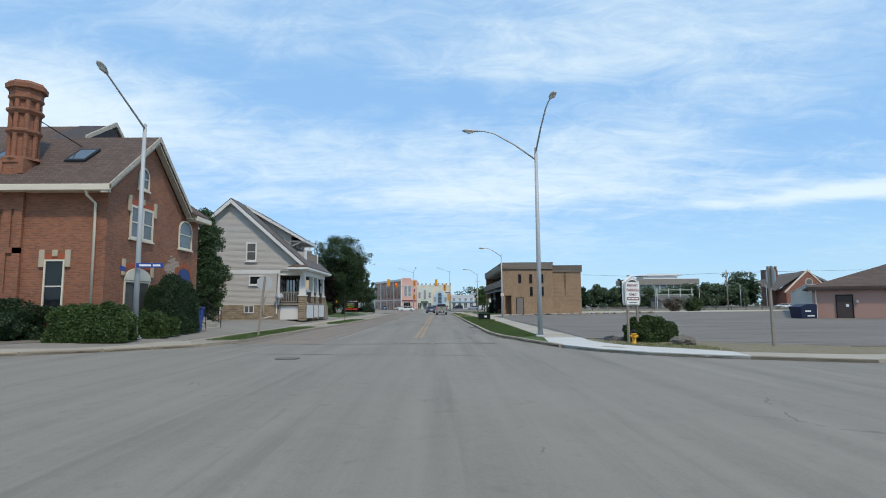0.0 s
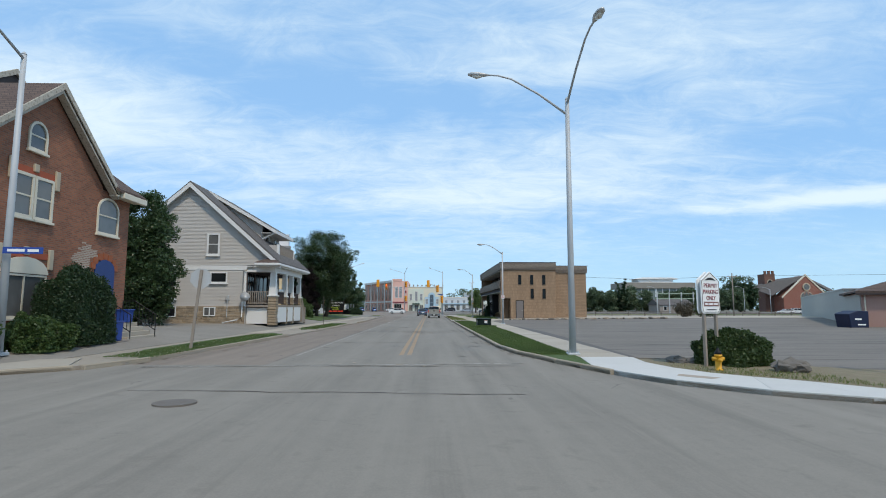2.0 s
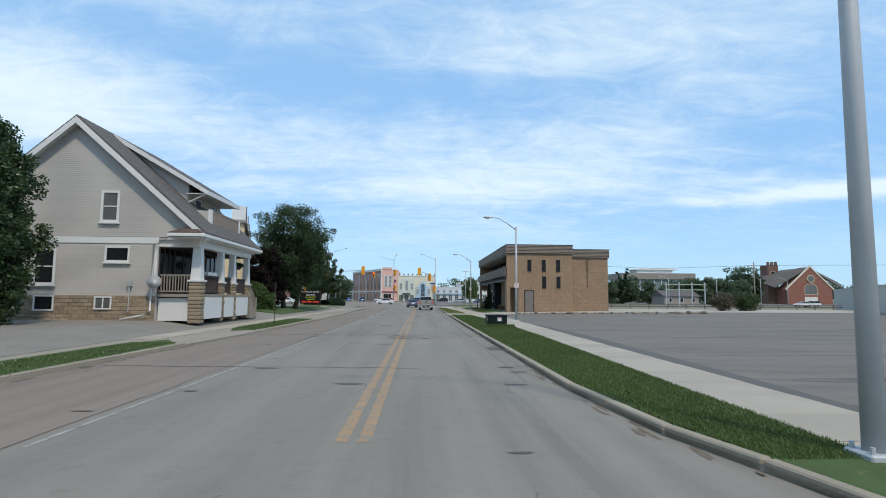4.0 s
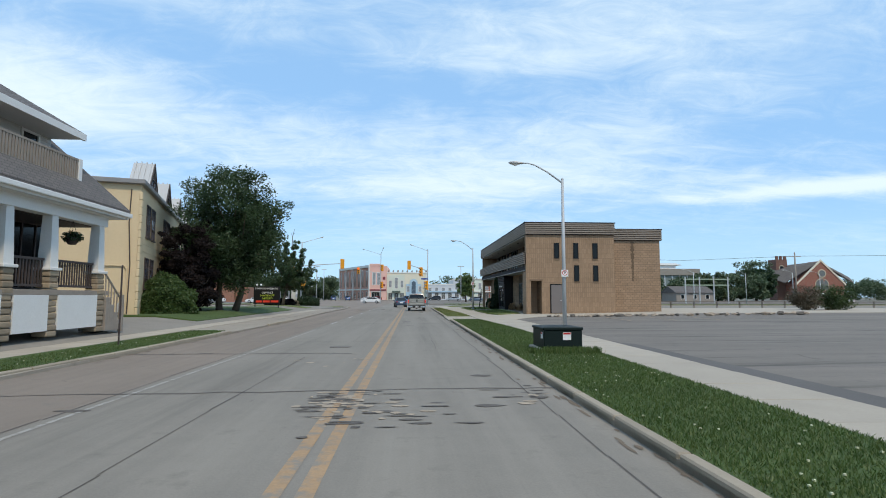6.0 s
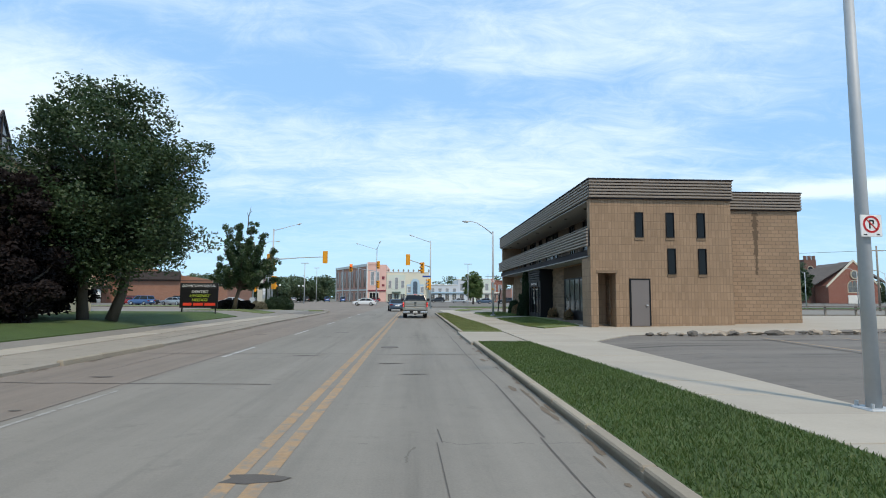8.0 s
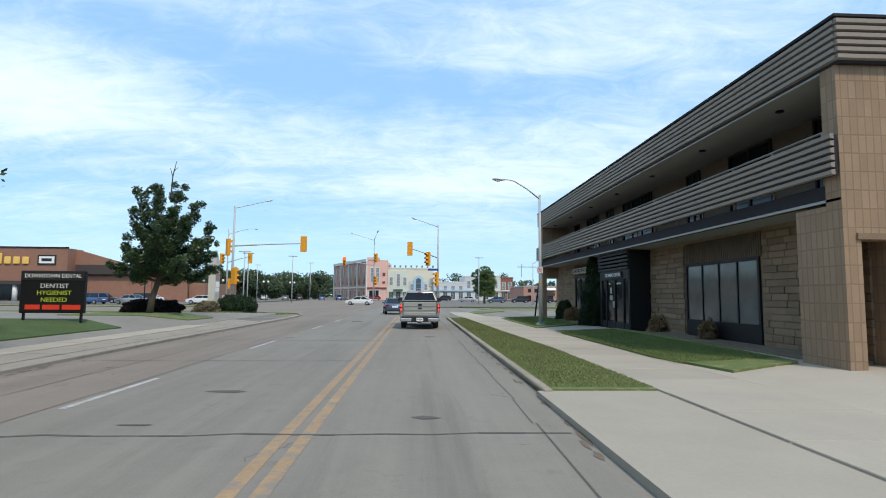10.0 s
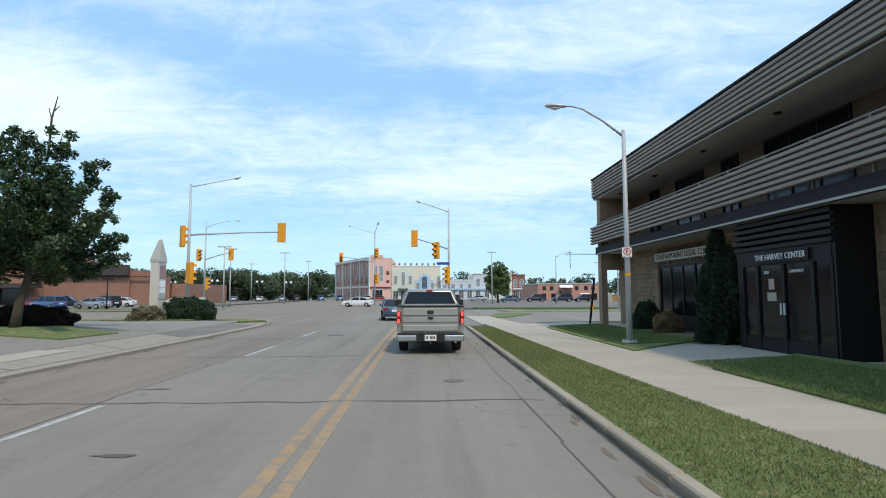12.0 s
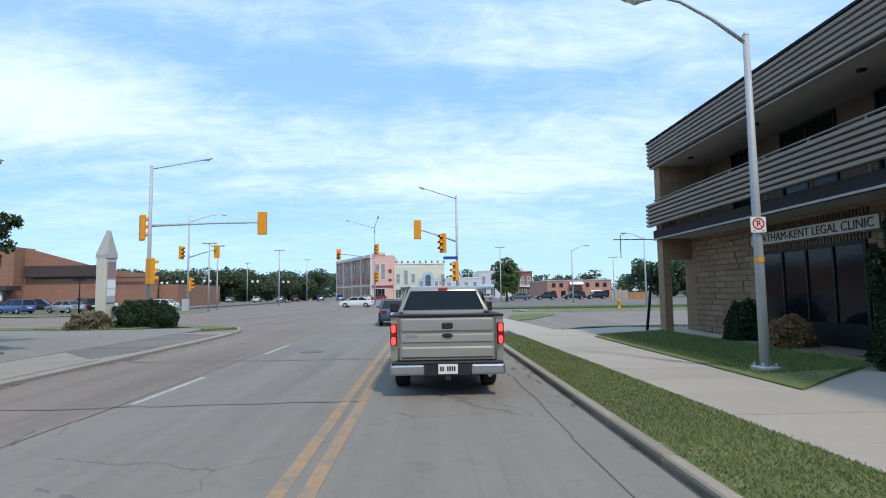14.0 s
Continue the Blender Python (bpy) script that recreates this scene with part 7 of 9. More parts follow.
for x0, x1, z0, z1, mt in ((-14.7, -14.1, 1.0, 1.2, ORANGE), (-14.0, -13.3, 1.0, 1.2, ORANGE), (-13.2, -12.45, 1.0, 1.2, ORANGE)):
    bm = B(); bx(bm, x0, x1, 99.885, 99.895, z0, z1); part("text_bar", bm, mt, bd)

# marker post in the grass strip
mk = thing("marker_post", (-7.9, 60.4, 0.13), "thin rusty steel marker post in the grass strip", "post")
bm = B(); bx(bm, -7.92, -7.88, 60.38, 60.42, 0.1, 2.62); part("post", bm, WOOD_DARK, mk)
# blue recycling bin and planter at the brick house
for x, y, z, h, lab in ((-12.95, 39.35, 0.965, 0.6, "blue plastic recycling box on the entry landing"), (-11.85, 36.55, 0.3, 0.8, "blue plastic recycling bin beside the clipped yew")):
    bn = thing("recycling_bin", (x, y, z), lab, "bin", "recycling bins")
    bm = B(); prism(bm, [(x - 0.25, y - 0.25, z), (x + 0.25, y - 0.25, z), (x + 0.3, y - 0.25, z + h), (x - 0.3, y - 0.25, z + h)], (0, 0.5, 0), 0.03); part("body", bm, BLUEPAINT, bn)
    bm = B(); bx(bm, x - 0.33, x + 0.33, y - 0.3, y + 0.3, z + h - 0.06, z + h, 0.015); part("rim", bm, BLUEPAINT, bn)
pl = thing("hanging_planter", (-11.1, 63.1, 3.6), "dark hanging planter with trailing plants under the porch", "planter")
bm = B(); tube(bm, [(-11.1, 63.1, 3.5), (-11.1, 63.1, 3.62), (-11.1, 63.1, 3.75)], [0.12, 0.2, 0.22], 12); part("basket", bm, WOOD_DARK, pl, "", True)
for k in range(3):
    bm = B(); tube(bm, [(-11.1 + 0.2 * math.cos(2.1 * k), 63.1 + 0.2 * math.sin(2.1 * k), 3.74), (-11.1, 63.1, 4.36)], 0.008, 4); part("chain", bm, BLACKMETAL, pl)
prng = np.random.default_rng(77)
pd = prng.normal(size=(900, 3)); pd /= np.linalg.norm(pd, axis=1, keepdims=True)
P = leaf_quads(np.array((-11.1, 63.1, 3.78)) + pd * prng.uniform(0.1, 0.36, (900, 1)) * np.array((1, 1, 0.6)), 0.05, prng)
ob = new("foliage", quads_mesh("foliage", P - np.array(BASE[pl.name]), LEAF_DARK)); ob.parent = pl
BOULDER = M("grey_boulder", (0.14, 0.125, 0.108), 0.9, var=0.6, scale=3, fine=20, fvar=0.4, bump=0.8)
# broken kerb stones at the lot's end
rk = random.Random(8)
for k in range(38):
    x = 11.1 + 0.53 * k + rk.uniform(-0.25, 0.25)
    y = 81.0 + 0.036 * k + rk.uniform(-0.18, 0.18)
    z = 0.24 + 0.0095 * (x - 10.3)
    st = thing("kerb_stop", (x, y, z), "broken concrete parking stop at the lot edge", "parking stop", "parking stops")
    bm = B(); ball(bm, (x, y, z + 0.03), 0.15, 2, (rk.uniform(0.8, 3.0), rk.uniform(0.6, 1.2), rk.uniform(0.4, 1.0)), 0.6, k); part("lump", bm, CRACKED if k % 3 else BOULDER, st)
for x, y, r in ((8.55, 30.45, 0.22), (8.9, 30.3, 0.17), (10.65, 28.3, 0.33)):
    st = thing("boulder", (x, y, 0.0), "grey boulder in the weedy corner bed", "rock", "boulders")
    bm = B(); ball(bm, (x, y, r * 0.3), r, 3, (1.4, 1.0, 0.68), 0.42, x * 7); part("stone", bm, BOULDER, st)
# manhole covers
IRON = M("cast_iron", (0.15, 0.13, 0.11), 0.75, metal=0.1, scale=6)
for x, y, r in ((-1.1, 60.9, 0.36), (-3.4, 23.6, 0.36), (2.2, 99.0, 0.2), (-2.2, 112, 0.36), (0.9, 78.5, 0.3)):
    mh = thing("manhole_cover", (x, y, 0.004), "dark cast-iron manhole cover in the road", "manhole", "manhole covers")
    bm = B(); tube(bm, [(x, y, -0.02), (x, y, 0.012)], r, 24); part("cover", bm, IRON, mh)
# catch basin in the kerb
cb = thing("catch_basin", (3.6, 45.5, 0), "rusty kerb catch basin with leaf litter", "drain")
bm = B(); bx(bm, 3.35, 3.85, 45.0, 46.0, 0.0, 0.016); part("grate", bm, SEAL, cb)

# guard rail beyond the lot
RAILSTEEL = M("weathered_rail_steel", (0.16, 0.14, 0.12), 0.7, metal=0.2, scale=2)
gr = thing("guard_rail", (45, 106, 0.45), "low weathered steel guard rail beyond the lot", "guard rail")
for z in (0.75, 1.0):
    bm = B(); bx(bm, 26, 64, 105.9, 106.0, z, z + 0.1, 0.01); part("rail", bm, RAILSTEEL, gr)
for k in range(14):
    bm = B(); bx(bm, 26.2 + 2.8 * k, 26.35 + 2.8 * k, 106.0, 106.12, 0.2, 1.15); part("post", bm, WOOD_GREY, gr)

fh = thing("fire_hydrant", (19.3, 144.8, 0.12), "yellow fire hydrant on the far verge", "hydrant")
x, y, z = 19.3, 144.8, 0.12
bm = B(); tube(bm, [(x, y, z), (x, y, z + 0.06), (x, y, z + 0.07), (x, y, z + 0.6), (x, y, z + 0.62), (x, y, z + 0.8), (x, y, z + 0.9)], [0.18, 0.18, 0.12, 0.12, 0.16, 0.13, 0.04], 12); part("barrel", bm, HYDRANT, fh, "", True)
bm = B(); tube(bm, [(x - 0.28, y, z + 0.48), (x + 0.28, y, z + 0.48)], 0.08, 8); part("outlet", bm, HYDRANT, fh, "", True)


# ---------------------------------------------------------------- vegetation
def leaf_part(name, P, mat, parent, label=""):
    me = quads_mesh(name, P - np.array(BASE[parent.name]), mat)
    ob = new(name, me)
    ob.parent = parent
    BASE[ob.name] = BASE[parent.name]
    return tagged(ob, label)


def tree(name, x, y, z, h, bare, r, leaf, n, size, seed, label, limbs=11, plume=0.0, stems=1, lean=0.0, group="", squat=1.0, fill=0, taper=0.0):
    """Trunk and limbs, with leaf clumps strung along the limbs and over the crown's outline."""
    profile = lambda f: float(np.interp(f, [0, 0.15, 0.4, 0.7, 0.88, 1.0], [0.45, 0.82, 1.0, 0.9, 0.66, 0.3])) * (1 - taper * f * 0.9)
    rng = np.random.default_rng(seed)
    t = thing(name, (x, y, z), label, "tree", group)
    bm = B()
    base = np.array((x, y, z))
    C, R = [], []
    for s in range(stems):
        off = np.array((0.0, 0.0, 0.0)) if stems == 1 else np.array((0.55 * (s * 2 - 1), 0.35 * s, 0.0))
        fork = base + off * 1.5 + np.array((lean, 0, bare))
        r0 = 0.028 * h / stems ** 0.5
        tube(bm, [base + off, base + off * 1.3 + (fork - base - off * 1.3) * 0.5, fork, fork + np.array((0, 0, h * 0.35))], [r0 * 1.25, r0, r0 * 0.85, r0 * 0.3], 9)
        for k in range(limbs):
            a = 2 * math.pi * (k * 0.618 + s * 0.5) + rng.uniform(-0.3, 0.3)
            up = (k + 0.5) / limbs
            lift = 0.12 + 0.76 * up * rng.uniform(0.92, 1.05)
            reach = r * profile(lift) * rng.uniform(0.72, 1.0)
            top = np.array((x + lean + off[0], y + off[1], z)) + np.array((math.cos(a) * reach, math.sin(a) * reach, bare + (h - bare) * lift))
            st = fork + np.array((0, 0, h * 0.25 * up))
            mid = st + (top - st) * 0.5 + np.array((0, 0, -0.06 * h * (1 - up) + plume * 0.04 * h)) + rng.normal(size=3) * 0.2
            tube(bm, [st, mid, top], [r0 * 0.45, r0 * 0.25, r0 * 0.06], 6)
            for f in np.linspace(0.3, 1.0, 6):
                p = (1 - f) ** 2 * st + 2 * f * (1 - f) * mid + f * f * top
                spread = (0.10 if plume else 0.15) * r * (1.25 - 0.5 * f)
                for j in range(2 if plume else 3):
                    C.append(p + rng.normal(size=3) * spread * np.array((1, 1, 0.75)))
                    R.append(spread * rng.uniform(0.8, 1.35))
    part("trunk", bm, BARK, t, "", True)
    for k in range(fill):
        a, hz = rng.uniform(0, 2 * math.pi), rng.uniform(0.03, 0.94)
        q = rng.uniform(0.2, 1.0) ** 0.5 * 0.86 * r * profile(hz)
        C.append(np.array((x + lean + math.cos(a) * q, y + math.sin(a) * q, z + bare + (h - bare) * hz)))
        R.append(r * rng.uniform(0.13, 0.22))
    C, R = np.array(C), np.array(R)
    w = R ** 2
    idx = rng.choice(len(C), size=n, p=w / w.sum())
    d = rng.normal(size=(n, 3))
    d /= np.linalg.norm(d, axis=1, keepdims=True)
    P = C[idx] + d * (R[idx] * rng.uniform(0.45, 1.08, n))[:, None] * np.array((1.15, 1.15, 0.85 * squat))
    leaf_part("crown", leaf_quads(P, size, rng, 0.3), leaf, t)
    return t


def plume_tree(name, x, y, z, h, fork, r, leaf, n, size, seed, label):
    """Vase-shaped tree: limbs sweep out of a short trunk and up, each ending in a plume of leaf clumps."""
    rng = np.random.default_rng(seed)
    t = thing(name, (x, y, z), label, "tree")
    bm = B()
    base, top = np.array((x, y, z)), np.array((x + 0.4, y, z + fork))
    tube(bm, [base, base + np.array((0.12, 0, fork * 0.5)), top, top + np.array((0.05, 0, h * 0.4))], [0.21, 0.17, 0.15, 0.05], 10)
    C, R = [], []
    k_all = 24
    for k in range(k_all):
        u = (k + 0.5) / k_all
        a = 2 * math.pi * k * 0.618 + rng.uniform(-0.25, 0.25)
        el = radians(12 + 74 * u ** 0.9) + rng.uniform(-0.08, 0.08)
        way = np.array((math.cos(a) * math.cos(el), math.sin(a) * math.cos(el), math.sin(el)))
        ln = 1.0 / math.sqrt((math.cos(el) / r) ** 2 + (math.sin(el) / (h - fork)) ** 2) * rng.uniform(0.82, 1.06)
        st = top + np.array((0, 0, h * 0.16 * u))
        end = top + way * ln + np.array((0.5, 0, 0))
        mid = (st + end) / 2 + np.array((way[0] * 0.3, way[1] * 0.3, -0.25))
        tube(bm, [st, mid, end], [0.06, 0.035, 0.012], 6)
        for f in np.linspace(0.3, 1.0, 9):
            p = (1 - f) ** 2 * st + 2 * f * (1 - f) * mid + f * f * end
            for j in range(2):
                wide = 0.31 * (1.3 - 0.5 * f)
                C.append(p + rng.normal(size=3) * wide * 0.55)
                R.append(wide * rng.uniform(0.7, 1.15))
    part("trunk", bm, BARK, t, "", True)
    C, R = np.array(C), np.array(R)
    w = R ** 2
    idx = rng.choice(len(C), size=n, p=w / w.sum())
    d = rng.normal(size=(n, 3)); d /= np.linalg.norm(d, axis=1, keepdims=True)
    P = C[idx] + d * (R[idx] * rng.uniform(0.4, 1.1, n))[:, None]
    leaf_part("crown", leaf_quads(P, size, rng, 0.3), leaf, t)
    return t


def shrub(x, y, z, rx, ry, h, leaf, n, size, seed, label, boxy=2.0, group="shrubs", rough=0.12, name="shrub"):
    """Leaves over a rounded form; a solid dark core stands in for inner shade."""
    rng = np.random.default_rng(seed)
    t = thing(name, (x, y, z), label, "shrub", group)
    d = rng.normal(size=(n, 3))
    d[:, 2] = np.abs(d[:, 2]) * 1.0 - 0.15
    d /= (np.abs(d) ** boxy).sum(1, keepdims=True) ** (1 / boxy)
    wob = np.array([noise.noise(Vector(v) * 2.4 + Vector((seed, 0, 0))) for v in d])
    k = (1 + rough * 1.6 * wob + rng.normal(size=n) * 0.035)
    P = d * k[:, None] * np.array((rx, ry, h * 0.88)) + np.array((x, y, z + h * 0.1))
    P[:, 2] = np.maximum(P[:, 2], z + 0.02)
    leaf_part("foliage", leaf_quads(P, size, rng), leaf, t)
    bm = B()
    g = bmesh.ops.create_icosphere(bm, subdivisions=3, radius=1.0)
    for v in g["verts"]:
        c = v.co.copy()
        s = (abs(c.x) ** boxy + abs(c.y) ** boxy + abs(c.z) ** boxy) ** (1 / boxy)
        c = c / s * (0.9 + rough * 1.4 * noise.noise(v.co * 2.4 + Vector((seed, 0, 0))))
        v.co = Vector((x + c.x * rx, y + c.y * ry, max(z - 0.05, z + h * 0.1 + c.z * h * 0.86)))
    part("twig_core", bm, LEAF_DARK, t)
    return t


tree("street_tree", -13.25, 86.6, 0.5, 11.3, 2.4, 4.35, LEAF, 100000, 0.088, 11, "large leafy maple with two trunks on the lawn", 13, stems=2, lean=0.25, fill=92, taper=0.0)
plume_tree("corner_tree", -14.2, 109.6, 0.5, 8.1, 1.9, 3.15, LEAF_PEAR, 62000, 0.075, 15, "young tree with dark upswept leafy plumes in a grass bed")
sp = thing("dead_twig", (-13.2, 109.6, 8.2), "bare dead leader twig at the top of the young maple", "twig")
bm = B(); tube(bm, [(-13.3, 109.6, 7.2), (-13.25, 109.6, 8.8), (-13.05, 109.6, 9.75)], [0.05, 0.04, 0.015], 5); tube(bm, [(-13.25, 109.6, 8.8), (-13.45, 109.7, 9.3)], [0.03, 0.015], 5); tube(bm, [(-13.2, 109.6, 9.1), (-12.95, 109.6, 9.35)], [0.03, 0.015], 5); part("twig", bm, BARK, sp)
tree("purple_tree", -14.9, 83.4, 0.5, 7.1, 0.25, 2.3, LEAF_PURPLE, 46000, 0.1, 8, "dark purple-leaved ornamental tree beside the cream building", 11, fill=30)
tree("purple_tree", -17.0, 88.0, 0.55, 7.2, 0.4, 2.7, LEAF_PURPLE, 30000, 0.11, 18, "dark purple-leaved ornamental tree behind the maple", 11, fill=30)
tree("cedar_tree", -18.1, 50.4, 0.5, 9.1, 0.5, 2.75, LEAF_PEAR, 70000, 0.085, 21, "dense green tree between the two houses", 14, fill=190, taper=0.35)
# shrubs at the brick house
shrub(-12.95, 29.5, 0.2, 1.5, 0.9, 1.5, LEAF_BRIGHT, 22000, 0.05, 31, "clipped green hedge before the brick wall", 3.2)
shrub(-17.8, 30.0, 0.25, 2.3, 1.1, 1.5, LEAF_DARK, 22000, 0.055, 32, "spreading dark juniper before the brick wall", 2.2, rough=0.35)
shrub(-12.25, 34.8, 0.3, 0.95, 1.5, 2.6, LEAF_DARK, 36000, 0.045, 33, "tall clipped dark yew before the brick house", 3.0)
shrub(-12.0, 32.4, 0.24, 0.95, 0.9, 1.0, LEAF_BRIGHT, 14000, 0.05, 34, "low spreading shrub under the lamp post", 2.2, rough=0.3)
shrub(-21.8, 30.2, 0.25, 2.0, 1.0, 1.3, LEAF_DARK, 14000, 0.055, 36, "spreading dark juniper before the brick wall", 2.2, rough=0.35)
# corner of the lot
shrub(10.03, 30.05, -0.06, 1.04, 0.75, 1.02, LEAF_HEDGE, 22000, 0.045, 35, "rounded green shrub under the permit sign", 2.4, rough=0.2)
# cream building and porch side
shrub(-14.65, 79.0, 0.5, 1.75, 1.6, 2.3, LEAF_BRIGHT, 20000, 0.08, 41, "large round bright green shrub at the cream wall", 2.2, rough=0.18)
# office front
shrub(11.0, 110.6, 0.28, 0.54, 0.54, 1.1, LEAF_DARK, 4000, 0.06, 51, "round dark clipped shrub by the office wall", 2.3)
shrub(10.9, 108.4, 0.28, 0.52, 0.5, 0.77, LEAF_DRY, 3500, 0.055, 52, "dried brown round shrub by the office wall", 2.2)
shrub(11.15, 104.85, 0.25, 0.66, 0.85, 2.9, LEAF_PINE, 26000, 0.055, 53, "tall dark evergreen beside the entrance", 2.0, rough=0.45)
shrub(11.45, 98.3, 0.28, 0.28, 0.3, 0.62, LEAF_DRY, 1500, 0.06, 54, "small bare brown shrub by the office wall", 2.2, rough=0.4)
shrub(11.5, 94.4, 0.28, 0.26, 0.28, 0.55, LEAF_DRY, 1500, 0.055, 55, "small brown shrub below the shop window", 2.2, rough=0.4)
# beds at the junction
shrub(-14.2, 125.4, 0.18, 1.5, 1.1, 1.35, LEAF_DARK, 12000, 0.06, 61, "dark green shrub beside the pylon sign", 2.3, rough=0.25)
shrub(-16.2, 123.6, 0.18, 0.85, 0.7, 0.8, LEAF_STRAW, 5000, 0.13, 62, "dry ornamental grass clump at the pylon sign", 2.0, rough=0.4)
shrub(-14.8, 111.2, 0.5, 1.7, 0.8, 0.8, LEAF_PURPLE, 12000, 0.06, 63, "low dark hedge under the young maple", 2.6, rough=0.2)
tree("scraggly_bush", 37.2, 91.0, 0.5, 2.4, 0.15, 1.7, LEAF_TWIG, 5200, 0.075, 64, "scraggly grey-brown bush at the edge of the lot", 20)
tree("scraggly_bush", 40.4, 91.6, 0.5, 2.6, 0.15, 1.9, LEAF_HEDGE, 6200, 0.08, 65, "scraggly green bush at the edge of the lot", 20)

# distant trees: one object for each wood
def wood(name, spots, leaf, size, per, seed, label):
    rng = np.random.default_rng(seed)
    Q = []
    for x, y, h, r in spots:
        k = max(6, int(r * 3))
        C = np.stack([rng.normal(0, r * 0.5, k), rng.normal(0, r * 0.4, k), h * rng.uniform(0.12, 0.86, k)], 1)
        idx = rng.integers(0, k, per)
        d = rng.normal(size=(per, 3)); d /= np.linalg.norm(d, axis=1, keepdims=True)
        P = C[idx] + d * (0.38 * r * rng.uniform(0.5, 1.1, per))[:, None] * np.array((1, 1, 0.8))
        P[:, 2] = np.clip(P[:, 2], 0.2, h)
        Q.append(P + np.array((x, y, 0)))
    P = np.concatenate(Q)
    ob = new(name, quads_mesh(name, leaf_quads(P, size, rng, 0.2), leaf))
    return tagged(ob, label, "trees", "", "stuff")


rw = random.Random(12)
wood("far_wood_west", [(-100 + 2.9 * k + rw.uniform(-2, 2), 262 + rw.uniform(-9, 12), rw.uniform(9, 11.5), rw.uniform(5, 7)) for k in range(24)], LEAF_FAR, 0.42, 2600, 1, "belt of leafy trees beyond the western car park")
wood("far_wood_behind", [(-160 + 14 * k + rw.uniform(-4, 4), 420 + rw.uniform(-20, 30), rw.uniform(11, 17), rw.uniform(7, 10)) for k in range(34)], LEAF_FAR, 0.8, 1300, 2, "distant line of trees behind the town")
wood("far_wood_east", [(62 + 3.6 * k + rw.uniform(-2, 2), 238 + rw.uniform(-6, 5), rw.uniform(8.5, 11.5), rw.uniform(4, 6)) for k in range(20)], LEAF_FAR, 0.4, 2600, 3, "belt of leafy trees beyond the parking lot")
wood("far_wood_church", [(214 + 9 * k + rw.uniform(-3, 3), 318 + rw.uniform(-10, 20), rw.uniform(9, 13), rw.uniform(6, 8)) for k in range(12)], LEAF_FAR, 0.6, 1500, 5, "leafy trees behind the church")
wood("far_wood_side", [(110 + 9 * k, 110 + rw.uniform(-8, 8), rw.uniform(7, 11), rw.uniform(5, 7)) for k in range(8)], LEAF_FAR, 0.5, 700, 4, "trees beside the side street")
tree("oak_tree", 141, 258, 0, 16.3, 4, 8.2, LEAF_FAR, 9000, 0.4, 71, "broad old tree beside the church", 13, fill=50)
tree("oak_tree", 137, 248, 0, 12.5, 2, 5.6, LEAF_DARK, 9000, 0.42, 72, "dark round tree beside the church", 12, fill=50)
tree("spruce_tree", 78, 232, 0, 15, 1, 3.4, LEAF_DARK, 3500, 0.4, 73, "pointed dark spruce beyond the lot", 14, 0.5)
tree("spruce_tree", 58, 225, 0, 9, 1, 3.8, LEAF_DARK, 3000, 0.4, 74, "dark conifer beyond the lot", 12, fill=50)
tree("plaza_tree", 16.4, 196, 0.06, 8.3, 1.9, 2.7, LEAF_PLAZA, 20000, 0.17, 75, "leafy street tree before the pastel buildings", 12, fill=50)
tree("corner_maple", 30, 140, 0.0, 6.0, 1.6, 2.6, LEAF, 5000, 0.16, 76, "green tree beyond the office corner", 11, fill=50)

# grass blades
def grass(name, f, n, seed, h, label, mat=None):
    """Blades scattered by f(rng, n) -> points on the turf."""
    rng = np.random.default_rng(seed)
    P = f(rng, n)
    a = rng.uniform(0, 2 * math.pi, n)
    u = np.stack([np.cos(a), np.sin(a), np.zeros(n)], 1) * 0.008
    tip = np.stack([rng.normal(0, 0.022, n), rng.normal(0, 0.022, n), h * rng.uniform(0.5, 1.3, n)], 1)
    Q = np.stack([P - u, P + u, P + tip + u * 0.3, P + tip - u * 0.3], 1)
    return tagged(new(name, quads_mesh(name, Q, mat or GRASS)), label, "grass", "", "stuff")


def verge_points(y0, y1, f1, f2, z):
    def f(rng, n):
        y = rng.uniform(y0, y1, n)
        a, b = np.array([f1(v) for v in y]), np.array([f2(v) for v in y])
        return np.stack([a + (b - a) * rng.uniform(0, 1, n), y, np.full(n, z)], 1)
    return f


grass("grass_verge", verge_points(32, 79.3, lambda y: KR(y) + 0.17, W1, 0.115), 150000, 1, 0.045, "mown grass blades on the verge")
grass("grass_junction", verge_points(85.8, 115.4, lambda y: KR(y) + 0.17, W1, 0.115), 80000, 2, 0.035, "short dry grass on the verge", GRASS_DRY)
grass("grass_island_blades", verge_points(31, 46, lambda y: -9.0, lambda y: -7.45, 0.125), 20000, 3, 0.035, "mown grass blades on the island")
grass("grass_strip_blades", verge_points(54.5, 67.5, lambda y: -8.5, lambda y: -6.95, 0.125), 16000, 4, 0.035, "mown grass blades on the strip")
grass("office_grass_blades", lambda rng, n: (lambda x, y: np.stack([x, y, 0.145 + 0.045 * np.maximum(0, x - 7.5)], 1))(rng.uniform(7.8, 10.35, n), np.where(rng.random(n) < 0.5, rng.uniform(89, 100.5, n), rng.uniform(104.8, 115, n))), 80000, 5, 0.04, "mown grass blades before the office", GRASS_MIX)
grass("tall_weeds", lambda rng, n: np.stack([np.clip(rng.normal(5.45, 0.55, n), 4.5, 6.3), 57.5 + rng.normal(0, 0.16, n), np.full(n, 0.12)], 1), 2600, 6, 0.15, "tall grass round the transformer box")
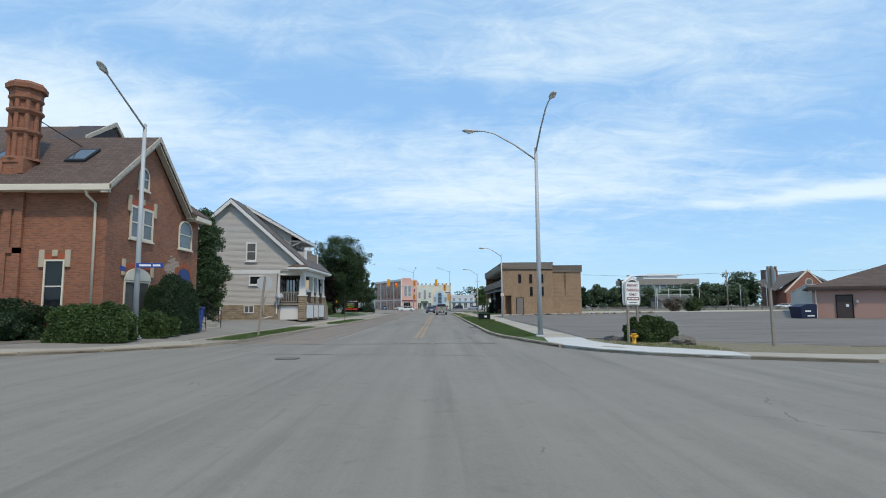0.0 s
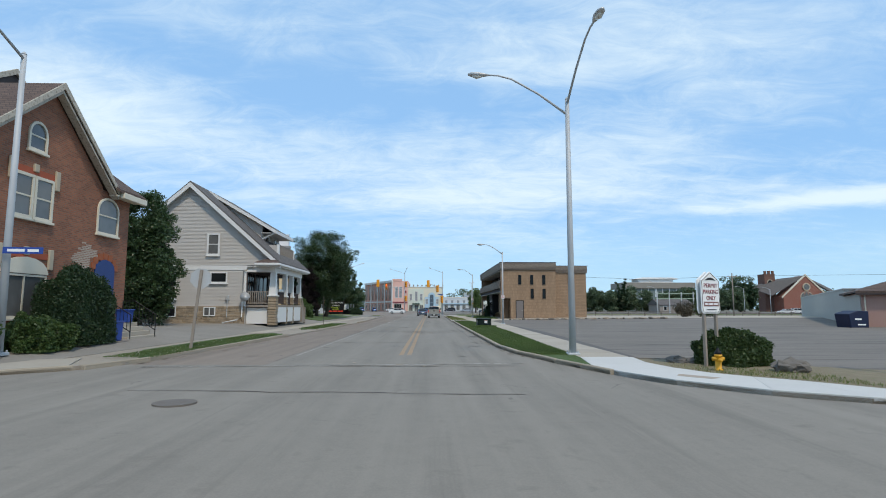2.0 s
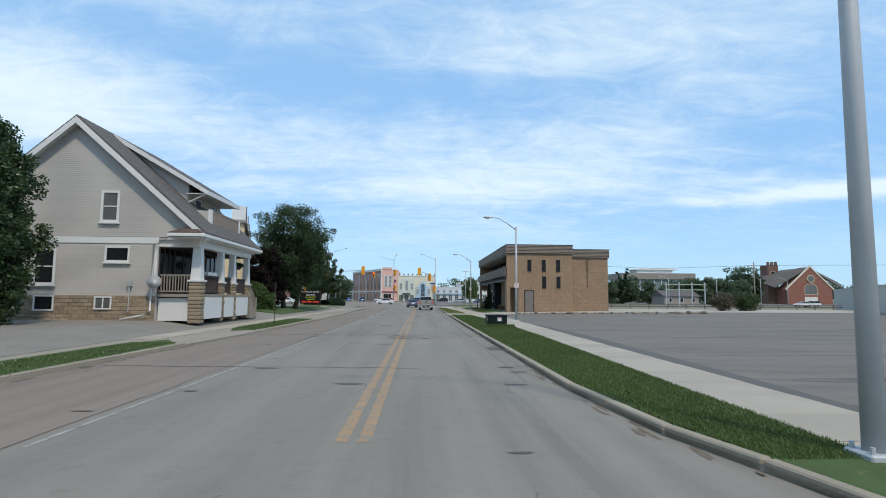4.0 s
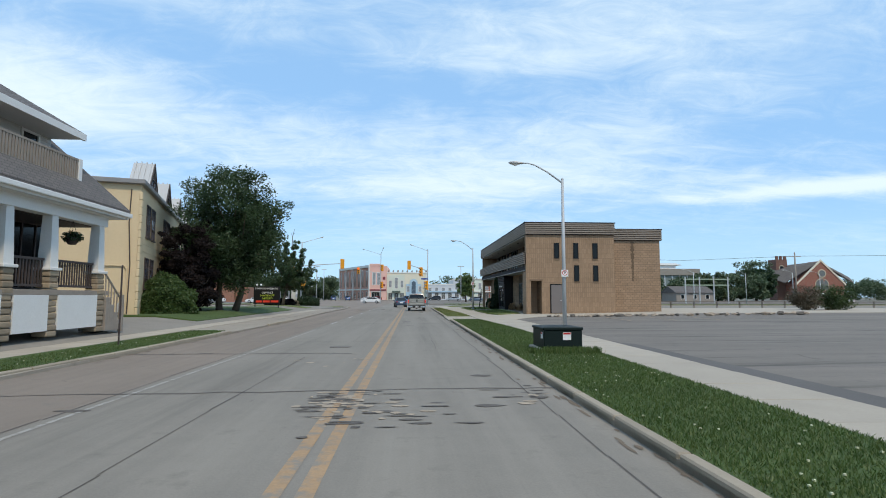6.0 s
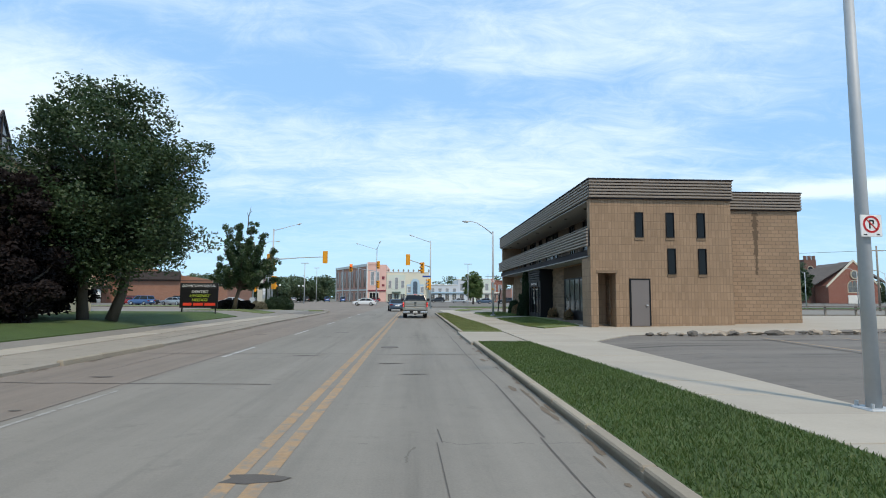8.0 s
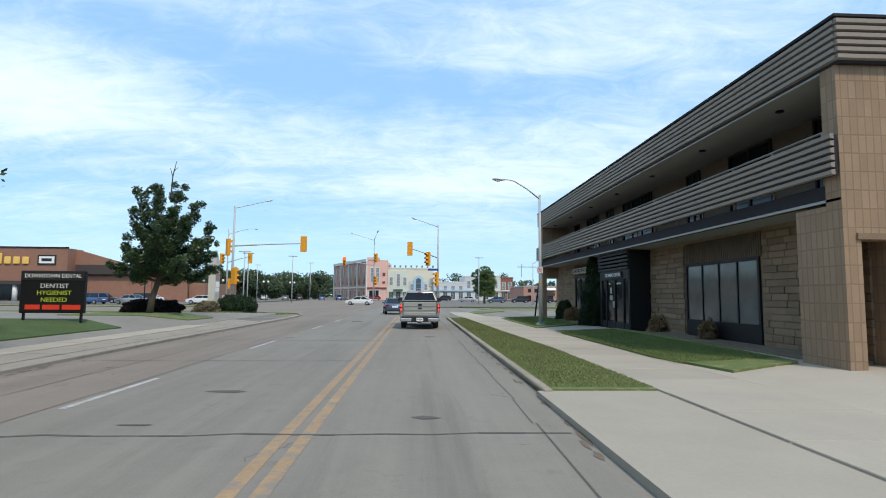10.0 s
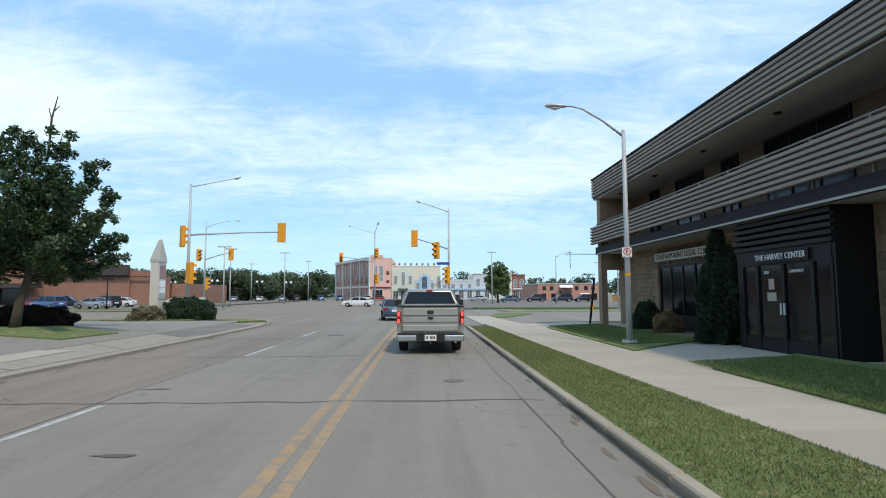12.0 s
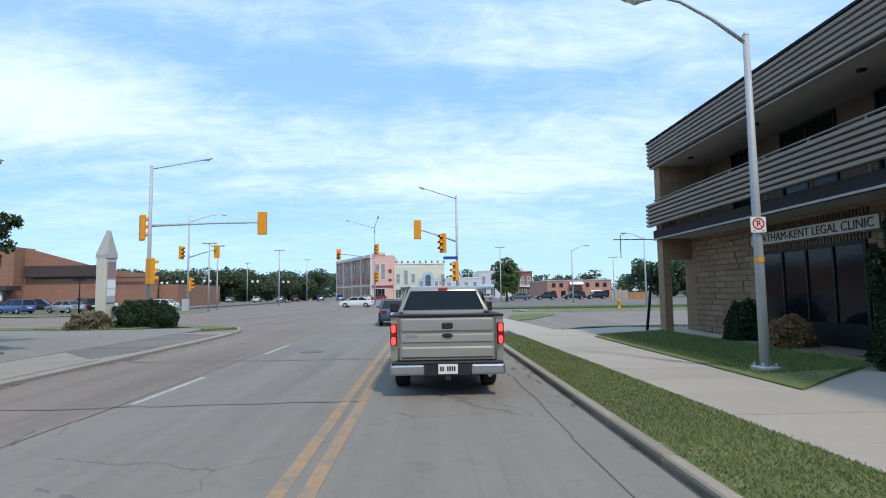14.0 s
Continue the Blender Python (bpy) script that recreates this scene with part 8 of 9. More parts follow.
grass("corner_weeds", lambda rng, n: (lambda x: np.stack([x, np.interp(x, [7.5, 8.3, 9.75, 10.9, 13], [30.0, 28.05, 26.65, 25.2, 24.3]) + rng.uniform(0.03, 1.0, n) ** 1.3 * 2.2, np.full(n, -0.015)], 1))(rng.uniform(7.7, 11.0, n)), 1700, 7, 0.06, "weeds in the corner bed", GRASS_DRY)
rng_d = random.Random(4)
bm = B()
for k in range(150):
    s = rng_d.random()
    if s < 0.5:
        y = rng_d.uniform(46, 58); x = rng_d.uniform(KR(y) + 0.3, W1(y) - 0.1)
    elif s < 0.75:
        y = rng_d.uniform(55, 67); x = rng_d.uniform(-8.4, -7.0)
    else:
        y = rng_d.uniform(31, 45); x = rng_d.uniform(-9.0, -7.5)
    bx(bm, x - 0.011, x + 0.011, y - 0.011, y + 0.011, 0.14, 0.155)
struct("clover_flowers", bm, M("pale_clover", (0.6, 0.6, 0.4), 0.8), "pale clover and dandelion heads in the grass", kind="stuff", category="flowers")


# ---------------------------------------------------------------- vehicles
def loft(bm, pts, w):
    """A side profile (y, z) swept across x, with half width w(y, z)."""
    a = [bm.verts.new((-w(y, z), y, z)) for y, z in pts]
    b = [bm.verts.new((w(y, z), y, z)) for y, z in pts]
    n = len(pts)
    fs = [bm.faces.new(a), bm.faces.new(b[::-1])] + [bm.faces.new((a[i], a[(i + 1) % n], b[(i + 1) % n], b[i])) for i in range(n)]
    bmesh.ops.recalc_face_normals(bm, faces=fs)
    return bm


def wheel(parent, x, y, r, w=0.22):
    bm = B(); s = 1 if x > 0 else -1
    tube(bm, [(x - s * w, y, r), (x - s * w * 0.95, y, r), (x - s * 0.03, y, r), (x, y, r)], [r * 0.9, r, r, r * 0.9], 20)
    t = part("wheel", bm, RUBBER, parent)
    bm = B(); tube(bm, [(x - s * 0.02, y, r), (x + s * 0.012, y, r)], [r * 0.66, r * 0.6], 16); part("rim", bm, RIM, t)


def car(paint_mat, label, kind="sedan", lit=False):
    c = thing("car", (0, 0, 0), label, "car", "parked cars")
    L = 2.3
    roof = {"sedan": [(-1.75, 0.98), (-1.0, 1.42), (0.3, 1.45), (1.2, 0.95)], "suv": [(-2.2, 1.02), (-1.95, 1.66), (0.3, 1.7), (1.15, 1.02)], "hatch": [(-2.15, 0.98), (-1.6, 1.45), (0.3, 1.5), (1.2, 0.95)]}[kind]
    belt = 1.04 if kind == "suv" else 0.98
    body = [(-L, 0.42), (-L, 0.8), (-L + 0.12, belt), (roof[-1][0], belt - 0.02), (L - 0.25, belt - 0.16), (L, 0.66), (L, 0.36), (L - 0.15, 0.26), (-L + 0.15, 0.28)]
    wf = lambda y, z: (0.9 - 0.06 * max(0, z - 0.75) / 0.3) * (1 - 0.12 * max(0, abs(y) - 1.7) / 0.6)
    bm = B(); loft(bm, body, wf); bmesh.ops.bevel(bm, geom=bm.edges[:], offset=0.05, segments=2, affect="EDGES", profile=0.5)
    part("body", bm, paint_mat, c, "", True)
    top = roof[1][1]
    gw = lambda y, z: 0.82 - 0.2 * (z - belt) / (top - belt)
    bm = B(); loft(bm, [(y, max(z, belt - 0.03)) for y, z in roof], gw); bmesh.ops.bevel(bm, geom=bm.edges[:], offset=0.04, segments=1, affect="EDGES", profile=0.5)
    part("glazing", bm, CARGLASS, c, "dark car windows")
    bm = B(); loft(bm, [(roof[1][0] - 0.06, top - 0.05), (roof[1][0], top + 0.025), (roof[2][0], top + 0.03), (roof[2][0] + 0.12, top - 0.05)], lambda y, z: 0.65); part("roof", bm, paint_mat, c)
    for s in (-1, 1):
        for (y0, z0), (y1, z1) in ((roof[0], roof[1]), (roof[3], roof[2]), ((-0.35, belt), (-0.4, top))):
            bm = B(); tube(bm, [(s * gw(y0, belt), y0, belt), (s * gw(y1, top), y1, z1)], 0.04, 5); part("pillar", bm, paint_mat, c)
    for y in (-1.4, 1.42):
        for s in (-1, 1):
            wheel(c, s * 0.88, y, 0.33)
    for s in (-1, 1):
        bm = B(); bx(bm, min(s * 0.5, s * 0.83), max(s * 0.5, s * 0.83), -L - 0.012, -L + 0.15, 0.72, 0.88, 0.02); part("tail_light", bm, TAIL if lit else TAIL_OFF, c)
        bm = B(); bx(bm, min(s * 0.5, s * 0.8), max(s * 0.5, s * 0.8), L - 0.12, L + 0.012, 0.6, 0.72, 0.02); part("headlight", bm, HEADLAMP, c)
        bm = B(); bx(bm, min(s * 0.86, s * 1.0), max(s * 0.86, s * 1.0), 0.85, 1.0, 0.95, 1.08, 0.03); part("mirror", bm, paint_mat, c)
    bm = B(); bx(bm, -0.26, 0.26, -L - 0.02, -L, 0.62, 0.76); part("plate", bm, SIGNWHITE, c)
    return c


def park(ob, x, y, z, yaw):
    ob.matrix_basis = pose(x, y, z, 0, 0, yaw)
    return ob


P_WHITE, P_BLUE, P_BLACK = paint("white_car_paint", (0.7, 0.7, 0.69), 0), paint("blue_car_paint", (0.05, 0.12, 0.28)), paint("black_car_paint", (0.012, 0.012, 0.014))
P_SILVER, P_RED, P_NAVY = paint("silver_car_paint", (0.4, 0.42, 0.44), 0.6), paint("red_car_paint", (0.3, 0.015, 0.015)), paint("navy_car_paint", (0.06, 0.10, 0.16))
white_car = park(car(P_WHITE, "white sedan standing beyond the junction"), -8.1, 170, 0.0, 84)
blue_car = park(car(P_NAVY, "dark blue sedan waiting ahead of the pickup", "sedan", False), -0.5, 127.0, 0.0, 6)
suv_b = park(car(P_BLUE, "blue SUV in the western car park", "suv"), -46.8, 160.5, 0.06, 70)
suv_k = park(car(P_BLACK, "black SUV in the western car park", "suv"), -49.3, 168, 0.06, -75)
sil = park(car(P_SILVER, "silver blue sedan in the western car park"), -41.4, 161.0, 0.06, 72)
park(car(P_WHITE, "white SUV beyond the lot", "suv"), 109.8, 175.0, 0.06, 88)
redc = park(car(P_RED, "red car in front of the pastel building", "hatch"), -12.5, 256, 0.06, 90)
for src, x, y, yaw, lab in ((white_car, -33.0, 166.5, 90, "white sedan parked near the signal pole"), (suv_k, -43.6, 168, 60, "black SUV parked by the store"), (suv_k, -55, 172, 85, "black SUV parked by the store"), (redc, -51.6, 165, 75, "red car parked by the store"),
                            (suv_b, -22.0, 244, 10, "blue SUV in the far car park"), (suv_b, -27, 243, 10, "blue SUV in the far car park"), (suv_k, -33, 240, 10, "black SUV in the far car park"), (sil, -38, 244, 10, "silver sedan in the far car park"), (white_car, -44, 243, 10, "white sedan in the far car park"),
                            (sil, -50, 240, 10, "silver sedan in the far car park"), (suv_k, -57, 243, 10, "black SUV in the far car park"), (white_car, -16.0, 258, 88, "white sedan before the pastel building"), (suv_b, -1.0, 258, 88, "blue SUV before the pastel building"),
                            (suv_k, 27.2, 212, 90, "black SUV in the eastern car park"), (suv_k, 32.8, 210, 88, "black SUV in the eastern car park"), (blue_car, 20.8, 208, 90, "dark blue sedan in the eastern car park"), (suv_k, 38.2, 212, 92, "black SUV in the eastern car park"), (sil, 15, 222, 90, "silver sedan in the eastern car park"),
                            (suv_k, 9.5, 240, 90, "black SUV before the grey building"), (white_car, 105.2, 172.0, 88, "white sedan beyond the lot"), (white_car, -44, 172, 95, "white sedan in the far car park")):
    o = copy_thing(src, pose(x, y, 0.0 if 119 < y < 152 else 0.06, 0, 0, yaw))
    tagged(o, lab)


def pickup():
    """Crew-cab pickup, rear bumper at y = 0, nose along +y."""
    t = thing("pickup_truck", (0, 0, 0), "champagne pickup truck with lit brake lights, seen from behind", "pickup truck")
    P = paint("champagne_truck_paint", (0.36, 0.33, 0.28), 0.5)
    bm = B()
    for s in (-1, 1):
        loft_pts = [(0.14, 0.62), (0.14, 1.38), (2.0, 1.38), (2.0, 0.55), (1.9, 0.55), (1.75, 0.85), (1.35, 1.0), (0.95, 0.85), (0.8, 0.55)]
        a = [bm.verts.new((s * 1.0, y, z)) for y, z in loft_pts]
        b = [bm.verts.new((s * 0.88, y, z)) for y, z in loft_pts]
        n = len(a)
        fs = [bm.faces.new(a), bm.faces.new(b[::-1])] + [bm.faces.new((a[i], a[(i + 1) % n], b[(i + 1) % n], b[i])) for i in range(n)]
        bmesh.ops.recalc_face_normals(bm, faces=fs)
    bx(bm, -0.9, 0.9, 0.2, 2.0, 0.62, 0.8)
    part("bed", bm, P, t)
    # tailgate with pressed creases
    bm = B(); bx(bm, -0.84, 0.84, 0.08, 0.18, 0.62, 1.38, 0.015)
    tg = part("tailgate", bm, P, t, "champagne tailgate with horizontal creases")
    for z0, z1, d in ((1.12, 1.36, 0.05), (0.92, 1.09, 0.058), (0.66, 0.86, 0.05)):
        bm = B(); prism(bm, [(-0.8, d + 0.03, z0), (-0.8, d, z0 + 0.025), (-0.8, d + 0.005, z1 - 0.03), (-0.8, d + 0.03, z1)], (1.6, 0, 0)); part("crease", bm, P, tg)
    bm = B(); bx(bm, -0.1, 0.1, 0.03, 0.07, 1.17, 1.28, 0.02); part("handle", bm, PLASTIC, tg, "black tailgate handle")
    bm = B(); tube(bm, [(0, 0.065, 1.05), (0, 0.03, 1.05)], [0.1, 0.085], 20)
    for v in bm.verts:
        v.co.z = 1.05 + (v.co.z - 1.05) * 0.42
    part("emblem", bm, PLASTIC, tg, "dark oval emblem with chrome rim")
    bm = B(); bx(bm, -0.74, -0.53, 0.045, 0.055, 1.04, 1.07); part("badge", bm, CHROME, tg)
    bm = B(); bx(bm, -0.86, 0.86, 0.06, 0.22, 1.38, 1.43, 0.015)
    for s in (-1, 1):
        bx(bm, min(s * 0.86, s * 1.01), max(s * 0.86, s * 1.01), 0.1, 2.0, 1.38, 1.42, 0.01)
    part("bed_rail", bm, PLASTIC, t, "black bed rail caps")
    for s in (-1, 1):
        bm = B(); bx(bm, min(s * 0.885, s * 1.008), max(s * 0.885, s * 1.008), 0.07, 0.3, 0.89, 1.27, 0.02)
        tl = part("tail_light", bm, TAIL_OFF, t, "red tail light cluster")
        for z0, z1 in ((0.9, 1.04), (1.11, 1.25)):
            bm = B(); bx(bm, min(s * 0.91, s * 0.985), max(s * 0.91, s * 0.985), 0.058, 0.072, z0, z1, 0.02); part("brake_lamp", bm, TAIL, tl, "lit brake lamp")
        bm = B(); bx(bm, min(s * 0.4, s * 1.0), max(s * 0.4, s * 1.0), -0.08, 0.14, 0.38, 0.57, 0.04, 2); part("bumper", bm, CHROME, t, "chrome bumper half")
    bm = B(); bx(bm, -0.42, 0.42, -0.05, 0.12, 0.36, 0.58, 0.02); bx(bm, -0.98, 0.98, -0.06, 0.14, 0.565, 0.61, 0.02); part("bumper_step", bm, PLASTIC, t, "black bumper step")
    bm = B(); bx(bm, -0.17, 0.17, -0.065, -0.05, 0.4, 0.57, 0.004); pt = part("plate", bm, SIGNWHITE, t, "white number plate")
    bm = B()
    for k in range(7):
        if k != 2:
            bx(bm, -0.14 + 0.04 * k, -0.112 + 0.04 * k, -0.069, -0.065, 0.45, 0.53)
    part("plate_bar", bm, INK, pt)
    # cab
    cab = [(2.02, 0.5), (2.02, 1.42), (2.16, 1.9), (2.3, 1.95), (3.5, 1.97), (4.35, 1.4), (5.6, 1.28), (5.72, 0.6), (5.6, 0.45)]
    cw = lambda y, z: 1.0 if z < 1.43 else 1.0 - 0.31 * (z - 1.42) / 0.54
    bm = B(); loft(bm, cab, cw); bmesh.ops.bevel(bm, geom=bm.edges[:], offset=0.05, segments=2, affect="EDGES", profile=0.5)
    part("cab", bm, P, t, "", True)
    bm = B(); prism(bm, [(-0.86, 2.03, 1.45), (0.86, 2.03, 1.45), (0.7, 2.135, 1.84), (-0.7, 2.135, 1.84)], (0, -0.02, 0.006)); part("rear_window", bm, CARGLASS, t, "dark rear window")
    for s in (-1, 1):
        bm = B(); prism(bm, [(s * 0.985, 2.35, 1.48), (s * 0.985, 4.0, 1.46), (s * 0.82, 3.55, 1.88), (s * 0.82, 2.4, 1.88)], (s * 0.01, 0, 0)); part("side_window", bm, CARGLASS, t)
    bm = B(); bx(bm, -0.1, 0.1, 2.1, 2.2, 1.89, 1.92, 0.01); part("high_brake_light", bm, TAIL_DIM, t, "lit high brake light")
    for s in (-1, 1):
        bm = B(); bx(bm, min(s * 1.0, s * 1.26), max(s * 1.0, s * 1.26), 3.85, 3.98, 1.35, 1.58, 0.03); part("mirror", bm, PLASTIC, t)
        for y in (1.35, 4.85):
            wheel(t, s * 0.98, y, 0.4, 0.28)
    bm = B(); bx(bm, -0.85, 0.85, 0.3, 5.4, 0.35, 0.6); tube(bm, [(-0.8, 1.35, 0.4), (0.8, 1.35, 0.4)], 0.07, 8); ball(bm, (0, 1.35, 0.4), 0.18, 2); part("chassis", bm, PLASTIC, t)
    bm = B(); tube(bm, [(0.75, 0.1, 0.36), (0.75, 0.7, 0.38)], 0.045, 10); part("exhaust", bm, CHROME, t)
    bm = B(); bx(bm, -0.05, 0.05, -0.1, 0.3, 0.3, 0.38); part("hitch", bm, PLASTIC, t)
    return t


park(pickup(), 1.8, 104.0, 0.005, 0)


# ---------------------------------------------------------------- buildings further off
def block(name, x0, x1, y0, y1, z0, h, mat, label, roofmat=None, parapet=0.4, category="building"):
    t = thing(name, ((x0 + x1) / 2, (y0 + y1) / 2, z0), label, category)
    bm = B(); bx(bm, x0, x1, y0, y1, z0, h); part("wall", bm, mat, t)
    bm = B(); bx(bm, x0 - 0.15, x1 + 0.15, y0 - 0.15, y1 + 0.15, h, h + parapet, 0.05); part("parapet", bm, roofmat or mat, t)
    return t


PINK = M("pink_stucco", (0.72, 0.44, 0.37), 0.85, var=0.15, scale=0.3)
PLAZA_DARK = M("grey_green_awning", (0.09, 0.12, 0.1), 0.8, var=0.2)
BUTTER = M("butter_stucco", (0.68, 0.63, 0.5), 0.85, var=0.15, scale=0.3)
PALEBLUE = M("pale_blue_stucco", (0.4, 0.54, 0.64), 0.85, var=0.15, scale=0.3)
PALEGREEN = M("pale_green_stucco", (0.6, 0.64, 0.56), 0.85, var=0.15, scale=0.3)
OFFWHITE = M("off_white_stucco", (0.68, 0.66, 0.61), 0.85, var=0.15, scale=0.3)
PALEGREY = M("pale_grey_stucco", (0.55, 0.58, 0.61), 0.85, var=0.15, scale=0.3)
STOREBRICK = M_brick("store_brick", (0.30, 0.145, 0.095), (0.26, 0.125, 0.08), (0.28, 0.19, 0.14), w=0.4, h=0.2)

# pastel block beyond the junction
pk = thing("pink_building", (-13, 280, 0), "pink and brick three-storey corner building with white bands", "building")
bm = B(); prism(bm, [(-16.5, 275, 0), (-9.3, 275, 0), (-9.3, 311, 0), (-33.5, 311, 0)], (0, 0, 14.4)); part("wall", bm, PINK, pk)
dirn = Vector((-17.0, 36.0, 0)).normalized()
side = Wall((-16.5, 275, 0), dirn, Vector((-dirn.y, dirn.x, 0)))
side_face = Wall(Vector((-16.5, 275, 0)) + 0.13 * Vector((-dirn.y, dirn.x, 0)), dirn, Vector((-dirn.y, dirn.x, 0)))
front = Wall((0, 275, 0), (1, 0, 0), (0, -1, 0))
bm = B(); side.block(bm, 0.3, 39.6, 0.2, 13.6, -0.05, 0.12); part("brick_face", bm, BRICK_PINK, pk)
for u in (0.15, 10, 20, 30, 39.6):
    bm = B(); side.block(bm, u - 0.35, u + 0.35, 0, 14.4, 0.0, 0.4); part("pilaster", bm, OFFWHITE, pk)
bm = B(); side.block(bm, -0.3, 39.8, 13.7, 14.7, -0.1, 0.6); side.block(bm, 0, 39.6, 4.2, 4.8, 0, 0.35); part("cornice", bm, OFFWHITE, pk)
for k in range(8):
    u = 1.7 + 4.9 * k
    window(pk, side_face, u + 0.1, u + 2.2, 5.6, 12.6, BRICK_PINK, PANE_BROWN, 3, 1, 0.12, False)
    window(pk, side_face, u + 0.3, u + 1.9, 0.6, 3.4, OFFWHITE, PANE_BROWN, 1, 2, 0.12, False)
for u in (-15.2, -13.3):
    window(pk, front, u, u + 1.2, 6.5, 11.5, TRIM, PANE_HAZE, 3, 1, 0.2, False)
window(pk, front, -15.6, -12.2, 0.2, 3.4, TRIM, PANE, 1, 3, 0.2, False)
bm = B(); front.block(bm, -16.4, -9.4, 4.0, 4.5, 0, 0.3); front.block(bm, -10.9, -9.9, 8.6, 9.8, 0.02, 0.15); front.block(bm, -10.9, -9.9, 5.9, 6.7, 0.02, 0.12); part("sign_square", bm, MAROON, pk)
bm = B(); front.block(bm, -16.6, -12.0, 14.4, 15.3, -0.5, 0.2); part("parapet", bm, PINK, pk)
th = block("theatre_building", -9.3, 7.6, 277, 312, 0, 11.4, BUTTER, "cream and pale blue building with arched centre and rooftop ornaments", OFFWHITE)
tw = Wall((0, 277, 0), (1, 0, 0), (0, -1, 0))
bm = B(); tw.block(bm, -9.2, -1.8, 0, 10.6, 0, 0.25); part("green_face", bm, PALEGREEN, th)
bm = B(); tw.block(bm, -1.2, 5.4, 0, 6.8, 0, 0.3); tw.arch(bm, 0.4, 3.8, 0, 9.0, 0.3, 0.6, 1.6); part("blue_arch", bm, PALEBLUE, th)
window(th, Wall((0, 276.38, 0), (1, 0, 0), (0, -1, 0)), 1.2, 3.0, 2.4, 8.0, PALEBLUE, PANE_BLUE, 3, 1, 0.25, False, 0.8)
# pale panes from here on carry haze in their glass colour
for u, z0, z1 in ((-8.4, 5.4, 8.2), (-5.8, 5.0, 9.4), (-3.4, 5.4, 8.2), (-0.8, 3.6, 5.8), (4.3, 3.6, 5.8), (6.4, 5.4, 8.0)):
    window(th, Wall((0, 276.68, 0), (1, 0, 0), (0, -1, 0)), u, u + 1.1, z0, z1, OFFWHITE, PANE_HAZE, 2, 1, 0.2, False)
for u in (-8.6, -6.0, -3.6):
    window(th, Wall((0, 276.7, 0), (1, 0, 0), (0, -1, 0)), u, u + 1.6, 0.2, 3.0, PALEGREEN, PANE_GREY, 1, 2, 0.2, False)
bm = B(); tw.block(bm, -7.0, -3.6, 3.2, 3.9, 0.25, 1.6); part("awning", bm, PLAZA_DARK, th)
for k in range(9):
    bm = B(); ball(bm, (-8.6 + 2.0 * k, 277.5, 12.3), 0.42, 1, (1, 1, 1.3)); part("roof_ornament", bm, WOOD_GREY, th)
for x0, x1, h, mt, lab, nm in ((7.6, 18.9, 6.4, PALEGREY, "low off-white shop building beyond the junction", "shop_building"), (18.9, 25.0, 8.6, PALEGREY, "pale grey two-storey building beyond the junction", "grey_building"), (25.0, 32.1, 8.8, PALEGREEN, "pale green two-storey building beyond the junction", "green_building"), (32.1, 36.6, 8.2, BRICK_FAR, "red brick three-storey building beyond the junction", "row_building")):
    t = block(nm, x0, x1, 275, 300, 0, h, mt, lab, OFFWHITE if mt is not BRICK_FAR else BRICK_FAR)
    n = max(2, int((x1 - x0) / 2.6))
    for k in range(n):
        u = x0 + (x1 - x0) * (k + 0.5) / n
        window(t, front, u - 0.6, u + 0.6, h * 0.52, h * 0.82, OFFWHITE, PANE_HAZE, 2, 1, 0.1, False)
        window(t, front, u - 0.75, u + 0.75, 0.5, 3.0, OFFWHITE, PANE_GREY, 1, 2, 0.1, False)
    bm = B(); front.block(bm, x0 + 0.2, x1 - 0.2, 3.4, 3.9, 0, 0.5); part("shop_band", bm, PALEBLUE if mt is PALEGREY else OFFWHITE, t)
ba = block("flat_brick_building", 33.3, 50.4, 238, 262, 0, 4.5, BRICK_PINK, "low red-brown brick building with white awnings", M("grey_flashing", (0.4, 0.4, 0.4), 0.5), 0.3)
bw = Wall((0, 238, 0), (1, 0, 0), (0, -1, 0))
for u in (34.6, 36.6, 43.6, 46.2, 48.2):
    window(ba, bw, u, u + 0.9, 2.9, 3.9, WOOD_DARK, PANE, 1, 1, 0.06, False)
for u in (34.4, 37.0, 41.0, 46.0, 48.6):
    window(ba, bw, u, u + 1.1, 0.3, 1.9, WOOD_DARK, PANE, 1, 1, 0.06, False)
for x0, x1, z in ((39.2, 42.8, 3.5), (44.9, 47.6, 1.2)):
    bm = B(); prism(bm, [(x0, 237.9, z + 0.8), (x0, 236.8, z + 0.15), (x0, 236.8, z), (x0, 237.9, z)], (x1 - x0, 0, 0)); part("awning", bm, SIGNWHITE, ba, "white awning")
bm = B(); bx(bm, 39.4, 42.4, 236.8, 238, 1.9, 2.7); part("balcony", bm, WOOD_DARK, ba)
M_FENCE = M("orange_fence_wood", (0.36, 0.19, 0.08), 0.8, piece=0.3)
fn = thing("timber_fence", (44.6, 206, 0), "orange-brown board fence behind the car park", "fence")
for k in range(9):
    bm = B(); bx(bm, 42.9 + 0.42 * k, 43.28 + 0.42 * k, 206, 206.05, 0.05, 1.5 - 0.05 * (k % 3)); part("board", bm, M_FENCE, fn)
fn2 = thing("hoarding", (41, 206, 0), "pale grey construction hoarding", "fence")
for k in range(3):
    bm = B(); bx(bm, 39.6 + 1.1 * k, 40.66 + 1.1 * k, 206.0, 206.1, 0.05, 1.9); part("panel", bm, WALK, fn2)

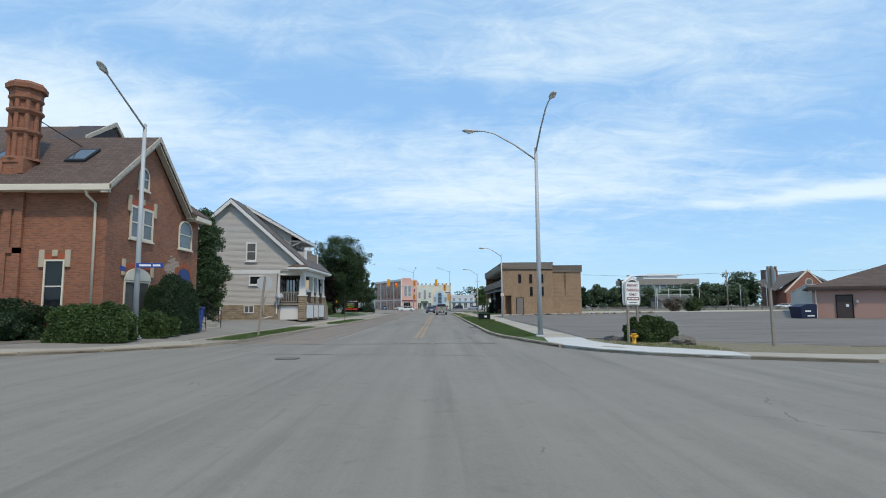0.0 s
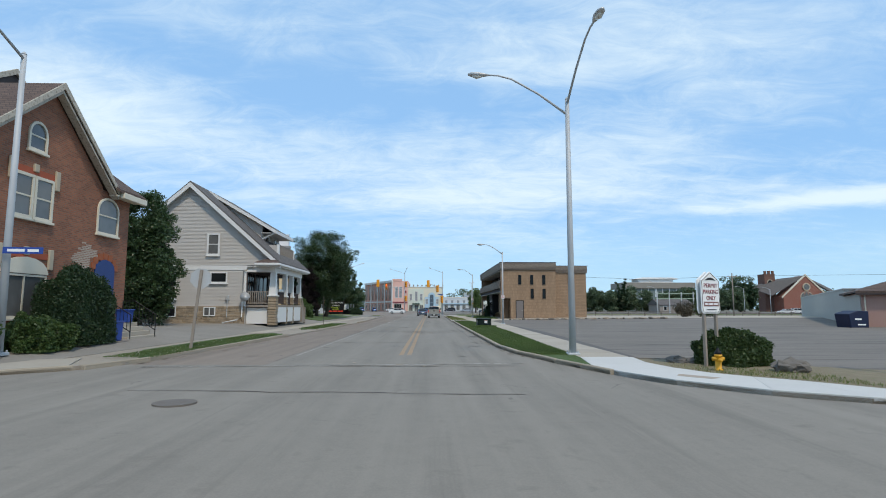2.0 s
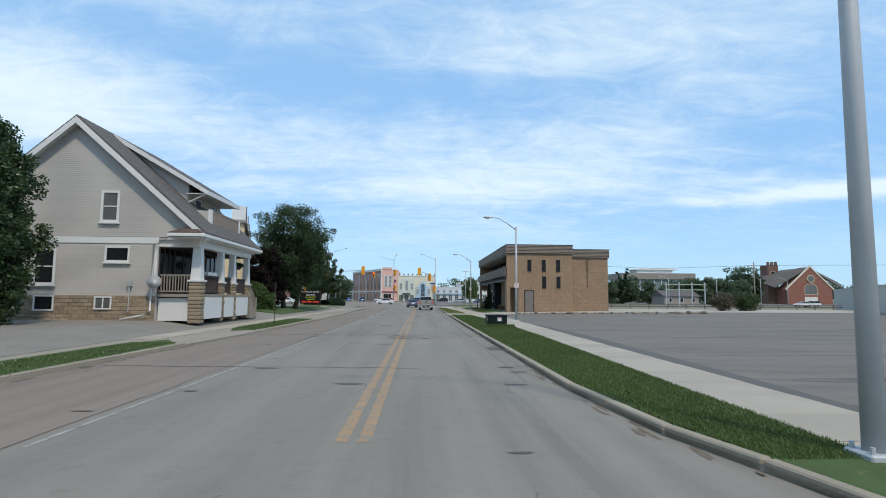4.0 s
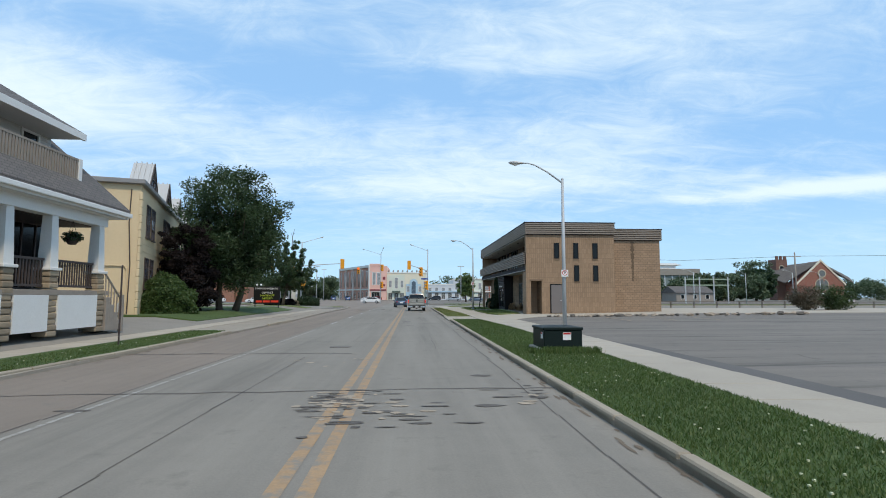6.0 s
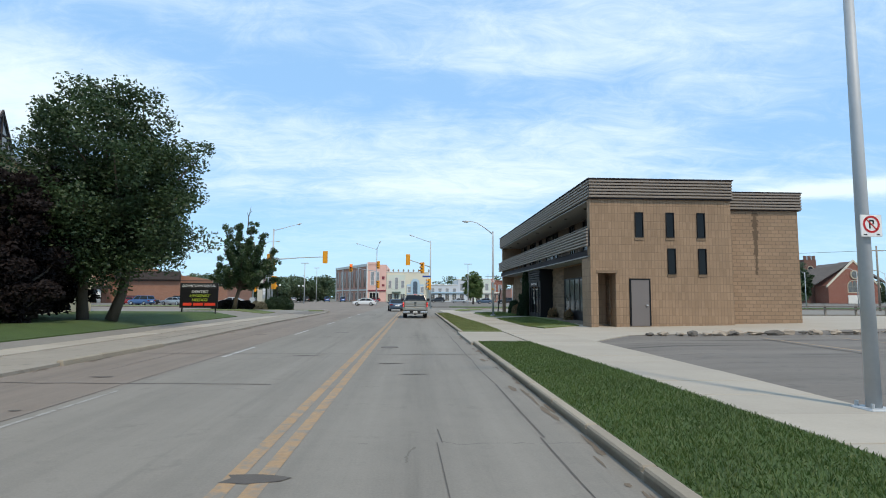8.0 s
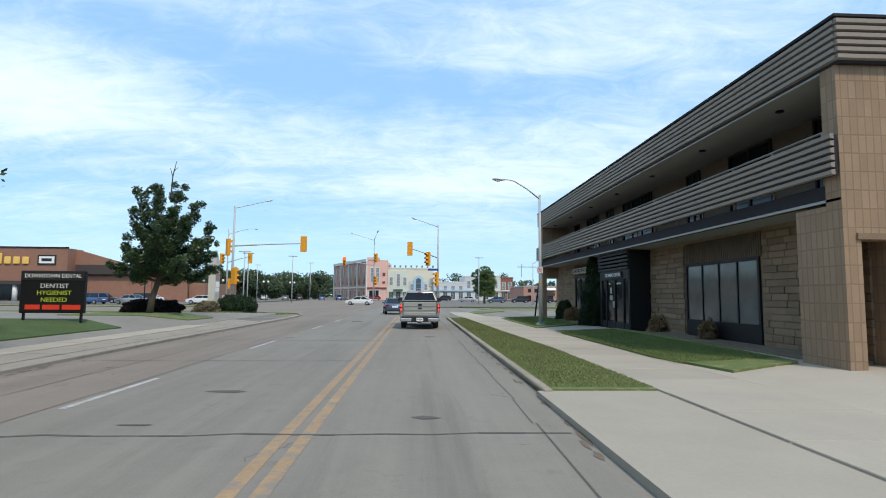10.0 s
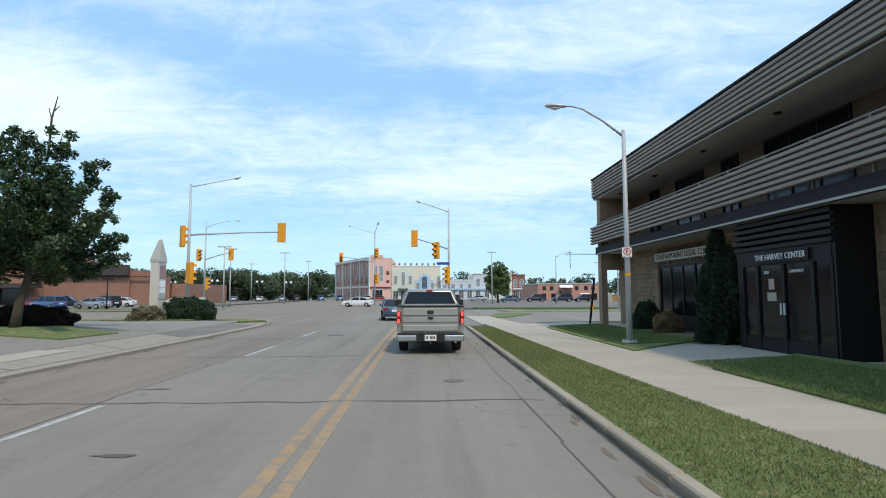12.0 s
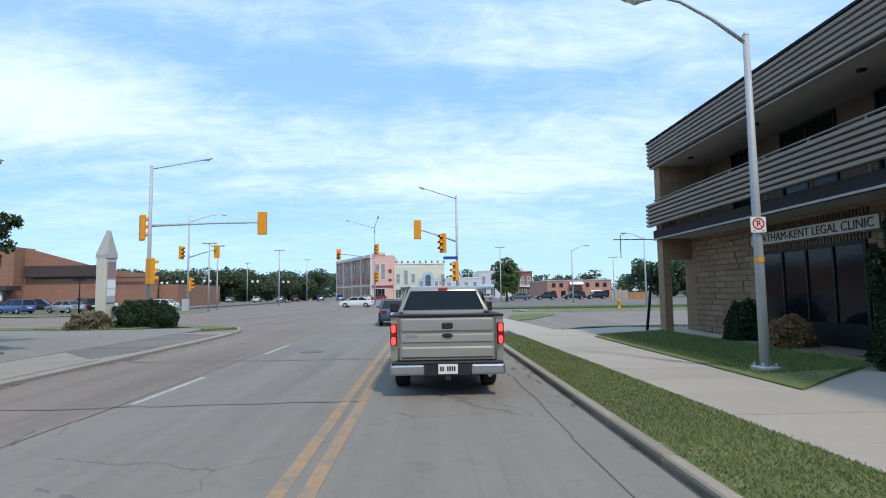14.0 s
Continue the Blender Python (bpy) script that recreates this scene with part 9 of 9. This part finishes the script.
# brick store in the western shopping plaza
so = thing("brick_store", (-75, 200, 0), "low orange-brown brick store with a dark panel band", "store")
Y = 190.0
bm = B(); bx(bm, -140, -69.0, Y, Y + 5, 0, 10.7); part("wall", bm, STOREBRICK, so)
bm = B(); prism(bm, [(-69, 0, 0), (-53.5, 0, 0), (-53.5, 0, 6.9), (-58, 0, 7.6), (-67.6, 0, 10.3), (-69, 0, 10.7)], (0, 0.6, 0)); bm.transform(Matrix.Translation((0, Y + 2.5, 0))); part("wing", bm, STOREBRICK, so)
bm = B(); prism(bm, [(-53.5, 0, 0), (-46.3, 0, 0), (-46.3, 0, 5.4), (-49.6, 0, 6.1), (-53.5, 0, 6.6)], (0, 0.6, 0)); bm.transform(Matrix.Translation((0, Y + 3.0, 0))); part("wing", bm, STOREBRICK, so)
bm = B(); bx(bm, -46.3, -43.0, Y + 4, Y + 24, 0, 4.0); part("wing", bm, STOREBRICK, so)
bm = B(); bx(bm, -68.4, -53.4, Y + 1.6, Y + 2.5, 5.5, 7.5, 0.05); part("dark_band", bm, WOOD_DARK, so, "dark ribbed panel band on the wall")
bm = B(); bx(bm, -67.2, -46.2, Y + 2.2, Y + 2.45, 5.2, 5.4); part("ledge", bm, WOOD_DARK, so)
bm = B(); bx(bm, -140.2, -68.9, Y - 0.15, Y + 0.1, 10.7, 10.95); part("coping", bm, BEAM, so)
bm = B(); bx(bm, -100, -67.6, Y - 3.4, Y, 3.2, 4.0, 0.05); part("canopy", bm, WOOD_DARK, so, "dark entrance canopy")
for x in (-69.2, -77, -85, -93):
    bm = B(); tube(bm, [(x, Y - 2.6, 0), (x, Y - 2.6, 3.2)], 0.45, 14); part("column", bm, TRIM, so, "round white column", True)
bm = B(); bx(bm, -98, -70, Y - 0.06, Y - 0.01, 0.2, 3.1); part("shop_glass", bm, PANE, so, "dark shop glazing")
YEL = M("yellow_sign_letters", (0.8, 0.5, 0.12), 0.5, bump=0)
for k in range(6):
    bm = B(); bx(bm, -86.5 + 1.75 * k, -85.2 + 1.75 * k, Y - 0.3, Y - 0.02, 7.4, 8.9 + 0.7 * (k in (2,)), 0.15, 2); part("sign_bar", bm, YEL, so, "yellow sign shape")
bm = B(); bx(bm, -74.8, -71.2, Y - 0.15, Y, 7.3, 9.3, 0.02); spn = part("sign_panel", bm, INK, so, "black-framed sign panel")
bm = B(); bx(bm, -74.5, -71.5, Y - 0.18, Y - 0.15, 7.6, 9.0); part("sign_face", bm, SIGNWHITE, spn)
bm = B(); bx(bm, -74.0, -72.0, Y - 0.2, Y - 0.18, 8.0, 8.6); part("sign_mark", bm, INK, spn)
bm = B(); bx(bm, -95, -91, Y + 6, Y + 10, 10.7, 12.3, 0.05); part("roof_unit", bm, BEAM, so)
bt = thing("lot_lamp", (-38, 158, 0.06), "short dark post with a twin lamp bar", "lamp", "lot lamps")
bm = B(); tube(bm, [(-38, 158, 0.06), (-38, 158, 3.9)], 0.08, 8); part("post", bm, BLACKMETAL, bt, "", True)
bm = B(); bx(bm, -38.7, -37.3, 157.9, 158.1, 3.8, 3.95, 0.03); part("lamp_bar", bm, BLACKMETAL, bt)

# side street buildings seen across the lot
sh = thing("pink_shed", (34.9, 56, 0), "pink stucco low building with a brown hip roof and steel door", "building")
X, Y = 34.9, 56.0
bm = B(); bx(bm, X, X + 24, Y, Y + 10, 0.1, 2.8); part("wall", bm, M("pink_block_paint", (0.40, 0.245, 0.2), 0.85, var=0.15, scale=0.5, fine=14, fvar=0.12), sh)
GREYSIDE = M("pale_grey_siding", (0.41, 0.405, 0.37), 0.7, var=0.12, scale=0.5)
bm = B(); bx(bm, X - 0.06, X, Y + 0.3, Y + 10, 0.1, 2.72); part("grey_side", bm, GREYSIDE, sh, "pale grey clad side wall")
bm = B(); prism(bm, [(X - 0.06, Y + 10, 0.0), (X - 0.06, Y + 80, 0.0), (X - 0.06, Y + 80, 3.7), (X - 0.06, Y + 10, 3.4)], (20.06, 0, 0)); part("grey_hall", bm, GREYSIDE, sh, "pale grey flat-roofed hall behind")
bm = B(); prism(bm, [(X - 0.12, Y + 9.9, 3.4), (X - 0.12, Y + 80.1, 3.7), (X - 0.12, Y + 80.1, 3.8), (X - 0.12, Y + 9.9, 3.5)], (20.2, 0, 0)); part("coping", bm, ALU, sh)
bm = B(); bx(bm, X - 0.4, X + 24.4, Y - 0.5, Y - 0.38, 2.66, 2.86, 0.02); bx(bm, X - 0.4, X + 24.4, Y - 0.38, Y, 2.72, 2.78); part("gutter", bm, WOOD_DARK, sh, "brown gutter and soffit")
bm = B()
for q in (((-0.4, -0.5, 2.82), (24.4, -0.5, 2.82), (18, 5, 4.9), (6, 5, 4.9)), ((-0.4, 10.5, 2.82), (-0.4, -0.5, 2.82), (6, 5, 4.9), (6, 5, 4.91)), ((24.4, 10.5, 2.82), (-0.4, 10.5, 2.82), (6, 5, 4.9), (18, 5, 4.9))):
    prism(bm, [(X + a, Y + b, c) for a, b, c in q], (0, 0, 0.14))
part("roof", bm, SHINGLE, sh)
sw_ = Wall((X, Y, 0), (1, 0, 0), (0, -1, 0))
bm = B(); sw_.block(bm, 1.7, 2.8, 0.15, 2.15, 0.0, 0.05); dr_ = part("door", bm, WOOD_DARK, sh, "dark brown steel door")
bm = B(); sw_.block(bm, 1.62, 1.7, 0.15, 2.23, 0.0, 0.08); sw_.block(bm, 2.8, 2.88, 0.15, 2.23, 0.0, 0.08); sw_.block(bm, 1.7, 2.8, 2.15, 2.23, 0.0, 0.08); part("door_frame", bm, BLACKMETAL, sh)
bm = B(); sw_.block(bm, 2.35, 2.55, 1.15, 1.4, 0.05, 0.07); part("notice", bm, SIGNWHITE, dr_)
bm = B(); sw_.block(bm, 3.1, 3.25, 1.5, 1.75, 0.0, 0.15); part("meter", bm, ALU, sh)
bm = B(); tube(bm, [(X + 0.2, Y - 0.08, 2.75), (X + 0.2, Y - 0.08, 0.15)], 0.05, 8); part("downspout", bm, CREAMTRIM, sh)
sh.matrix_basis = pose(X, Y, 0.05, 0, 0, -31.7)
du = thing("dumpster", (33.4, 55, 0.2), "dark blue steel dumpster beside the low building", "dumpster")
NAVY = M("navy_dumpster_paint", (0.008, 0.014, 0.045), 0.5, var=0.3, scale=2, bump=0.05)
bm = B(); prism(bm, [(32.7, 54.4, 0.2), (32.55, 54.4, 1.25), (33.3, 54.4, 1.5), (34.1, 54.4, 1.45), (34.05, 54.4, 0.2)], (0, 1.5, 0), 0.03); part("bin", bm, NAVY, du)
bm = B(); bx(bm, 33.0, 33.5, 54.375, 54.395, 0.8, 0.92); bx(bm, 33.2, 33.8, 54.375, 54.395, 0.4, 0.5); part("text_bar", bm, SIGNWHITE, du)

ofc = thing("office_slab", (130, 330, 0), "long flat-roofed office block with a white rooftop room", "building")
bm = B(); bx(bm, 112, 149, 320, 340, 0, 12.7); part("wall", bm, M("grey_green_glazing", (0.16, 0.2, 0.19), 0.4, var=0.2, scale=0.3), ofc)
bm = B(); bx(bm, 110, 151, 319, 341, 12.7, 16.1, 0.1); part("roof_band", bm, M("brown_grey_band", (0.25, 0.23, 0.2), 0.8, scale=0.3), ofc)
bm = B(); bx(bm, 121, 141, 325, 336, 16.1, 18.2, 0.1); part("penthouse", bm, SIGNWHITE, ofc, "white rooftop room")
bm = B(); prism(bm, [(118, 324, 18.2), (144, 324, 18.2), (141, 324, 19.2), (123, 324, 19.2)], (0, 12, 0)); part("penthouse_roof", bm, SIGNWHITE, ofc)
for k in range(10):
    bm = B(); bx(bm, 112.2 + 4.0 * k, 112.7 + 4.0 * k, 319.8, 320.0, 0, 12.7); part("mullion", bm, PALEGREY, ofc)

ch = thing("brick_church", (190, 300, 0), "red brick church with steep gable, rose window and square tower", "church")
bm = B(); prism(bm, [(181.4, 289, 0), (204.2, 289, 0), (204.2, 289, 7.5), (193.2, 289, 18.4), (181.4, 289, 7.5)], (0, 8, 0)); part("wall", bm, BRICK_FAR, ch)
bm = B()
for a, b in (((180.6, 6.9), (193.2, 18.9)), ((205.0, 6.9), (193.2, 18.9))):
    prism(bm, [(a[0], 288.7, a[1]), (a[0], 288.7, a[1] + 0.9), (b[0], 288.7, b[1] + 0.3), (b[0], 288.7, b[1] - 0.6)], (0, 0.6, 0))
part("gable_coping", bm, CREAMTRIM, ch)
bm = B(); prism(bm, [(176, 290, 8), (170, 300, 12.5), (186, 300, 17), (193.4, 290, 18)], (0, 0, 0.3)); prism(bm, [(210, 290, 8), (193.4, 290, 18), (200, 300, 17), (216, 300, 11)], (0, 0, 0.3)); part("roof", bm, SHINGLE_GREY, ch)
cwl = Wall((0, 289, 0), (1, 0, 0), (0, -1, 0))
bm = B(); tube(bm, [(193.4, 289, 12.6), (193.4, 288.6, 12.6)], 2.0, 20); rw_ = part("rose_window", bm, LIMESTONE, ch)
bm = B(); tube(bm, [(193.4, 288.6, 12.6), (193.4, 288.55, 12.6)], 1.5, 20); part("pane", bm, PANE_GREY, rw_)
window(ch, cwl, 190.4, 196.4, 5.0, 10.0, LIMESTONE, PANE_GREY, 2, 3, 0.35, False, 2.4, label="large arched church window")
bm = B(); cwl.block(bm, 190, 196.5, 0, 3.6, 0, 0.3); part("doors", bm, OFFWHITE, ch)
bm = B(); bx(bm, 177, 182.6, 297, 303, 0, 19.6)
for x in (177, 179.0, 181.0):
    bx(bm, x, x + 1.2, 296.9, 297.6, 19.6, 21.3)
part("tower", bm, BRICK_DARK, ch)
for u in (178.7,):
    window(ch, Wall((0, 297, 0), (1, 0, 0), (0, -1, 0)), u, u + 2.2, 13.0, 16.5, LIMESTONE, PANE, 1, 1, 0.3, False, 1.0)
for x0, x1, h, lab, mt in ((84, 96, 5.0, "low grey-brown house beyond the guard rail", M("grey_brown_render", (0.27, 0.24, 0.21), 0.85, var=0.2)),):
    t = thing("far_house", ((x0 + x1) / 2, 214, 0), lab, "house", "far houses")
    bm = B(); bx(bm, x0, x1, 210, 220, 0, h * 0.6); part("wall", bm, mt, t)
    bm = B(); prism(bm, [(x0 - 0.4, 209.5, h * 0.58), (x0 - 0.4, 215, h), (x0 - 0.4, 220.5, h * 0.58)], (x1 - x0 + 0.8, 0, 0)); part("roof", bm, SHINGLE_GREY, t)
    for k in range(3):
        u = x0 + (x1 - x0) * (k + 0.5) / 3
        window(t, Wall((0, 210, 0), (1, 0, 0), (0, -1, 0)), u - 0.5, u + 0.5, h * 0.2, h * 0.45, TRIM, PANE, 1, 1, 0.12, False)
# poles and wires of the side street
for x, y, h in ((70.5, 137.7, 9.7),):
    t = thing("utility_pole", (x, y, 0), "grey wooden utility pole", "utility pole", "utility poles")
    bm = B(); tube(bm, [(x, y, 0), (x, y, h)], [0.16, 0.11], 8); part("pole", bm, WOOD_GREY, t, "", True)
    bm = B(); bx(bm, x - 1.1, x + 1.1, y - 0.06, y + 0.06, h - 0.8, h - 0.66); part("crossarm", bm, WOOD_GREY, t)
for x, y, h in ((58, 150, 6.5), (72, 155, 6.5), (86, 160, 7), (97, 166, 7)):
    street_lamp(x, y, 0, h, [(h - 0.2, (x - 1.8, y, h + 0.6))], "galvanised street lamp on the side street", 0.09)
wr = thing("overhead_wire", (80, 150, 10), "thin black overhead wire", "wire")
for a, b in (((34, 150, 9.6), (70.5, 137.7, 9.0)), ((70.5, 137.7, 9.0), (190, 150, 13))):
    bm = B(); m = (Vector(a) + Vector(b)) / 2 - Vector((0, 0, 0.8)); tube(bm, [a, m, b], 0.025, 4); part("span", bm, BLACKMETAL, wr)
ss = thing("substation_frame", (72, 170, 0), "pale green steel substation frame", "substation")
for x in (66.5, 70, 73.5, 77):
    bm = B(); bx(bm, x - 0.12, x + 0.12, 169.9, 170.1, 0, 6.4); part("mast", bm, GALV, ss)
for z in (5.2, 6.6):
    bm = B(); bx(bm, 66, 77.5, 169.95, 170.05, z - 0.9, z - 0.65); part("beam", bm, M("pale_green_steel", (0.3, 0.38, 0.28), 0.6), ss)


# ---------------------------------------------------------------- sidewalk slabs, last
def slabs(root_name, f1, f2, y0, y1, z, mat, step=1.5):
    root = bpy.data.objects[root_name]
    y = y0
    while y < y1 - 0.2:
        b = min(y + step, y1)
        bm = B()
        g = 0.012
        prism(bm, [(f1(y) + g, y + g, z - 0.05), (f2(y) - g, y + g, z - 0.05), (f2(b) - g, b - g, z - 0.05), (f1(b) + g, b - g, z - 0.05)], (0, 0, 0.05 + 0.004 * math.sin(y * 7)), 0.008)
        part("slab", bm, mat, root)
        y = b


slabs("sidewalk_bed_east", W1, W2, 31.2, 118.8, 0.125, WALK)
root = bpy.data.objects["corner_walk_bed"]
for k, ((a, b), (c, d)) in enumerate(zip(zip(CORNER_N, CORNER_F), zip(CORNER_N[1:], CORNER_F[1:]))):
    bm = B()
    sheet(bm, [corner_z(*p) for p in (a, c, d, b)], 0.17)
    bmesh.ops.bevel(bm, geom=bm.edges[:], offset=0.008, segments=1, affect="EDGES", profile=0.5)
    part("slab", bm, WALK_NEW if k < 6 else WALK, root)
bm = B(); prism(bm, [corner_z(6.9, 27.55, 0.118), corner_z(7.75, 26.75, 0.118), corner_z(8.05, 27.0, 0.118), corner_z(7.15, 27.85, 0.118)], (0, 0, 0.006))
part("tactile_plate", bm, CRACKED, root, "grey tactile plate in the new sidewalk")
slabs("sidewalk_bed_west", lambda y: -10.15, lambda y: -9.0, 48, 105, 0.105, WALK)
